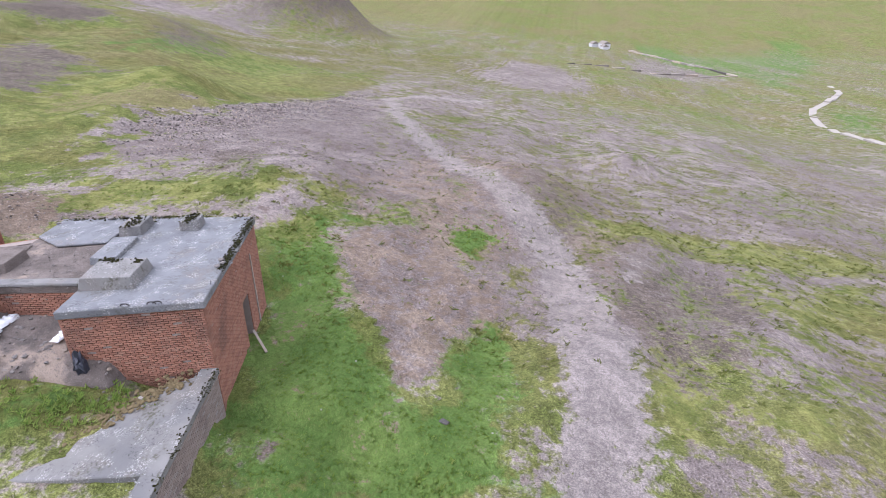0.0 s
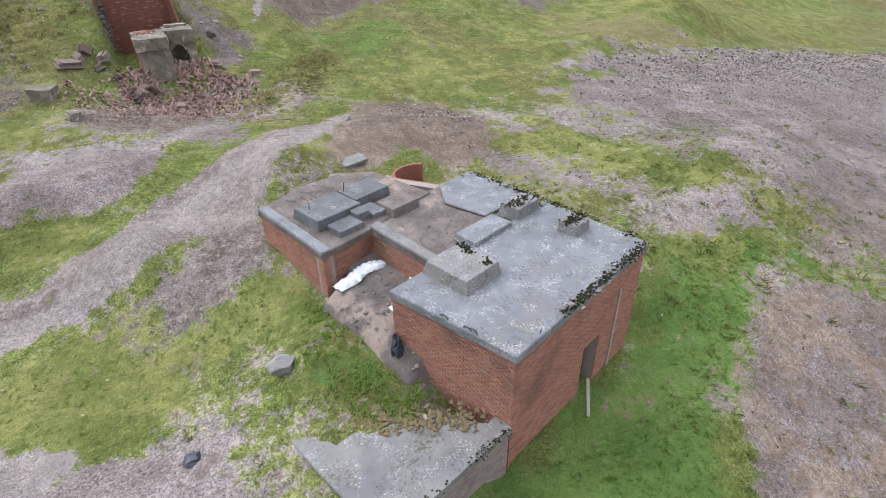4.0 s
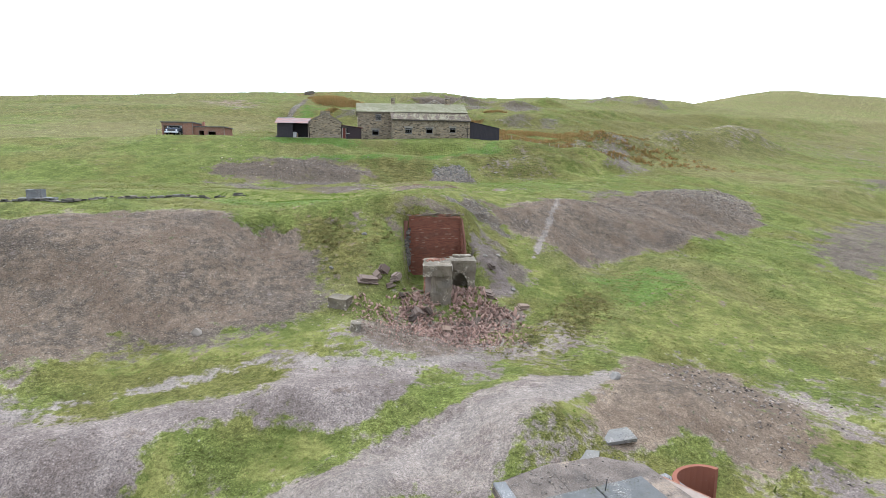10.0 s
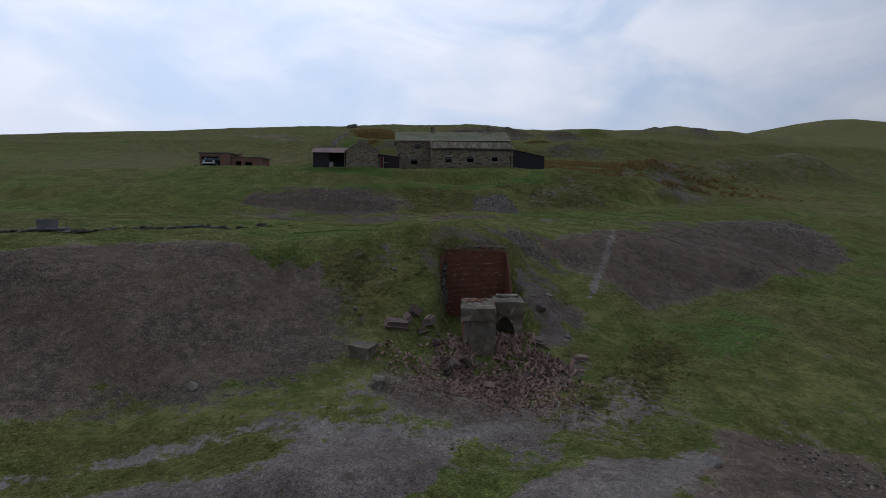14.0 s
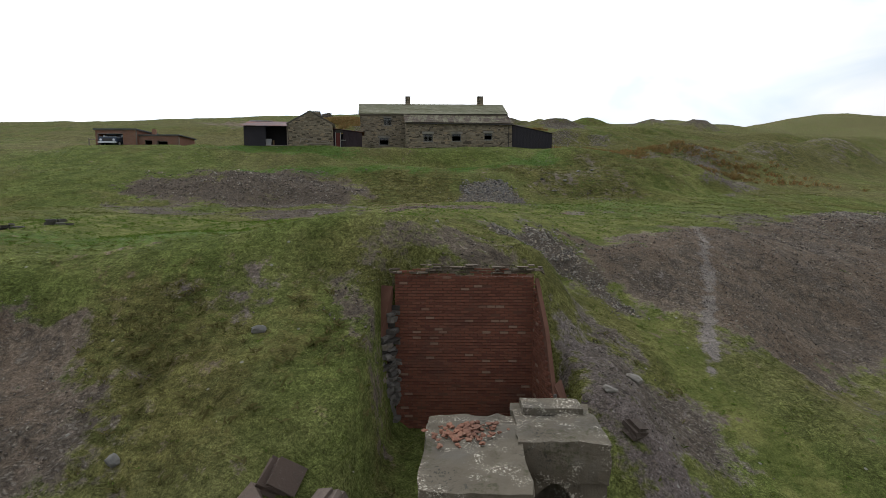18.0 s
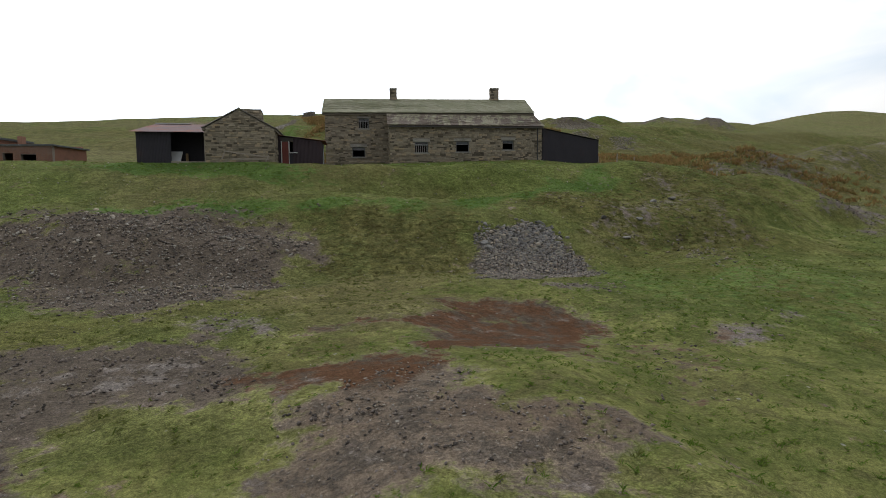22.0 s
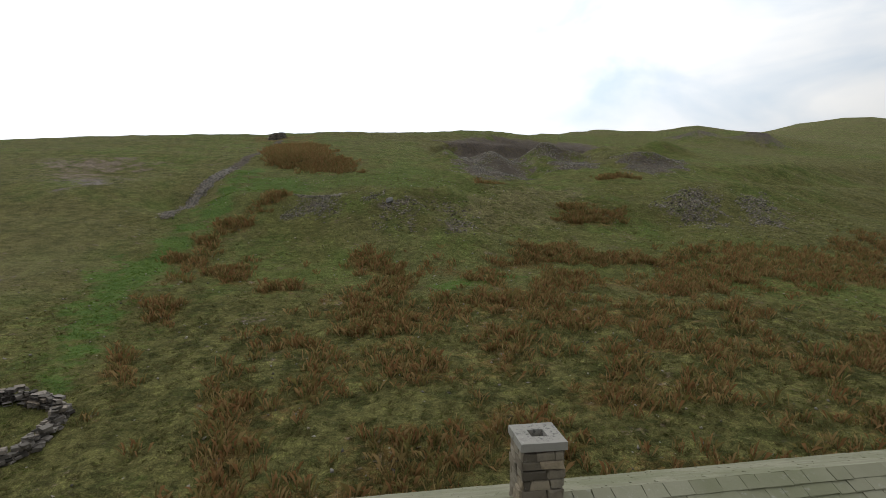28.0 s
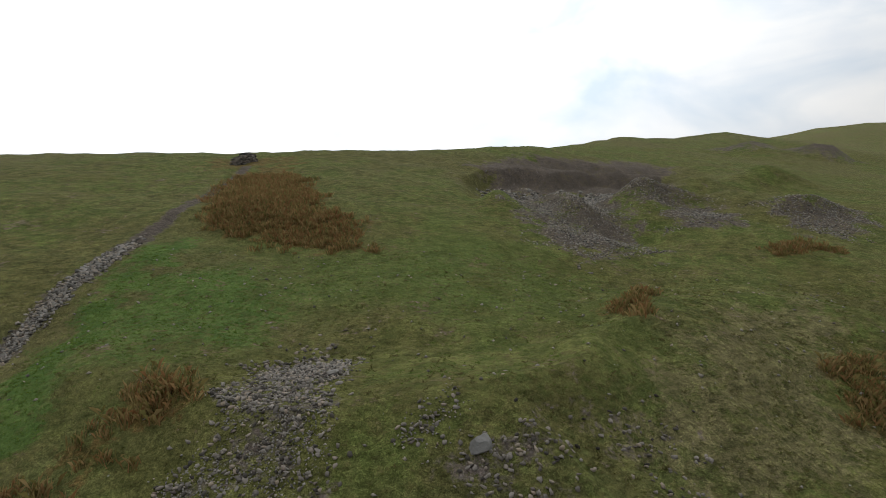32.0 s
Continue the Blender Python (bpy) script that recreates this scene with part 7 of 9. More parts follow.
def chimney(u0, u1, z1):
    c = part("chimney", boxes(((u0 + 0.02, 5.5, 10.6), (u1 - 0.02, 6.0, z1 - 0.1))), MORTAR_H, house, "square rubble-stone chimney stack")
    for (a, b), (p, q) in (((u0, 5.48), (u1, 5.48)), ((u1, 5.48), (u1, 6.02)), ((u1, 6.02), (u0, 6.02)), ((u0, 6.02), (u0, 5.48))):
        m, w = face(a, b, p, q)
        laid("chimney_stone", moved(courses(w, 10.65, z1 - 0.12, high=(0.1, 0.17), wide=(0.2, 0.45), joint=0.015, deep=0.03, loose=0.4, seed=int(z1 * 10)), m), STONE_SHAPES, c, STONE, STONE_J, lambda x, y, z: True, 60)
    bm = holed(u0 - 0.04, u1 + 0.04, 5.44, 6.06, [((u0 + u1) / 2 - 0.11, (u0 + u1) / 2 + 0.11, 5.65, 5.87)], z1 - 0.11, z1)
    for v in bm.verts:
        v.co = Vector((v.co.x, v.co.z, v.co.y))
    bmesh.ops.recalc_face_normals(bm, faces=bm.faces)
    part("cap", roughen(bm, 0.008, 1), LINTEL, c, "flat stone cap with a square flue hole")
    part("flashing", roughen(boxes(((u0 - 0.04, 5.38, 10.8), (u1 + 0.04, 5.5, 11.08))), 0.01, 1), LINTEL, c)


chimney(0.26, 0.8, 12.12)
chimney(9.14, 9.82, 12.3)
# gutter and pipe
bm = bmesh.new()
bmesh.ops.create_cone(bm, cap_ends=True, segments=8, radius1=0.045, radius2=0.045, depth=2.7, matrix=Matrix.Translation((11.75, -0.09, 6.85)))
part("drainpipe", bm, IRON, house, "black iron drainpipe")
part("gutter", boxes(((0.0, -0.27, 8.1), (12.1, -0.19, 8.16))), IRON, house, "dark iron gutter")

# ---- black sheet shed at the house's east end ----
def tin_wall(u0, u1, z0, z1a, z1b, m, parent, mat=None, pitch=0.09):
    """An upright wall of corrugated sheet whose top runs from z1a to z1b."""
    bm = bent_sheet(u0, u1, 0.0, 1.0, pitch)
    for v in bm.verts:
        t = (v.co.x - u0) / (u1 - u0)
        top = z1a + (z1b - z1a) * t
        y = v.co.z
        v.co = Vector((v.co.x, y, z0 + v.co.y * (top - z0)))
    bmesh.ops.recalc_face_normals(bm, faces=bm.faces)
    return part("sheet_wall", shifted(bm, m), mat or BLACK_TIN, parent)


HOUSE_M = pose(1.15, 93.76, 0, 0, 0, 8.5)
shed = thing("sheet_shed", (1.15, 93.76, 0), 8.5, "black corrugated-sheet lean-to shed against the farmhouse gable", "shed")
tin_wall(12.2, 16.9, 4.6, 8.1, 7.2, pose(0, 0.05, 0), shed)
m, w = face(16.9, 0.05, 16.9, 4.5)
tin_wall(0, w, 4.6, 7.2, 7.2, m, shed)
m, w = face(16.9, 4.5, 12.2, 4.5)
tin_wall(0, w, 4.6, 7.2, 8.1, m, shed)
FALL = Matrix.Rotation(radians(90), 4, "Z") @ Matrix.Scale(-1, 4, (0, 1, 0))
part("roof_sheet", shifted(bent_sheet(0, 4.7, 0, 4.95), pose(12.1, -0.05, 8.17, 0, 10.8, 0) @ FALL), BLACK_TIN, shed)

# ---- stone barn with a slated roof, west of the house ----
barn = thing("stone_barn", (-7.75, 86.8, 0), 11.0, "low rubble-stone barn with a slipped stone-slate roof", "barn")
house_now = barn
barn.matrix_basis = barn.matrix_basis @ Matrix.Diagonal((0.93, 1, 1, 1))
bt = lambda u: 7.2 + 0.52 * (2.3 - abs(u - 2.3))
barn_front = stone_wall("gable_wall", pose(-2.3, 0, 0), 0, 4.6, 4.5, 7.2, (), lambda x, y, z: z > 5.0, 11, top=bt, outline=[(0, 4.5), (4.6, 4.5), (4.6, 7.2), (2.3, 8.4), (0, 7.2)], count=200)
m, w = face(2.3, 0, 2.3, 13)
stone_wall("long_wall", m, 0, 13, 4.5, 7.2, (), lambda x, y, z: y > 9, 12, count=120)
m, w = face(-2.3, 13, -2.3, 0)
stone_wall("long_wall", m, 0, 13, 4.5, 7.2, (), None, 13)
m, w = face(2.3, 13, -2.3, 13)
stone_wall("gable_wall", m, 0, 4.6, 4.5, 7.2, (), None, 14, top=bt, outline=[(0, 4.5), (4.6, 4.5), (4.6, 7.2), (2.3, 8.4), (0, 7.2)])
bl, bp = math.hypot(2.5, 1.3), math.degrees(math.atan2(1.3, 2.5))
for turn, sgn, seed in ((90, 1, 15), (-90, -1, 16)):
    rm = pose(2.5 * sgn, 0 if sgn > 0 else 13.3, 7.14, 0, 0, turn) @ pose(0, 0, 0, bp)
    deck = part("roof", shifted(boxes(((0.05, 0, -0.12), (13.25, bl, -0.02))), rm), MORTAR_H, barn)
    near = (lambda x, y, z: y > 8) if sgn > 0 else None
    laid("slate", moved(slates(-0.05, 13.35, bl, seed, (0.32, 0.22), (0.3, 0.6), 0.015), rm), SLATE_SHAPES, deck, SLATE_B, SLATE_BJ, near, 200)
x, rng = 0.0, random.Random(5)
while x < 13.2:
    l = rng.uniform(0.4, 0.8)
    part("ridge_stone", shifted(prism([(-0.2, -0.1), (0, 0.06), (0.2, -0.1), (0.16, -0.13), (-0.16, -0.13)], x, min(x + l - 0.02, 13.3)), pose(0, 0, 8.48)), SLATE, deck)
    x += l
stack = part("chimney", boxes(((-0.65, 4.3, 7.6), (0.75, 5.1, 9.1))), MORTAR_H, barn, "broad broken stone stack")
for (a, b), (p, q) in (((-0.67, 4.28), (0.77, 4.28)), ((0.77, 4.28), (0.77, 5.12)), ((-0.67, 5.12), (-0.67, 4.28)), ((0.77, 5.12), (-0.67, 5.12))):
    m, w = face(a, b, p, q)
    laid("chimney_stone", moved(courses(w, 7.6, 9.2, high=(0.08, 0.16), wide=(0.18, 0.5), joint=0.02, deep=0.04, loose=0.6, seed=41, top=lambda u: 9.05 + 0.1 * math.sin(5 * u)), m), STONE_SHAPES, stack, STONE, STONE_J)
# fallen timber along the gable foot
timber = thing("fallen_timber", (-7.6, 86.8, 0), 11.0, "grey fallen rafters leaning on the barn gable", "timber")
for (a, b) in (((-1.2, -0.45, 5.2), (-1.0, -0.3, 5.75)), ((-1.1, -0.35, 5.72), (1.6, -0.45, 5.35)), ((-0.6, -0.5, 5.2), (1.7, -0.6, 5.2)), ((1.5, -0.5, 5.05), (1.7, -0.4, 5.45))):
    va, vb = Vector(a), Vector(b)
    part("rafter", shifted(boxes(((-0.035, -0.035, 0), (0.035, 0.035, (vb - va).length))), Matrix.Translation(va) @ (vb - va).to_track_quat("Z", "Y").to_matrix().to_4x4()), WOOD_GREY, timber)

# ---- open sheet lean-to on the barn's west side ----
lean = thing("open_shed", (-7.6, 86.8, 0), 11.0, "open-fronted black sheet shed with a rusty red roof", "shed")
tin_wall(-6.7, -4.6, 4.6, 7.0, 7.0, pose(0, 0.9, 0), lean)
m, w = face(-6.7, 5.4, -6.7, 0.9)
tin_wall(0, w, 4.6, 7.95, 6.95, m, lean)
tin_wall(-6.7, -2.4, 4.6, 7.95, 7.95, pose(0, 5.4, 0), lean)
part("inner_wall", boxes(((-6.6, 3.0, 4.6), (-2.45, 3.05, 7.2))), BLACK_TIN, lean, "dark rusty inner partition")
part("post", boxes(((-2.55, 0.85, 4.6), (-2.45, 0.97, 7.05))), WOOD_GREY, lean)
for k, (a, b) in enumerate(((-7.0, -4.8), (-4.85, -2.2))):
    bm = bent_sheet(a, b, 0, 5.0, 0.15, 0.03)
    part("roof_sheet", shifted(bm, pose(0, 0.6, 6.98 + 0.01 * k, 12.6)), RUST_TIN, lean, "rust-red corrugated roof sheet")
part("ridge_board", boxes(((-6.9, 5.3, 8.08), (-4.5, 5.6, 8.14))), PAINT_GREY, lean, "pale ridge sheet")
part("plank", boxes(((-4.6, 0.8, 5.02), (-2.4, 0.95, 5.12))), WOOD_GREY, lean)
part("post", boxes(((-4.15, 2.4, 5.0), (-4.0, 2.5, 5.75))), make_wood("raw_yellow_wood", (0.2, 0.13, 0.06), (0.32, 0.22, 0.12)), lean, "yellowish cut timber inside")
board = tagged(part("white_board", shifted(roughen(boxes(((-0.85, -0.03, 0), (0.85, 0.03, 1.05))), 0.01, 1), Matrix()), PAINT_GREY), "pale board leaning against the open shed", "board")
board.matrix_basis = pose(-12.75, 87.0, 4.98, -38, 0, 8)

# ---- sheet lean-to between barn and house ----
tin = thing("tin_shed", (-8.04, 86.72, 0), 11.0, "black sheet shed with rust-patched corrugated roof and faded red door", "shed")
tin_wall(2.35, 2.7, 4.6, 6.95, 6.9, pose(0, 1.75, 0), tin, MAROON_TIN)
tin_wall(3.45, 5.4, 4.6, 6.85, 6.6, pose(0, 1.75, 0), tin, MAROON_TIN)
part("door", boxes(((2.72, 1.73, 4.9), (3.16, 1.78, 6.55))), WOOD_RED, tin, "faded red plank door")
part("door_post", boxes(((2.66, 1.7, 4.9), (2.72, 1.81, 6.6)), ((3.16, 1.7, 4.9), (3.2, 1.81, 6.6))), PAINT_GREY, tin)
part("lower_sheet", boxes(((3.2, 1.74, 4.7), (3.45, 1.77, 5.8))), BLACK_TIN, tin)
part("head_board", boxes(((2.7, 1.73, 6.56), (3.45, 1.78, 6.85))), WOOD_DK, tin)
part("window_frame", boxes(((3.2, 1.72, 5.78), (3.75, 1.65, 5.83)), ((3.2, 1.72, 5.83), (3.23, 1.65, 6.55))), PAINT_GREY, tin)
m, w = face(5.4, 1.75, 5.4, 3.2)
tin_wall(0, w, 4.6, 6.6, 6.6, m, tin, MAROON_TIN)
m, w = face(5.4, 3.75, 5.4, 5.0)
tin_wall(0, w, 4.6, 6.6, 6.6, m, tin, MAROON_TIN)
part("doorway", boxes(((5.15, 3.2, 4.8), (5.19, 3.75, 6.5))), VOID, tin, "near-black sheet for the shade in the open doorway")
part("door_jamb", boxes(((5.35, 3.66, 4.9), (5.43, 3.74, 6.6))), PAINT_GREY, tin)
m, w = face(5.4, 5.0, 2.35, 5.0)
tin_wall(0, w, 4.6, 6.6, 6.95, m, tin)
for k, (a, b, mat) in enumerate(((0.0, 1.7, RUST_TIN), (1.65, 3.4, RUST_TIN))):
    bm = bent_sheet(0, b - a, 0, 3.5, 0.15, 0.03)
    rot = pose(2.2, 1.6 + a, 7.02 + 0.008 * k, 0, 0, 0) @ Matrix.Rotation(radians(6.2), 4, "Y") @ FALL
    part("roof_sheet", shifted(bm, rot), mat, tin, "rust-patched corrugated roof sheet")
# ---- brick garage with a parked off-road car, west of the farm ----
garage = thing("brick_garage", (-32.0, 90.2, 0), 3, "flat-roofed brick garage and store with open bays", "building")
GW = [(0.25, 2.9, 5.2, 6.75)]
g1 = part("wall", holed(0, 4.3, 4.6, 7.15, GW, 0, 0.25), MORTAR, garage)
laid("brick", courses(4.3, 4.7, 7.15, GW, deep=0.012, seed=51), BRICK_SHAPES, g1, BRICK, BRICK_J)
g2 = part("wall", holed(4.3, 8.6, 4.6, 6.6, [(5.0, 5.75, 4.9, 6.1), (6.3, 7.4, 5.2, 6.0)], 0.5, 0.75), MORTAR, garage)
laid("brick", moved(courses(8.6, 4.7, 6.6, [(5.0, 5.75, 4.9, 6.1), (6.3, 7.4, 5.2, 6.0)], deep=0.012, seed=52, u0=4.3), pose(0, 0.5, 0)), BRICK_SHAPES, g2, BRICK, BRICK_J)
part("wall", boxes(((0, 0.25, 4.6), (0.25, 4.5, 7.15))), BRICK, garage)
part("wall", boxes(((4.05, 0.25, 4.6), (4.3, 4.5, 7.15))), BRICK, garage)
part("wall", boxes(((8.35, 0.75, 4.6), (8.6, 4.5, 6.6))), BRICK, garage)
part("wall", boxes(((0.25, 4.3, 4.6), (8.35, 4.5, 6.9))), BRICK, garage)
part("roof", roughen(boxes(((-0.15, -0.15, 7.15), (4.45, 4.6, 7.3))), 0.02, 3), CONCRETE_D, garage, "dark felted flat roof")
part("roof", shifted(roughen(boxes(((4.3, 0.35, 6.6), (8.8, 4.6, 6.72))), 0.02, 3), Matrix()), CONCRETE_D, garage)
part("chimney", boxes(((4.9, 2.2, 6.7), (5.25, 2.6, 7.5))), BRICK, garage)
part("dark_bay", boxes(((0.3, 4.0, 4.7), (8.3, 4.05, 6.5))), VOID, garage, "near-black sheet for the shade at the back of the bays")
part("rail", boxes(((-0.9, 0.2, 5.0), (-0.82, 0.28, 6.3)), ((-0.9, 0.2, 6.1), (0, 0.28, 6.18))), WOOD_GREY, garage)

PAINT_WHITE = make_plain("white_car_paint", (0.5, 0.52, 0.55), (0.6, 0.62, 0.64), 0.35, 4, 0.5)
PAINT_BLUE = make_plain("dark_blue_car_paint", (0.03, 0.045, 0.08), (0.045, 0.06, 0.1), 0.35, 4, 0.5)
RUBBER = make_plain("black_rubber", (0.01, 0.01, 0.01), (0.025, 0.025, 0.025), 0.85)
LAMP = make_plain("lamp_glass", (0.55, 0.56, 0.58), (0.7, 0.7, 0.72), 0.15, 3, 0.5)
car = thing("off_road_car", (-30.45, 90.6, 5.28), 4, "dark-blue off-road car with roof lamps parked in the brick garage", "car")
part("body", roughen(prism([(-0.9, 0.45), (-0.92, 0.95), (-0.82, 1.08), (0.82, 1.08), (0.92, 0.95), (0.9, 0.45)], -0.9, 3.2), 0.006, 1), PAINT_BLUE, car)
part("cabin", prism([(-0.8, 1.08), (-0.68, 1.78), (0.68, 1.78), (0.8, 1.08)], 0.25, 3.1), PAINT_BLUE, car)
part("windscreen", shifted(boxes(((-0.66, -0.02, 0), (0.66, 0.0, 0.6))), pose(0, 0.24, 1.12, -6)), GLASS_DARK, car)
part("grille", boxes(((-0.45, -0.94, 0.62), (0.45, -0.9, 0.92))), IRON, car)
part("bumper", roughen(boxes(((-0.92, -1.08, 0.42), (0.92, -0.9, 0.6))), 0.005, 1), PAINT_WHITE, car, "pale steel bumper")
part("bonnet_stripe", boxes(((-0.86, -0.88, 1.085), (0.86, 0.2, 1.1))), PAINT_WHITE, car, "pale bonnet")
part("number_plate", boxes(((-0.26, -1.1, 0.46), (0.26, -1.085, 0.57))), PAINT_WHITE, car)
for x in (-0.68, 0.68):
    bm = bmesh.new()
    bmesh.ops.create_cone(bm, cap_ends=True, segments=14, radius1=0.12, radius2=0.12, depth=0.06, matrix=Matrix.Translation((x, -0.93, 0.78)) @ Matrix.Rotation(radians(90), 4, "X"))
    part("headlight", bm, LAMP, car)
part("roof_rack", boxes(((-0.65, 0.3, 1.82), (0.65, 0.36, 1.88)), ((-0.65, 2.6, 1.82), (0.65, 2.66, 1.88)), ((-0.67, 0.3, 1.78), (-0.62, 2.66, 1.86)), ((0.62, 0.3, 1.78), (0.67, 2.66, 1.86))), IRON, car)
for x in (-0.5, -0.17, 0.17, 0.5):
    bm = bmesh.new()
    bmesh.ops.create_cone(bm, cap_ends=True, segments=12, radius1=0.12, radius2=0.1, depth=0.1, matrix=Matrix.Translation((x, 0.26, 1.96)) @ Matrix.Rotation(radians(90), 4, "X"))
    part("roof_lamp", bm, LAMP, car)
for x, y in ((-0.78, -0.25), (0.78, -0.25), (-0.78, 2.3), (0.78, 2.3)):
    bm = bmesh.new()
    bmesh.ops.create_cone(bm, cap_ends=True, segments=18, radius1=0.39, radius2=0.39, depth=0.26, matrix=Matrix.Translation((x, y, 0.39)) @ Matrix.Rotation(radians(90), 4, "Y"))
    w = part("wheel", bm, RUBBER, car)
    bm = bmesh.new()
    bmesh.ops.create_cone(bm, cap_ends=True, segments=14, radius1=0.22, radius2=0.2, depth=0.28, matrix=Matrix.Translation((x, y, 0.39)) @ Matrix.Rotation(radians(90), 4, "Y"))
    part("rim", bm, PAINT_GREY, w)
for x in (-0.95, 0.95):
    part("mirror", boxes(((x - 0.08, 0.2, 1.15), (x + 0.08, 0.28, 1.38))), PAINT_WHITE, car)
# ---- loose stone, tussocks and rushes ----
CELL = np.gradient(GX)[None, :] * np.gradient(GY)[:, None]


def strewn(weight, count, seed, inside=None):
    """Random ground points, thicker where weight is high."""
    rng = np.random.RandomState(seed)
    w = np.maximum(weight, 0) * CELL
    if inside is not None:
        w = w * inside
    k = rng.choice(w.size, count, p=(w / w.sum()).ravel())
    dx, dy = np.broadcast_to(np.gradient(GX)[None, :], XX.shape).ravel()[k], np.broadcast_to(np.gradient(GY)[:, None], XX.shape).ravel()[k]
    x, y = XX.ravel()[k] + rng.uniform(-0.5, 0.5, count) * dx, YY.ravel()[k] + rng.uniform(-0.5, 0.5, count) * dy
    return x, y, land(x, y)


def instances(name, x, y, z, shapes, faces, scale, seed, mat, lean=0.3, flat=(0.5, 0.9), smooth=False):
    """One mesh of many small copies of the shapes, each turned and sized at random."""
    rng = np.random.RandomState(seed)
    n, k = len(x), len(shapes[0])
    pick, a = rng.randint(0, len(shapes), n), rng.uniform(0, 6.283, n)
    base = np.array(shapes)[pick]
    base = base * (scale * np.stack([rng.uniform(0.7, 1.3, n), rng.uniform(0.7, 1.3, n), rng.uniform(*flat, n)]).T.reshape(n, 3) if np.ndim(scale) == 0 else scale[:, None] * np.stack([rng.uniform(0.7, 1.3, n), rng.uniform(0.7, 1.3, n), rng.uniform(*flat, n)], 1))[:, None, :]
    tx, ty = rng.normal(0, lean, n), rng.normal(0, lean, n)
    base[:, :, 2] += base[:, :, 0] * tx[:, None] + base[:, :, 1] * ty[:, None]
    c, s = np.cos(a)[:, None], np.sin(a)[:, None]
    v = np.stack([base[:, :, 0] * c - base[:, :, 1] * s + x[:, None], base[:, :, 0] * s + base[:, :, 1] * c + y[:, None], base[:, :, 2] + z[:, None]], 2).reshape(-1, 3)
    f = (np.array(faces)[None] + k * np.arange(n)[:, None, None]).reshape(-1, len(faces[0]))
    me = bpy.data.meshes.new(name)
    me.vertices.add(len(v))
    me.vertices.foreach_set("co", v.astype(np.float32).ravel())
    me.loops.add(f.size)
    me.loops.foreach_set("vertex_index", f.astype(np.int32).ravel())
    me.polygons.add(len(f))
    me.polygons.foreach_set("loop_start", np.arange(0, f.size, f.shape[1], dtype=np.int32))
    me.update(calc_edges=True)
    me.materials.append(mat)
    return tagged(new(name, me), kind="stuff")


def pebble_shapes(count, seed, coarse=False):
    bm = bmesh.new()
    if coarse:
        bmesh.ops.create_uvsphere(bm, u_segments=4, v_segments=2, radius=1.1)
        bmesh.ops.triangulate(bm, faces=bm.faces[:])
        bm.verts.index_update()
    else:
        bmesh.ops.create_icosphere(bm, subdivisions=1, radius=1.0)
    co, fs = np.array([v.co[:] for v in bm.verts]), [[v.index for v in f.verts] for f in bm.faces]
    bm.free()
    out = []
    rng = np.random.RandomState(seed)
    for _ in range(count):
        v = co.copy()
        for _ in range(5):
            nrm = rng.normal(size=3)
            nrm /= np.linalg.norm(nrm)
            over = np.maximum(v @ nrm - rng.uniform(0.4, 0.8), 0)
            v -= over[:, None] * nrm
        out.append(v * rng.uniform(0.75, 1.2, 3) + rng.uniform(-0.06, 0.06, v.shape))
    return out, fs


PEBBLES, GRITS = pebble_shapes(10, 3), pebble_shapes(10, 4, True)
ROCK_L = make_stone("pale_loose_rock", (0.16, 0.14, 0.117), (0.33, 0.298, 0.252), "island")
ROCK_DK = make_stone("dark_scree_rock", (0.1, 0.086, 0.071), (0.28, 0.245, 0.21), "island")
ROCK_L2 = make_stone("grey_heap_rock", (0.1, 0.093, 0.09), (0.26, 0.245, 0.235), "island")
ROCK_PL = make_stone("plain_rock", (0.085, 0.07, 0.062), (0.3, 0.26, 0.235), "island")
ROCK_F = make_stone("fell_rock", (0.12, 0.108, 0.093), (0.31, 0.285, 0.25), "island")
ROCK_BR = make_stone("brown_spoil_rock", (0.075, 0.06, 0.052), (0.19, 0.157, 0.138), "island")
NEAR = rise(-34, -26, XX) * rise(56, 46, XX) * rise(-6, -2, YY) * rise(172, 166, YY)
rng = np.random.RandomState(11)


def stones(name, weight, count, size, mat, seed, label, inside=NEAR, shapes=PEBBLES):
    x, y, z = strewn(weight, count, seed, inside)
    s = size[0] + (size[1] - size[0]) * np.random.RandomState(seed).power(0.22, count)
    tagged(instances(name, x, y, z + 0.1 * s, shapes[0], shapes[1], s, seed, mat), label, "stones")


RUINY = most(patch(7.7, 37.6, 4.2, 2.6), patch(6.4, 39.6, 1.4, 1.2), patch(9.6, 40.6, 2, 1.2))
stones("scree", ZONE["scree"] ** 2 + 0.08 * ZONE["bare"] ** 2 * ZONE["brown"], 40000, (0.015, 0.16), ROCK_DK, 1, "dark angular scree on the spoil banks")
stones("spoil_stones", ZONE["bare"] ** 2 * (1 + rise(36, 32, YY)), 80000, (0.012, 0.1), ROCK_BR, 2, "small brownish stones on bare spoil", NEAR, GRITS)
stones("pale_stones", ZONE["bare"] ** 2 + 0.9 * WEST_BANK + 0.35 * UPPER_BANK + 0.06, 14000, (0.015, 0.13), ROCK_L, 3, "pale loose stones on spoil and turf", NEAR, GRITS)
stones("heap_stones", most(UPPER_HEAP, GREY_HEAP) ** 2, 7000, (0.025, 0.14), ROCK_L2, 4, "heap of grey quarried stone on the bank")
stones("heap_slabs", most(0.5 * UPPER_HEAP * rise(74.5, 79, YY), GREY_HEAP) ** 2, 650, (0.05, 0.22), ROCK_L, 9, "larger pale slabs of quarried stone on the heaps")
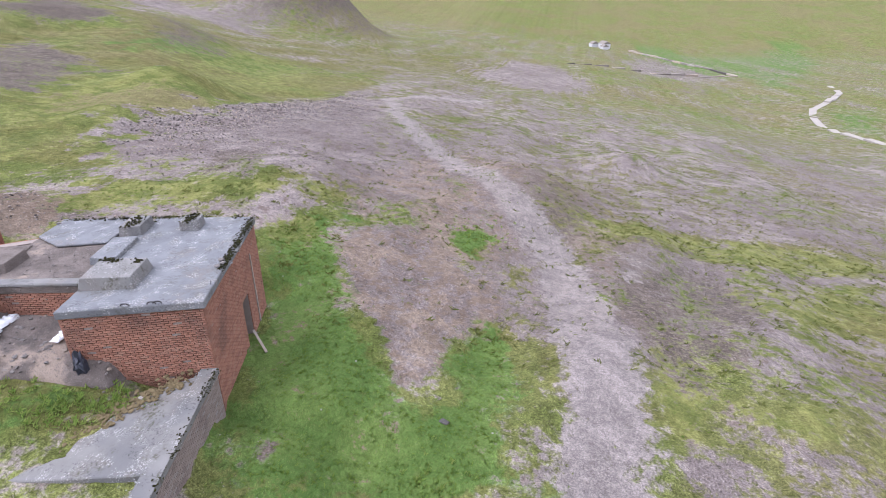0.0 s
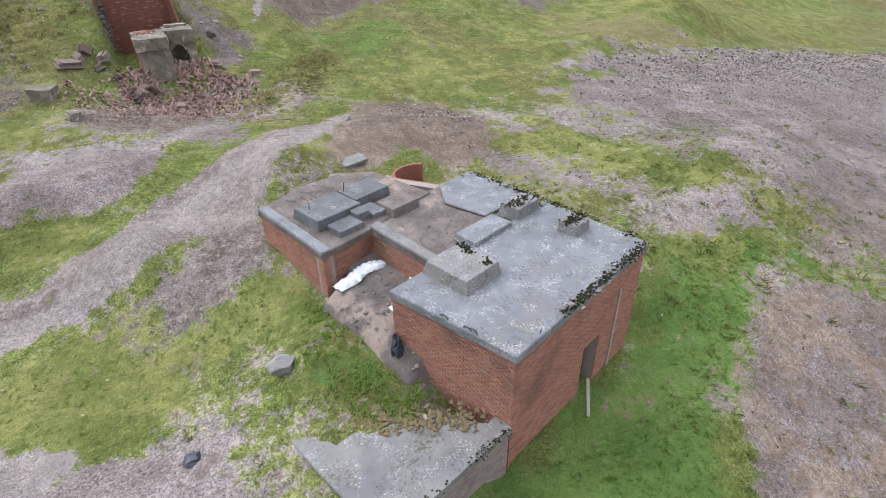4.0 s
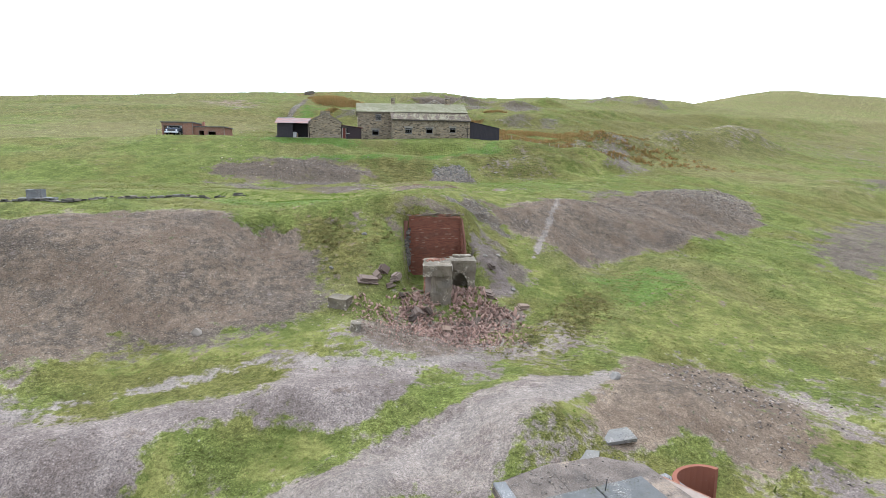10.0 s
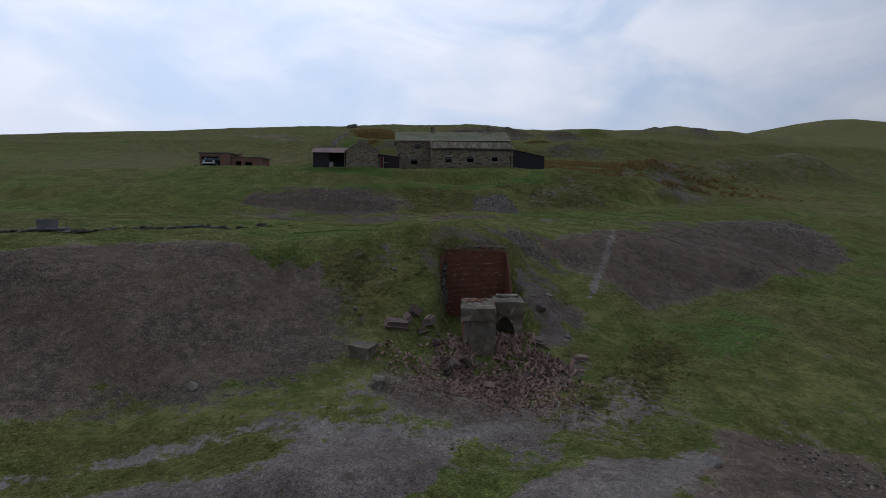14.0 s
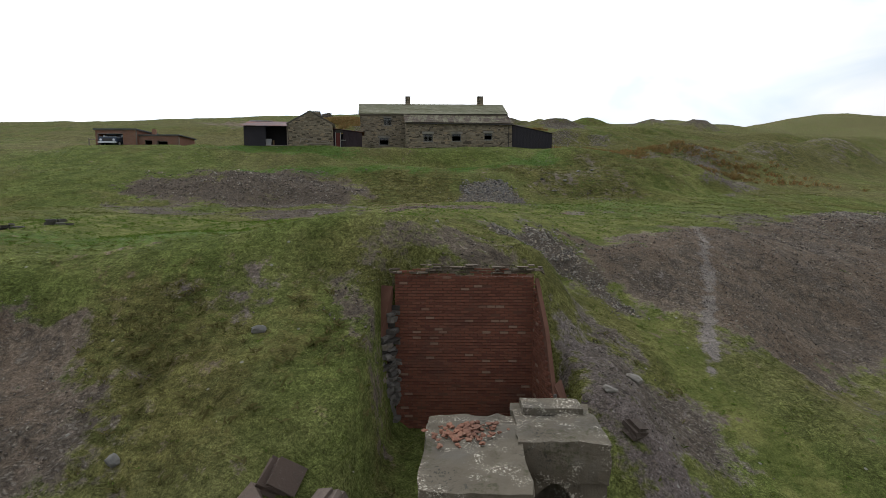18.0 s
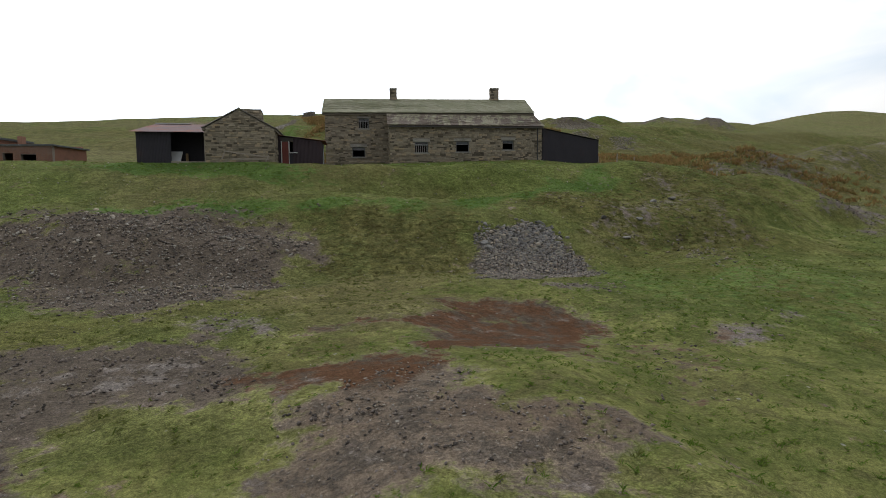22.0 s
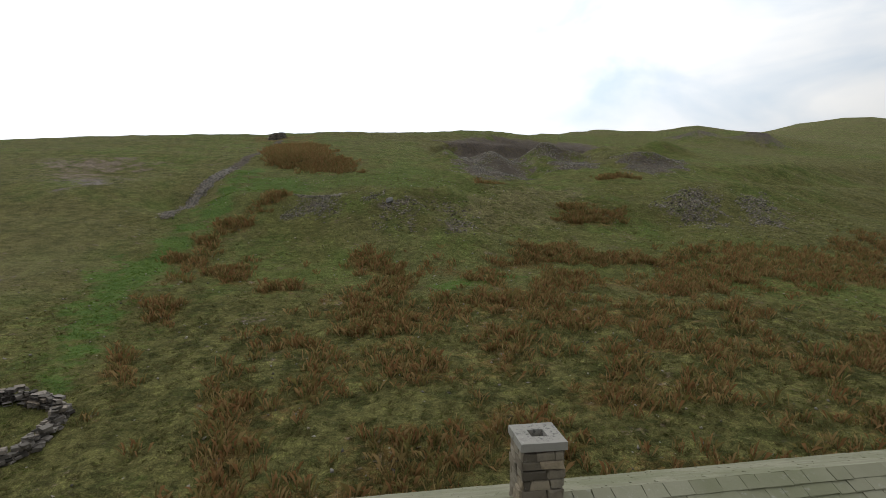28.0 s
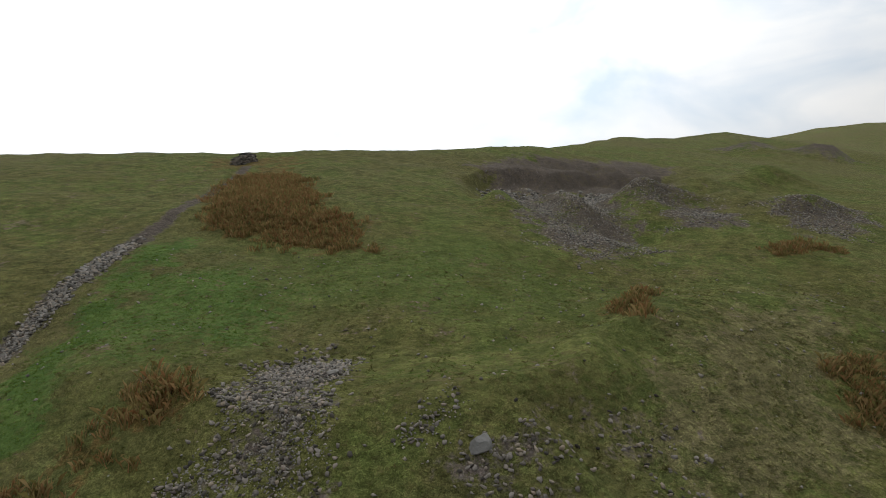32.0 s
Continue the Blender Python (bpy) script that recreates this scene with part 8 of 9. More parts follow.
stones("bank_stones", most(WEST_BANK, 0.8 * EAST_BANK, 0.5 * UPPER_BANK, 0.8 * WALL_HEAD) ** 2, 5000, (0.03, 0.15), ROCK_L, 10, "pale angular stones standing out of the brown banks")
PLAIN = rise(16, 20, XX) * rise(115, 95, XX) * rise(-60, -45, YY) * rise(34, 24, YY - 0.3 * XX)
stones("plain_stones", np.clip(ZONE["bare"] - 0.35, 0, 1) ** 2, 26000, (0.035, 0.19), ROCK_PL, 11, "loose stones strewn over the spoil plain", PLAIN, GRITS)
stones("gully_stones", 1.3 * trail(0.5, (-35.4, 209.9), (-32.2, 189.9), (-30.8, 175.4), (-30.6, 170.2), (-30.5, 165.1), (-30.3, 158.4), (-30.6, 153.7), (-28.7, 147.8)) + most(field(0.8, (-15.1, 147.6), (-14.3, 151.2), (-11.5, 152.4), (-10.8, 149.6), (-12.0, 147.8), (-13.5, 146.5), (-14.4, 146.3)), field(0.8, (-15.5, 144.2), (-14.7, 145.6), (-12.1, 146.6), (-10.6, 146.1), (-10.9, 144.8), (-12.1, 143.8)), 0.5 * field(0.64, (-8.3, 144.8), (-6.4, 146.6), (-5.9, 146.1), (-7.6, 144.6))), 4200, (0.05, 0.22), ROCK_F, 5, "grey stones in the gully and on the ridge")
stones("fell_scree", FELL_SCREE ** 2 * (0.35 + np.clip(0.5 + ripple(XX, YY, 7, 51), 0, 1)), 13000, (0.1, 0.34), ROCK_F, 8, "grey-brown stones on the old quarry heaps", None)
x, y, z = strewn(RUINY ** 2, 2600, 6)
tagged(instances("brick_rubble", x, y, z + 0.02, BRICK_SHAPES, BLOCK_FACES, np.random.RandomState(6).uniform(0.05, 0.17, 2600), 6, RUBBLE, 0.8, (0.3, 0.5)), "scattered broken bricks below the ruined frame", "rubble")

# tussocks: crossed tapering blades
def tuft_shapes(count, blades, seed, lean, wide):
    rng, out = np.random.RandomState(seed), []
    for _ in range(count):
        v = []
        for _ in range(blades):
            a, l, h = rng.uniform(0, 6.283), rng.uniform(0.2, lean), rng.uniform(0.6, 1.1)
            p = np.array([rng.normal(0, 0.28), rng.normal(0, 0.28), -0.05])
            d = np.array([math.cos(a), math.sin(a), 0])
            q = np.array([-d[1], d[0], 0]) * wide
            v += [p - q, p + q, p + d * l * 0.45 + [0, 0, h * 0.72] + q * 0.6, p + d * l + [0, 0, h * rng.uniform(0.75, 1)]]
        out.append(np.array(v))
    return out, [f for b in range(blades) for f in ((4 * b, 4 * b + 1, 4 * b + 2), (4 * b, 4 * b + 2, 4 * b + 3))]


HEATH = make_blades("heath_blades", (0.095, 0.085, 0.032), (0.13, 0.112, 0.045), (0.1, 0.105, 0.034), (0.165, 0.14, 0.066))
TURF = make_blades("turf_blades", (0.059, 0.077, 0.017), (0.092, 0.105, 0.025), (0.122, 0.128, 0.038), (0.08, 0.1, 0.023), (0.15, 0.146, 0.054))
GREEN = make_blades("lush_blades", (0.062, 0.11, 0.018), (0.095, 0.145, 0.026), (0.13, 0.165, 0.034))
RUSH = make_blades("rusty_rush", (0.105, 0.115, 0.036), (0.2, 0.102, 0.042), (0.255, 0.148, 0.065), (0.29, 0.205, 0.09), (0.15, 0.13, 0.04), (0.21, 0.15, 0.062))
BARE = most(ZONE["bare"], ZONE["scree"], ZONE["track"], ZONE["ochre"])
GRASS = np.clip(1 - 1.3 * BARE, 0, 1)
CLUMPY = 0.25 + np.clip(0.5 + 0.9 * ripple(XX, YY, 1.6, 31), 0, 1)
U, V = (XX - 1.15) * 0.989 + (YY - 93.76) * 0.148, -(XX - 1.15) * 0.148 + (YY - 93.76) * 0.989
BUILT = most(((U > -5.3) & (U < 12.4) & (V > -0.1) & (V < 8.7)) * 1.0, ((XX > -16) & (XX < -3) & (YY > 86) & (YY < 101)) * 1.0, ((XX > -33) & (XX < -23) & (YY > 90) & (YY < 95)) * 1.0, ((XX > 8) & (XX < 19) & (YY > 12.6) & (YY < 25)) * 1.0, ((XX > 12) & (XX < 18.5) & (YY > 94) & (YY < 101)) * 1.0)
GRASS = GRASS * (1 - BUILT)
low, lowf = tuft_shapes(8, 6, 5, 1.3, 0.09)
x, y, z = strewn(GRASS * CLUMPY * (1 - 0.97 * np.clip(1.3 * (ZONE["lush"] + ZONE["moss"]), 0, 1)), 60000, 21, NEAR)
tagged(instances("turf_tufts", x, y, z, low, lowf, np.random.RandomState(2).uniform(0.05, 0.13, 60000), 22, TURF, 0.15, (0.4, 0.8)), "short grazed tufts of moor grass", "grass")
x, y, z = strewn(GRASS * np.clip(ZONE["lush"] + 0.5 * ZONE["moss"], 0, 1) ** 2, 24000, 23, NEAR)
tagged(instances("green_tufts", x, y, z, low, lowf, np.random.RandomState(3).uniform(0.05, 0.12, 24000), 24, GREEN, 0.15, (0.4, 0.8)), "fresh green grass in damp strips", "grass")
x, y, z = strewn(GRASS * ZONE["heath"] ** 2 * CLUMPY * (0.4 + rise(95, 70, YY)), 14000, 25, NEAR)
tagged(instances("tussocks", x, y, z, low, lowf, np.random.RandomState(4).uniform(0.1, 0.22, 14000), 26, HEATH, 0.15, (0.5, 0.9)), "brownish tussocks on the banks", "grass")
x, y, z = strewn((0.2 + GRASS * CLUMPY) * rise(30, 18, YY), 9000, 29, PLAIN)
tagged(instances("plain_tussocks", x, y, z, low, lowf, np.random.RandomState(8).uniform(0.08, 0.26, 9000), 30, TURF, 0.15, (0.5, 0.9)), "dark scattered tussocks on the spoil plain", "grass")
tall, tallf = tuft_shapes(6, 16, 7, 0.6, 0.035)
x, y, z = strewn(ZONE["rush"] ** 2 * (1 - BUILT), 6000, 27, rise(-50, -40, XX) * rise(70, 60, XX) * rise(100, 104, YY) * rise(204, 198, YY))
tagged(instances("rushes", x, y, z, tall, tallf, np.random.RandomState(5).uniform(0.3, 0.75, 6000), 28, RUSH, 0.1, (0.8, 1.2)), "rust-brown rush clumps on the wet slope", "rushes")
# ---- loose things round the blockhouse ----
SACK = make_plain("white_woven_plastic", (0.42, 0.43, 0.44), (0.62, 0.63, 0.63), 0.6, 7)
BLACK_BAG = make_plain("black_plastic", (0.008, 0.009, 0.014), (0.03, 0.032, 0.045), 0.4, 9, 0.5)


def sack(x, y, z, turn, seed, size=(0.75, 0.42, 0.24)):
    """A slack sack: a flattened lump with creases across it."""
    bm = bmesh.new()
    bmesh.ops.create_grid(bm, x_segments=26, y_segments=16, size=0.5)
    lid = list(bm.verts)
    for v in lid:
        x_, y_ = v.co.x * 2, v.co.y * 2
        r = min(1.0, (abs(x_) ** 4 + abs(y_) ** 4) ** 0.25)
        high = math.sqrt(max(0.0, 1 - r ** 2.5))
        crease = 0.16 * math.sin(9 * x_ + 3 * math.sin(3 * y_ + seed) + seed) + 0.25 * noise.noise(Vector((x_ * 2, y_ * 2, seed)))
        v.co = Vector((x_ * size[0] * (1 + 0.12 * noise.noise(Vector((y_ * 2, seed, 0)))), y_ * size[1] * (1 + 0.18 * noise.noise(Vector((x_ * 2, seed, 3)))), size[2] * high * (0.85 + crease)))
    ob = tagged(part("sack", bm, SACK, smooth=True), "crumpled white woven sack lying on spoil in the brick bay", "sack", "rubble sacks in the bay")
    part("sack_neck", shifted(roughen(boxes(((-0.1, -0.12, -0.02), (0.12, 0.12, 0.07))), 0.05, 2, seed, 0.12), Matrix.Translation((size[0] * 0.95, 0, 0.02))), SACK, ob, "gathered neck of the sack")
    ob.matrix_basis = pose(x, y, z, seed * 7 % 12 - 6, 4, turn)


for k, (x, y, z, turn) in enumerate(((10.12, 18.98, -8.4, 20), (10.6, 19.2, -8.34, 38), (11.05, 19.3, -8.3, 10))):
    sack(x, y, z, turn, k, (0.36, 0.24, 0.18))
sack(11.82, 17.9, -8.36, 60, 9, (0.22, 0.17, 0.16))
sack(11.1, 17.4, -8.55, 10, 10, (0.26, 0.14, 0.08))
bm = bmesh.new()
bmesh.ops.create_icosphere(bm, subdivisions=3, radius=0.34)
for v in bm.verts:
    v.co += noise.noise_vector(v.co * 6) * 0.2
    v.co = Vector((v.co.x * 0.45, v.co.y * 0.6, v.co.z * 1.7))
bag = tagged(part("plastic_bag", bm, BLACK_BAG), "torn black plastic sheet bunched against the brick wall", "plastic")
p = BK @ Vector((-0.5, 3.5, 0))
bag.matrix_basis = pose(p.x, p.y, height(p.x, p.y) + 0.25)
bm = bmesh.new()
bmesh.ops.create_icosphere(bm, subdivisions=2, radius=0.2)
for v in bm.verts:
    v.co += noise.noise_vector(v.co * 7) * 0.1
    v.co.z *= 0.5
tagged(part("plastic_scrap", bm, BLACK_BAG), "scrap of black plastic on bare gravel", "plastic").matrix_basis = pose(5.0, 15.95, height(5.0, 15.95) + 0.04)
a, b = BK @ Vector((3.75, -0.1, -10.75)), Vector((14.9, 13.15, 0))
b.z = height(b.x, b.y) + 0.05
plank = tagged(part("plank", shifted(roughen(boxes(((-0.045, -0.015, 0), (0.045, 0.015, (b - a).length))), 0.006, 2), Matrix.Translation(a) @ (b - a).to_track_quat("Z", "Y").to_matrix().to_4x4()), WOOD_GREY), "grey weathered plank leaning from the doorway onto grass", "plank")
# spoil heaped in the bay
bm = bmesh.new()
bmesh.ops.create_grid(bm, x_segments=16, y_segments=20, size=0.5)
for v in bm.verts:
    u, w = v.co.x * 2.6 + 0.25, v.co.y * 4.4 + 4.6
    q = BK @ Vector((u, w, 0))
    edge = max(abs(v.co.x), abs(v.co.y)) * 2
    z = -8.66 + 0.36 * (w - 4.6) / 2.2 + 0.1 * (u > 0.6) - 0.55 * max(0, -0.2 - u) + 0.12 * noise.noise(Vector((u * 1.7, w * 1.7, 0)))
    v.co = Vector((q.x, q.y, z - 1.2 * max(0, edge - 0.85) / 0.15 * (u < 0.4)))
spots = [v.co.copy() for v in bm.verts]
spoil = tagged(part("bay_spoil", bm, GRAVEL, smooth=True), "brown gravelly spoil heaped in the open brick bay", "spoil")
rng, bm = random.Random(71), bmesh.new()
for _ in range(420):
    p, r = rng.choice(spots) + Vector((rng.uniform(-0.12, 0.12), rng.uniform(-0.12, 0.12), 0.0)), rng.choice((0.012, 0.018, 0.025, 0.04, 0.07))
    res = bmesh.ops.create_icosphere(bm, subdivisions=1, radius=r, matrix=Matrix.Translation(p) @ Matrix.Diagonal((1, rng.uniform(0.6, 1.2), 0.6, 1)))
    for v in res["verts"]:
        v.co += Vector([rng.uniform(-0.3, 0.3) * r for _ in range(3)])
tagged(part("grit", bm, ROCK, spoil, "grey-brown stones in the spoil"), kind="stuff")

tagged(part("apron_moss", lumps([(7.0, 16.9, -9.6), (8.2, 15.5, -9.6), (9.5, 14.7, -9.6), (11.2, 13.7, -9.6)], 700, (0.02, 0.09), 0.2, 44, 0.4), make_plain("brown_moss", (0.075, 0.06, 0.03), (0.15, 0.115, 0.065), 0.95, 9, 0.05)), "brown moss creeping over the apron's edge", "moss", kind="stuff")
# single rocks and slabs that can be picked out
ROCK_P = make_stone("lichened_boulder", (0.13, 0.122, 0.112), (0.25, 0.24, 0.225))
SINGLE = [(7.6, 17.5, 0.56, 0.6, ROCK_P), (-0.2, 17.3, 0.38, 0.35, ROCK_P), (0.15, 14.4, 0.3, 0.4, ROCK_P), (1.4, 14.4, 0.16, 0.8, ROCK_P), (14.8, 31.4, 0.3, 0.9, ROCK_P), (-1.8, 19.3, 0.22, 0.5, ROCK_P), (14.7, 82.9, 0.27, 0.6, ROCK_P), (15.6, 81.6, 0.3, 0.4, ROCK_P), (7.6, 78.7, 0.26, 0.8, ROCK_P),
          (7.9, 78.4, 0.28, 0.7, ROCK_P), (6.46, 48.4, 0.13, 0.7, ROCK_P), (-5.6, 144.5, 0.45, 1.0, ROCK_P), (-11.3, 149.9, 0.3, 0.6, ROCK_P), (9.9, 12.9, 0.14, 0.7, ROCK_P), (10.3, 14.3, 0.17, 0.7, ROCK_P), (9.2, 13.7, 0.1, 0.7, ROCK_P), (18.6, 8.6, 0.18, 0.6, MASONRY), (9.0, 10.2, 0.14, 0.5, ROCK_P),
          (13.4, 6.2, 0.2, 0.5, ROCK_P), (6.4, 9.4, 0.16, 0.5, ROCK_P), (-16.5, 33.8, 0.35, 0.8, ROCK_DK), (-4.4, 35.2, 0.3, 0.8, ROCK_DK), (2.6, 44.4, 0.2, 0.7, ROCK_P), (11.6, 46.4, 0.26, 0.7, ROCK_P), (12.2, 43.2, 0.22, 0.8, ROCK_P), (0.9, 41.8, 0.2, 0.7, ROCK_P), (10.6, 44.9, 0.18, 0.8, ROCK_P), (16.9, 83.4, 0.24, 0.6, ROCK_P), (18.8, 86.4, 0.26, 0.6, ROCK_P), (20.3, 87.2, 0.3, 0.6, ROCK_P)]
for k, (x, y, r, sq, mat) in enumerate(SINGLE):
    ob = tagged(part("boulder", rock_bm(r, k, sq), mat), "pale angular boulder sunk in turf" if r > 0.25 else "small pale rock on the ground", "rock", "single rocks on the moor")
    ob.matrix_basis = pose(x, y, height(x, y) + r * sq * 0.3, 0, 0, 40 * k)
for x, y, turn, l in ((13.4, 26.9, 10, 0.55), (12.0, 25.6, -20, 0.32)):
    ob = tagged(part("concrete_slab", roughen(boxes(((-l, -0.35, -0.06), (l, 0.35, 0.07))), 0.03, 2, int(x)), CONCRETE_L), "broken concrete slab lying on spoil", "slab", "slabs behind the blockhouse")
    ob.matrix_basis = pose(x, y, height(x, y) + 0.05, 5, -3, turn)

# weeds along the blockhouse foot
WEED = make_blades("weed_leaves", (0.11, 0.17, 0.035), (0.16, 0.24, 0.05), (0.22, 0.25, 0.075))
weeds, weedf = tuft_shapes(6, 12, 17, 0.9, 0.1)
wx = np.concatenate([np.random.RandomState(s).normal(cx, r, n) for s, (cx, cy, r, n) in enumerate(((9.2, 15.8, 0.4, 70), (9.9, 15.0, 0.35, 60), (8.7, 17.2, 0.4, 50), (9.3, 18.7, 0.3, 50), (10.5, 14.2, 0.3, 40), (31, 8, 1.2, 70), (11.2, 6.0, 0.5, 40)))])
wy = np.concatenate([np.random.RandomState(s + 50).normal(cy, r, n) for s, (cx, cy, r, n) in enumerate(((9.2, 15.8, 0.4, 70), (9.9, 15.0, 0.35, 60), (8.7, 17.2, 0.4, 50), (9.3, 18.7, 0.3, 50), (10.5, 14.2, 0.3, 40), (31, 8, 1.2, 70), (11.2, 6.0, 0.5, 40)))])
tagged(instances("weeds", wx, wy, land(wx, wy), weeds, weedf, np.random.RandomState(9).uniform(0.07, 0.2, len(wx)), 29, WEED, 0.1, (0.6, 1.0)), "nettles and weeds in clumps by the blockhouse", "weeds")


# ---- low walls, fence and far ruins ----
def dry_wall(name, pts, high, thick, label, seed, category="wall"):
    """A tumbled dry-stone wall of separate stones along a line."""
    wall = thing(name, (0, 0, 0), 0, label, category)
    rng, items = random.Random(seed), []
    for (x0, y0), (x1, y1) in zip(pts, pts[1:]):
        d = math.hypot(x1 - x0, y1 - y0)
        for _ in range(int(d * high * thick * 120)):
            t, zz = rng.random(), rng.random() ** 1.4 * high
            w = thick * (1 - 0.5 * zz / high)
            nx_, ny_ = -(y1 - y0) / d, (x1 - x0) / d
            o = rng.uniform(-w / 2, w / 2)
            x, y = x0 + t * (x1 - x0) + nx_ * o, y0 + t * (y1 - y0) + ny_ * o
            s = rng.uniform(0.12, 0.3)
            items.append((Matrix.Translation((x, y, height(x, y) + zz)) @ Matrix.Rotation(math.atan2(y1 - y0, x1 - x0) + rng.uniform(-0.5, 0.5), 4, "Z") @ Matrix.Rotation(rng.uniform(-0.25, 0.25), 4, "X") @ Matrix.Diagonal((s * 1.5, s, s * 0.55, 1)), rng.randrange(99)))
    laid("stone", items, STONE_SHAPES, wall, ROCK_STONE, ROCK_DK, lambda x, y, z: True, 120)
    return wall


ROCK_STONE = make_stone("grey_walling_stone", (0.075, 0.07, 0.062), (0.17, 0.16, 0.145))
dry_wall("low_wall", [(-22, 46.2), (-17, 47.2), (-13, 50.5), (-8, 53.2)], 0.16, 0.4, "low tumbled edge of dark stones across the terrace", 3)
dry_wall("ring_wall", [(-20.5, 108.2), (-16.9, 108.6), (-15.2, 110.8), (-15.6, 113.2), (-18, 114.2), (-21, 113)], 0.55, 0.6, "ruined ring of dry-stone walling round a dark pit", 4)
pit = tagged(part("pit_floor", prism([(-20.5, 108.6), (-17, 109), (-15.6, 110.8), (-16, 112.8), (-18, 113.6), (-20.8, 112.6)], height(-18, 111) - 0.4, height(-18, 111) + 0.35, "z"), make_plain("wet_black_earth", (0.012, 0.01, 0.008), (0.035, 0.03, 0.025), 0.95, 5, 0.02)), "dark wet earth floor of the stone ring", "pit")
dry_wall("skyline_ruin", [(-38.2, 212), (-36.4, 216)], 1.1, 1.6, "stump of a ruined dark stone building at the gully head", 5, "ruin")
dry_wall("skyline_ruin", [(-40.4, 221), (-39.0, 222)], 0.6, 0.9, "low stump of dark masonry at the gully head", 6, "ruin")
dry_wall("gate_wall", [(-7.9, 101.4), (-5.2, 101.6)], 0.5, 0.5, "low broken wall between barn and farmhouse", 7)
gate = thing("timber_rails", (-7.6, 100.6, 0), 5, "grey timber rails between barn and farmhouse", "fence")
for z in (5.45, 5.75):
    part("rail", boxes(((0, -0.03, z), (2.4, 0.03, z + 0.1))), WOOD_GREY, gate)
for x in (0.0, 1.2, 2.4):
    part("post", boxes(((x - 0.05, -0.1, 5.0), (x + 0.05, -0.03, 6.0))), WOOD_GREY, gate)
notice = thing("notice_board", (-7.0, 101.9, 0), 12, "small blue-green notice board on a post by the rails", "sign")
zn = height(-7.0, 101.9)
part("post", boxes(((-0.04, 0.03, zn - 0.2), (0.04, 0.1, zn + 1.2))), WOOD_GREY, notice)
board_ = part("board", boxes(((-0.32, 0.0, zn + 0.75), (0.32, 0.03, zn + 1.25))), make_plain("faded_green_paint", (0.03, 0.13, 0.1), (0.05, 0.18, 0.14), 0.6), notice, "blue-green painted board")
part("panel", boxes(((-0.12, -0.006, zn + 0.82), (0.14, 0.0, zn + 1.02))), PAINT_GREY, board_, "pale blank panel")
post = thing("concrete_stump", (-20.1, 47.3, 0), 15, "grey concrete stump standing on the terrace edge", "post")
z = height(-20.1, 47.3)
part("stump", roughen(boxes(((-0.45, -0.35, z - 0.3), (0.45, 0.35, z + 0.75))), 0.06, 2, 3), CONCRETE, post)
part("footing", roughen(boxes(((-0.9, -0.6, z - 0.3), (1.1, 0.6, z + 0.18))), 0.06, 2, 4), CONCRETE, post)

fence = thing("wire_fence", (0, 0, 0), 0, "thin post and wire fence east of the black shed", "fence")
fpts = [(18.5 + 1.7 * k, 98.5 + 0.55 * k) for k in range(14)]
for k, (x, y) in enumerate(fpts):
    z = height(x, y)
    part("post", shifted(boxes(((-0.04, -0.04, -0.3), (0.04, 0.04, 1.05))), pose(x, y, z, (k * 37) % 9 - 4, (k * 53) % 7 - 3, 0)), WOOD_GREY, fence)
for h in (0.55, 0.95):
    bm = bmesh.new()
    for (x0, y0), (x1, y1) in zip(fpts, fpts[1:]):
        a, b = Vector((x0, y0, height(x0, y0) + h)), Vector((x1, y1, height(x1, y1) + h))
        box(bm, (-0.006, -0.006, 0), (0.006, 0.006, (b - a).length), 0, Matrix.Translation(a) @ (b - a).to_track_quat("Z", "Y").to_matrix().to_4x4())
    part("wire", bm, IRON, fence)
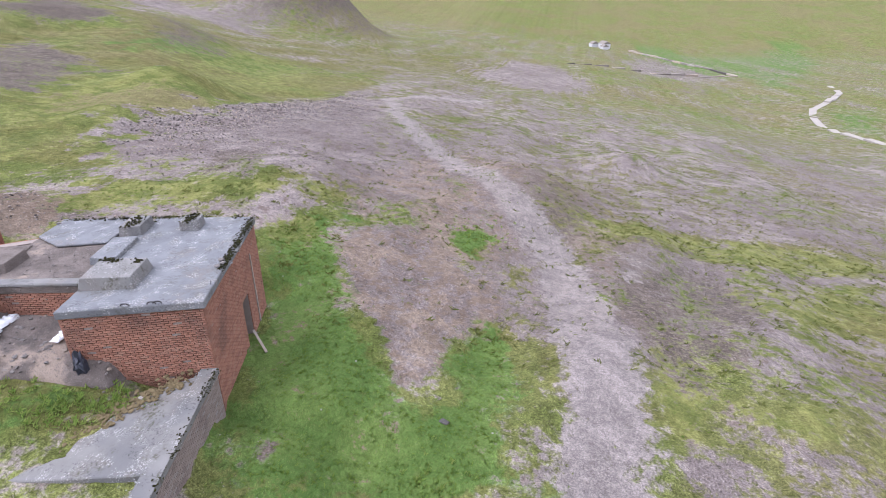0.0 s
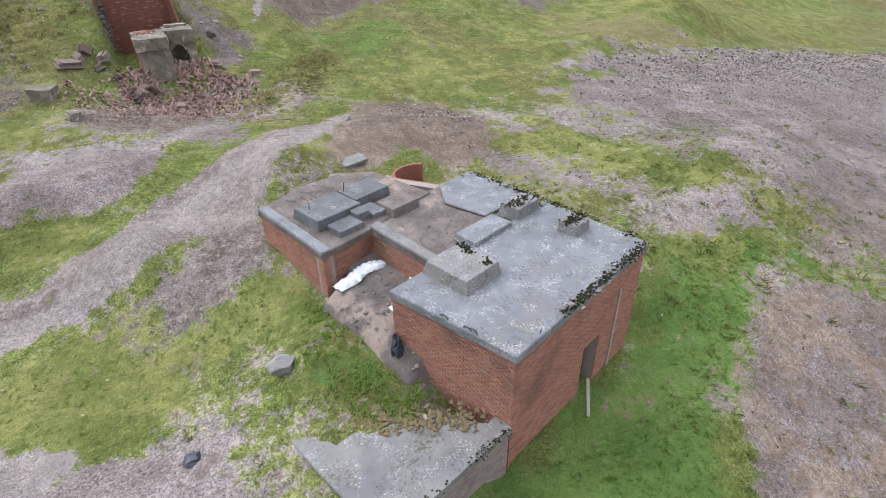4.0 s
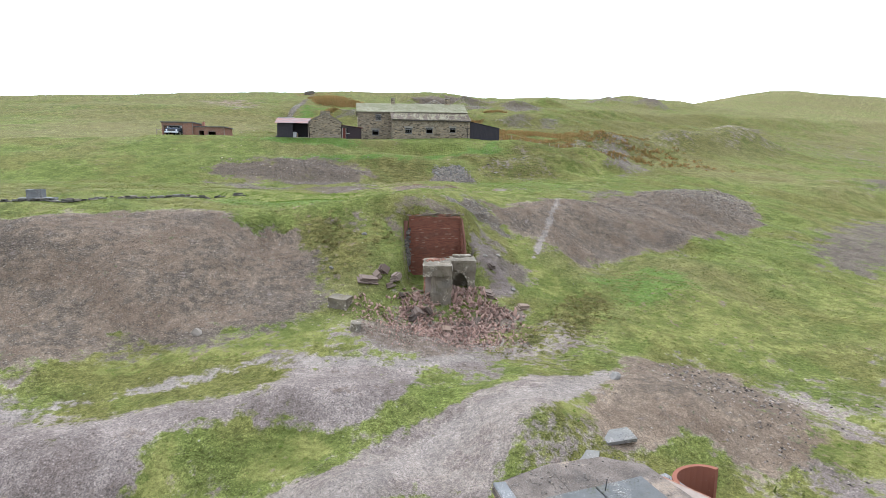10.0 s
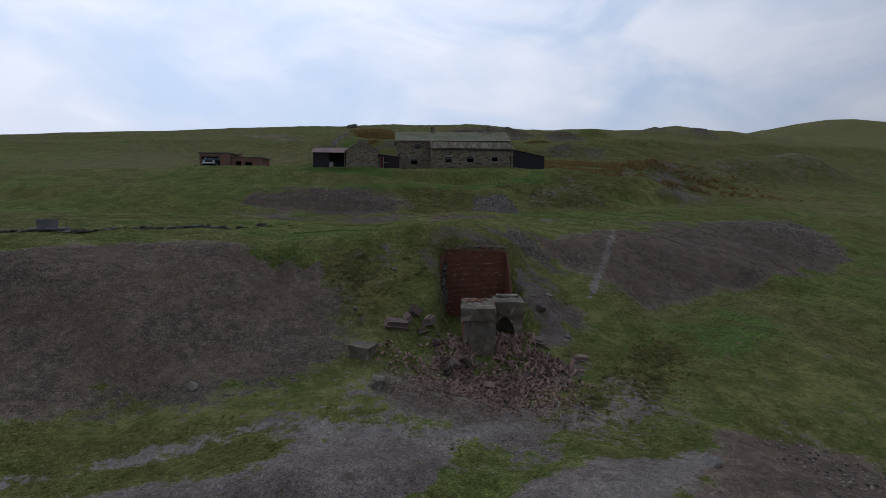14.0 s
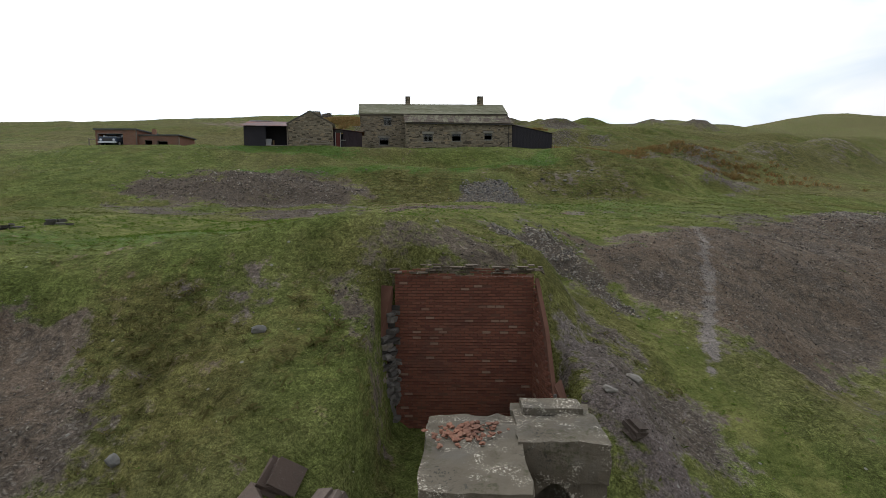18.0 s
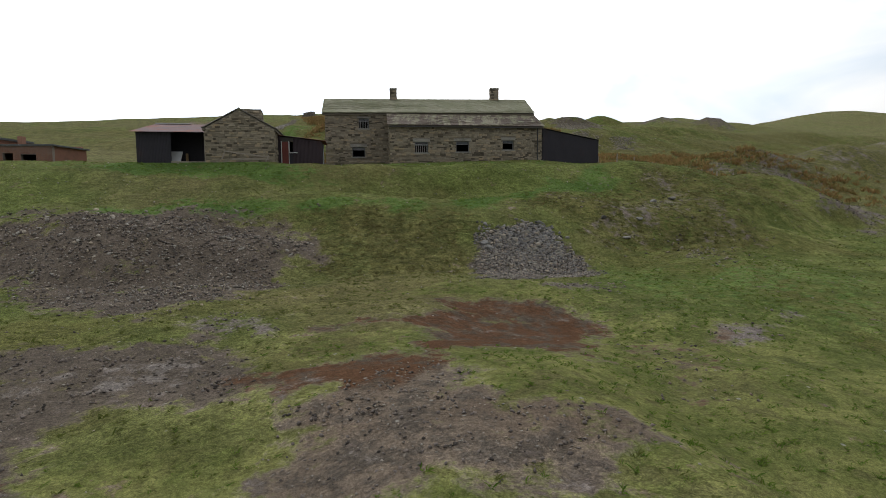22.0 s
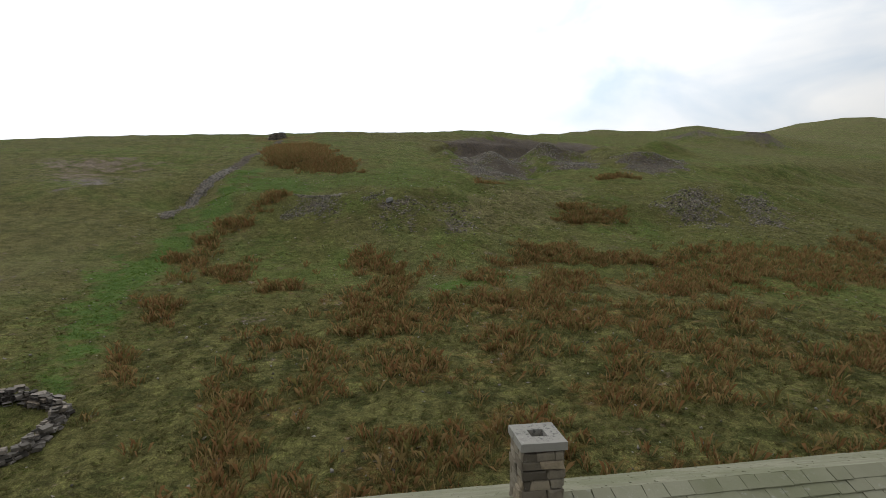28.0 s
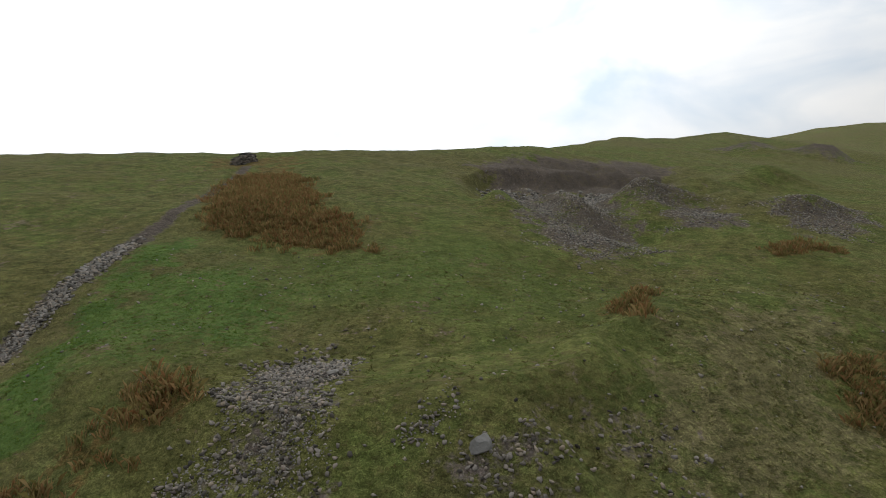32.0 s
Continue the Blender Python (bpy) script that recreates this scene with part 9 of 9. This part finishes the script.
junk = tagged(part("wire_crate", boxes(((-0.5, -0.4, 0.0), (0.5, -0.36, 0.6)), ((-0.5, 0.36, 0.0), (0.5, 0.4, 0.6)), ((-0.5, -0.36, 0.0), (-0.46, 0.36, 0.6)), ((0.46, -0.36, 0.0), (0.5, 0.36, 0.6)), ((-0.46, -0.36, 0.0), (0.46, 0.36, 0.05))), IRON), "dark open crate in long grass behind the barn", "crate")
junk.matrix_basis = pose(-10.8, 105.3, height(-10.8, 105.3))

# ---- valley: field walls and a farm far to the east ----
def strip(pts, wide, high, name, label, mat):
    bm = bmesh.new()
    for (x0, y0), (x1, y1) in zip(pts, pts[1:]):
        d = math.hypot(x1 - x0, y1 - y0)
        n = max(1, int(d / 12))
        for k in range(n):
            xa, ya, xb, yb = x0 + (x1 - x0) * k / n, y0 + (y1 - y0) * k / n, x0 + (x1 - x0) * (k + 1) / n, y0 + (y1 - y0) * (k + 1) / n
            za = min(height(xa, ya), height(xb, yb))
            box(bm, (0, -wide / 2, za - 1), (math.hypot(xb - xa, yb - ya), wide / 2, za + high), 0, pose(xa, ya, 0, 0, 0, math.degrees(math.atan2(yb - ya, xb - xa))))
    return tagged(part(name, bm, mat), label, "wall")


strip([(640, -60), (560, -100), (470, -125)], 2.2, 1.6, "field_wall", "pale stone field wall across green pasture", ROCK_L)
strip([(470, -125), (430, -60), (400, 10)], 1.6, 1.3, "field_wall", "dark field wall down the valley side", ROCK_DK)
tagged(strip([(425, -172), (389, -164), (345, -140), (320, -124), (298, -116), (277, -112), (250, -110), (225, -116)], 3.2, 0.7, "far_road", "pale gravel road winding down the valley side", make_plain("pale_road_gravel", (0.19, 0.17, 0.14), (0.27, 0.245, 0.21), 0.95, 0.3)), category="road", kind="structure")
farm = thing("valley_farm", (640, -40, 0), 20, "far small farmstead with pale walls in the valley fields", "farm")
zf = height(640, -40)
for k, (x, y, w, d, h) in enumerate(((0, 0, 14, 8, 5), (18, 6, 10, 7, 4), (-14, 8, 9, 6, 3.5))):
    part("house_wall", boxes(((x, y, zf - 2), (x + w, y + d, zf + h))), PAINT_GREY, farm)
    part("house_roof", shifted(prism([(-0.4, 0), (d / 2, d * 0.35), (d + 0.4, 0)], x - 0.3, x + w + 0.3, "x"), pose(0, y, zf + h)), ROCK_DK, farm)
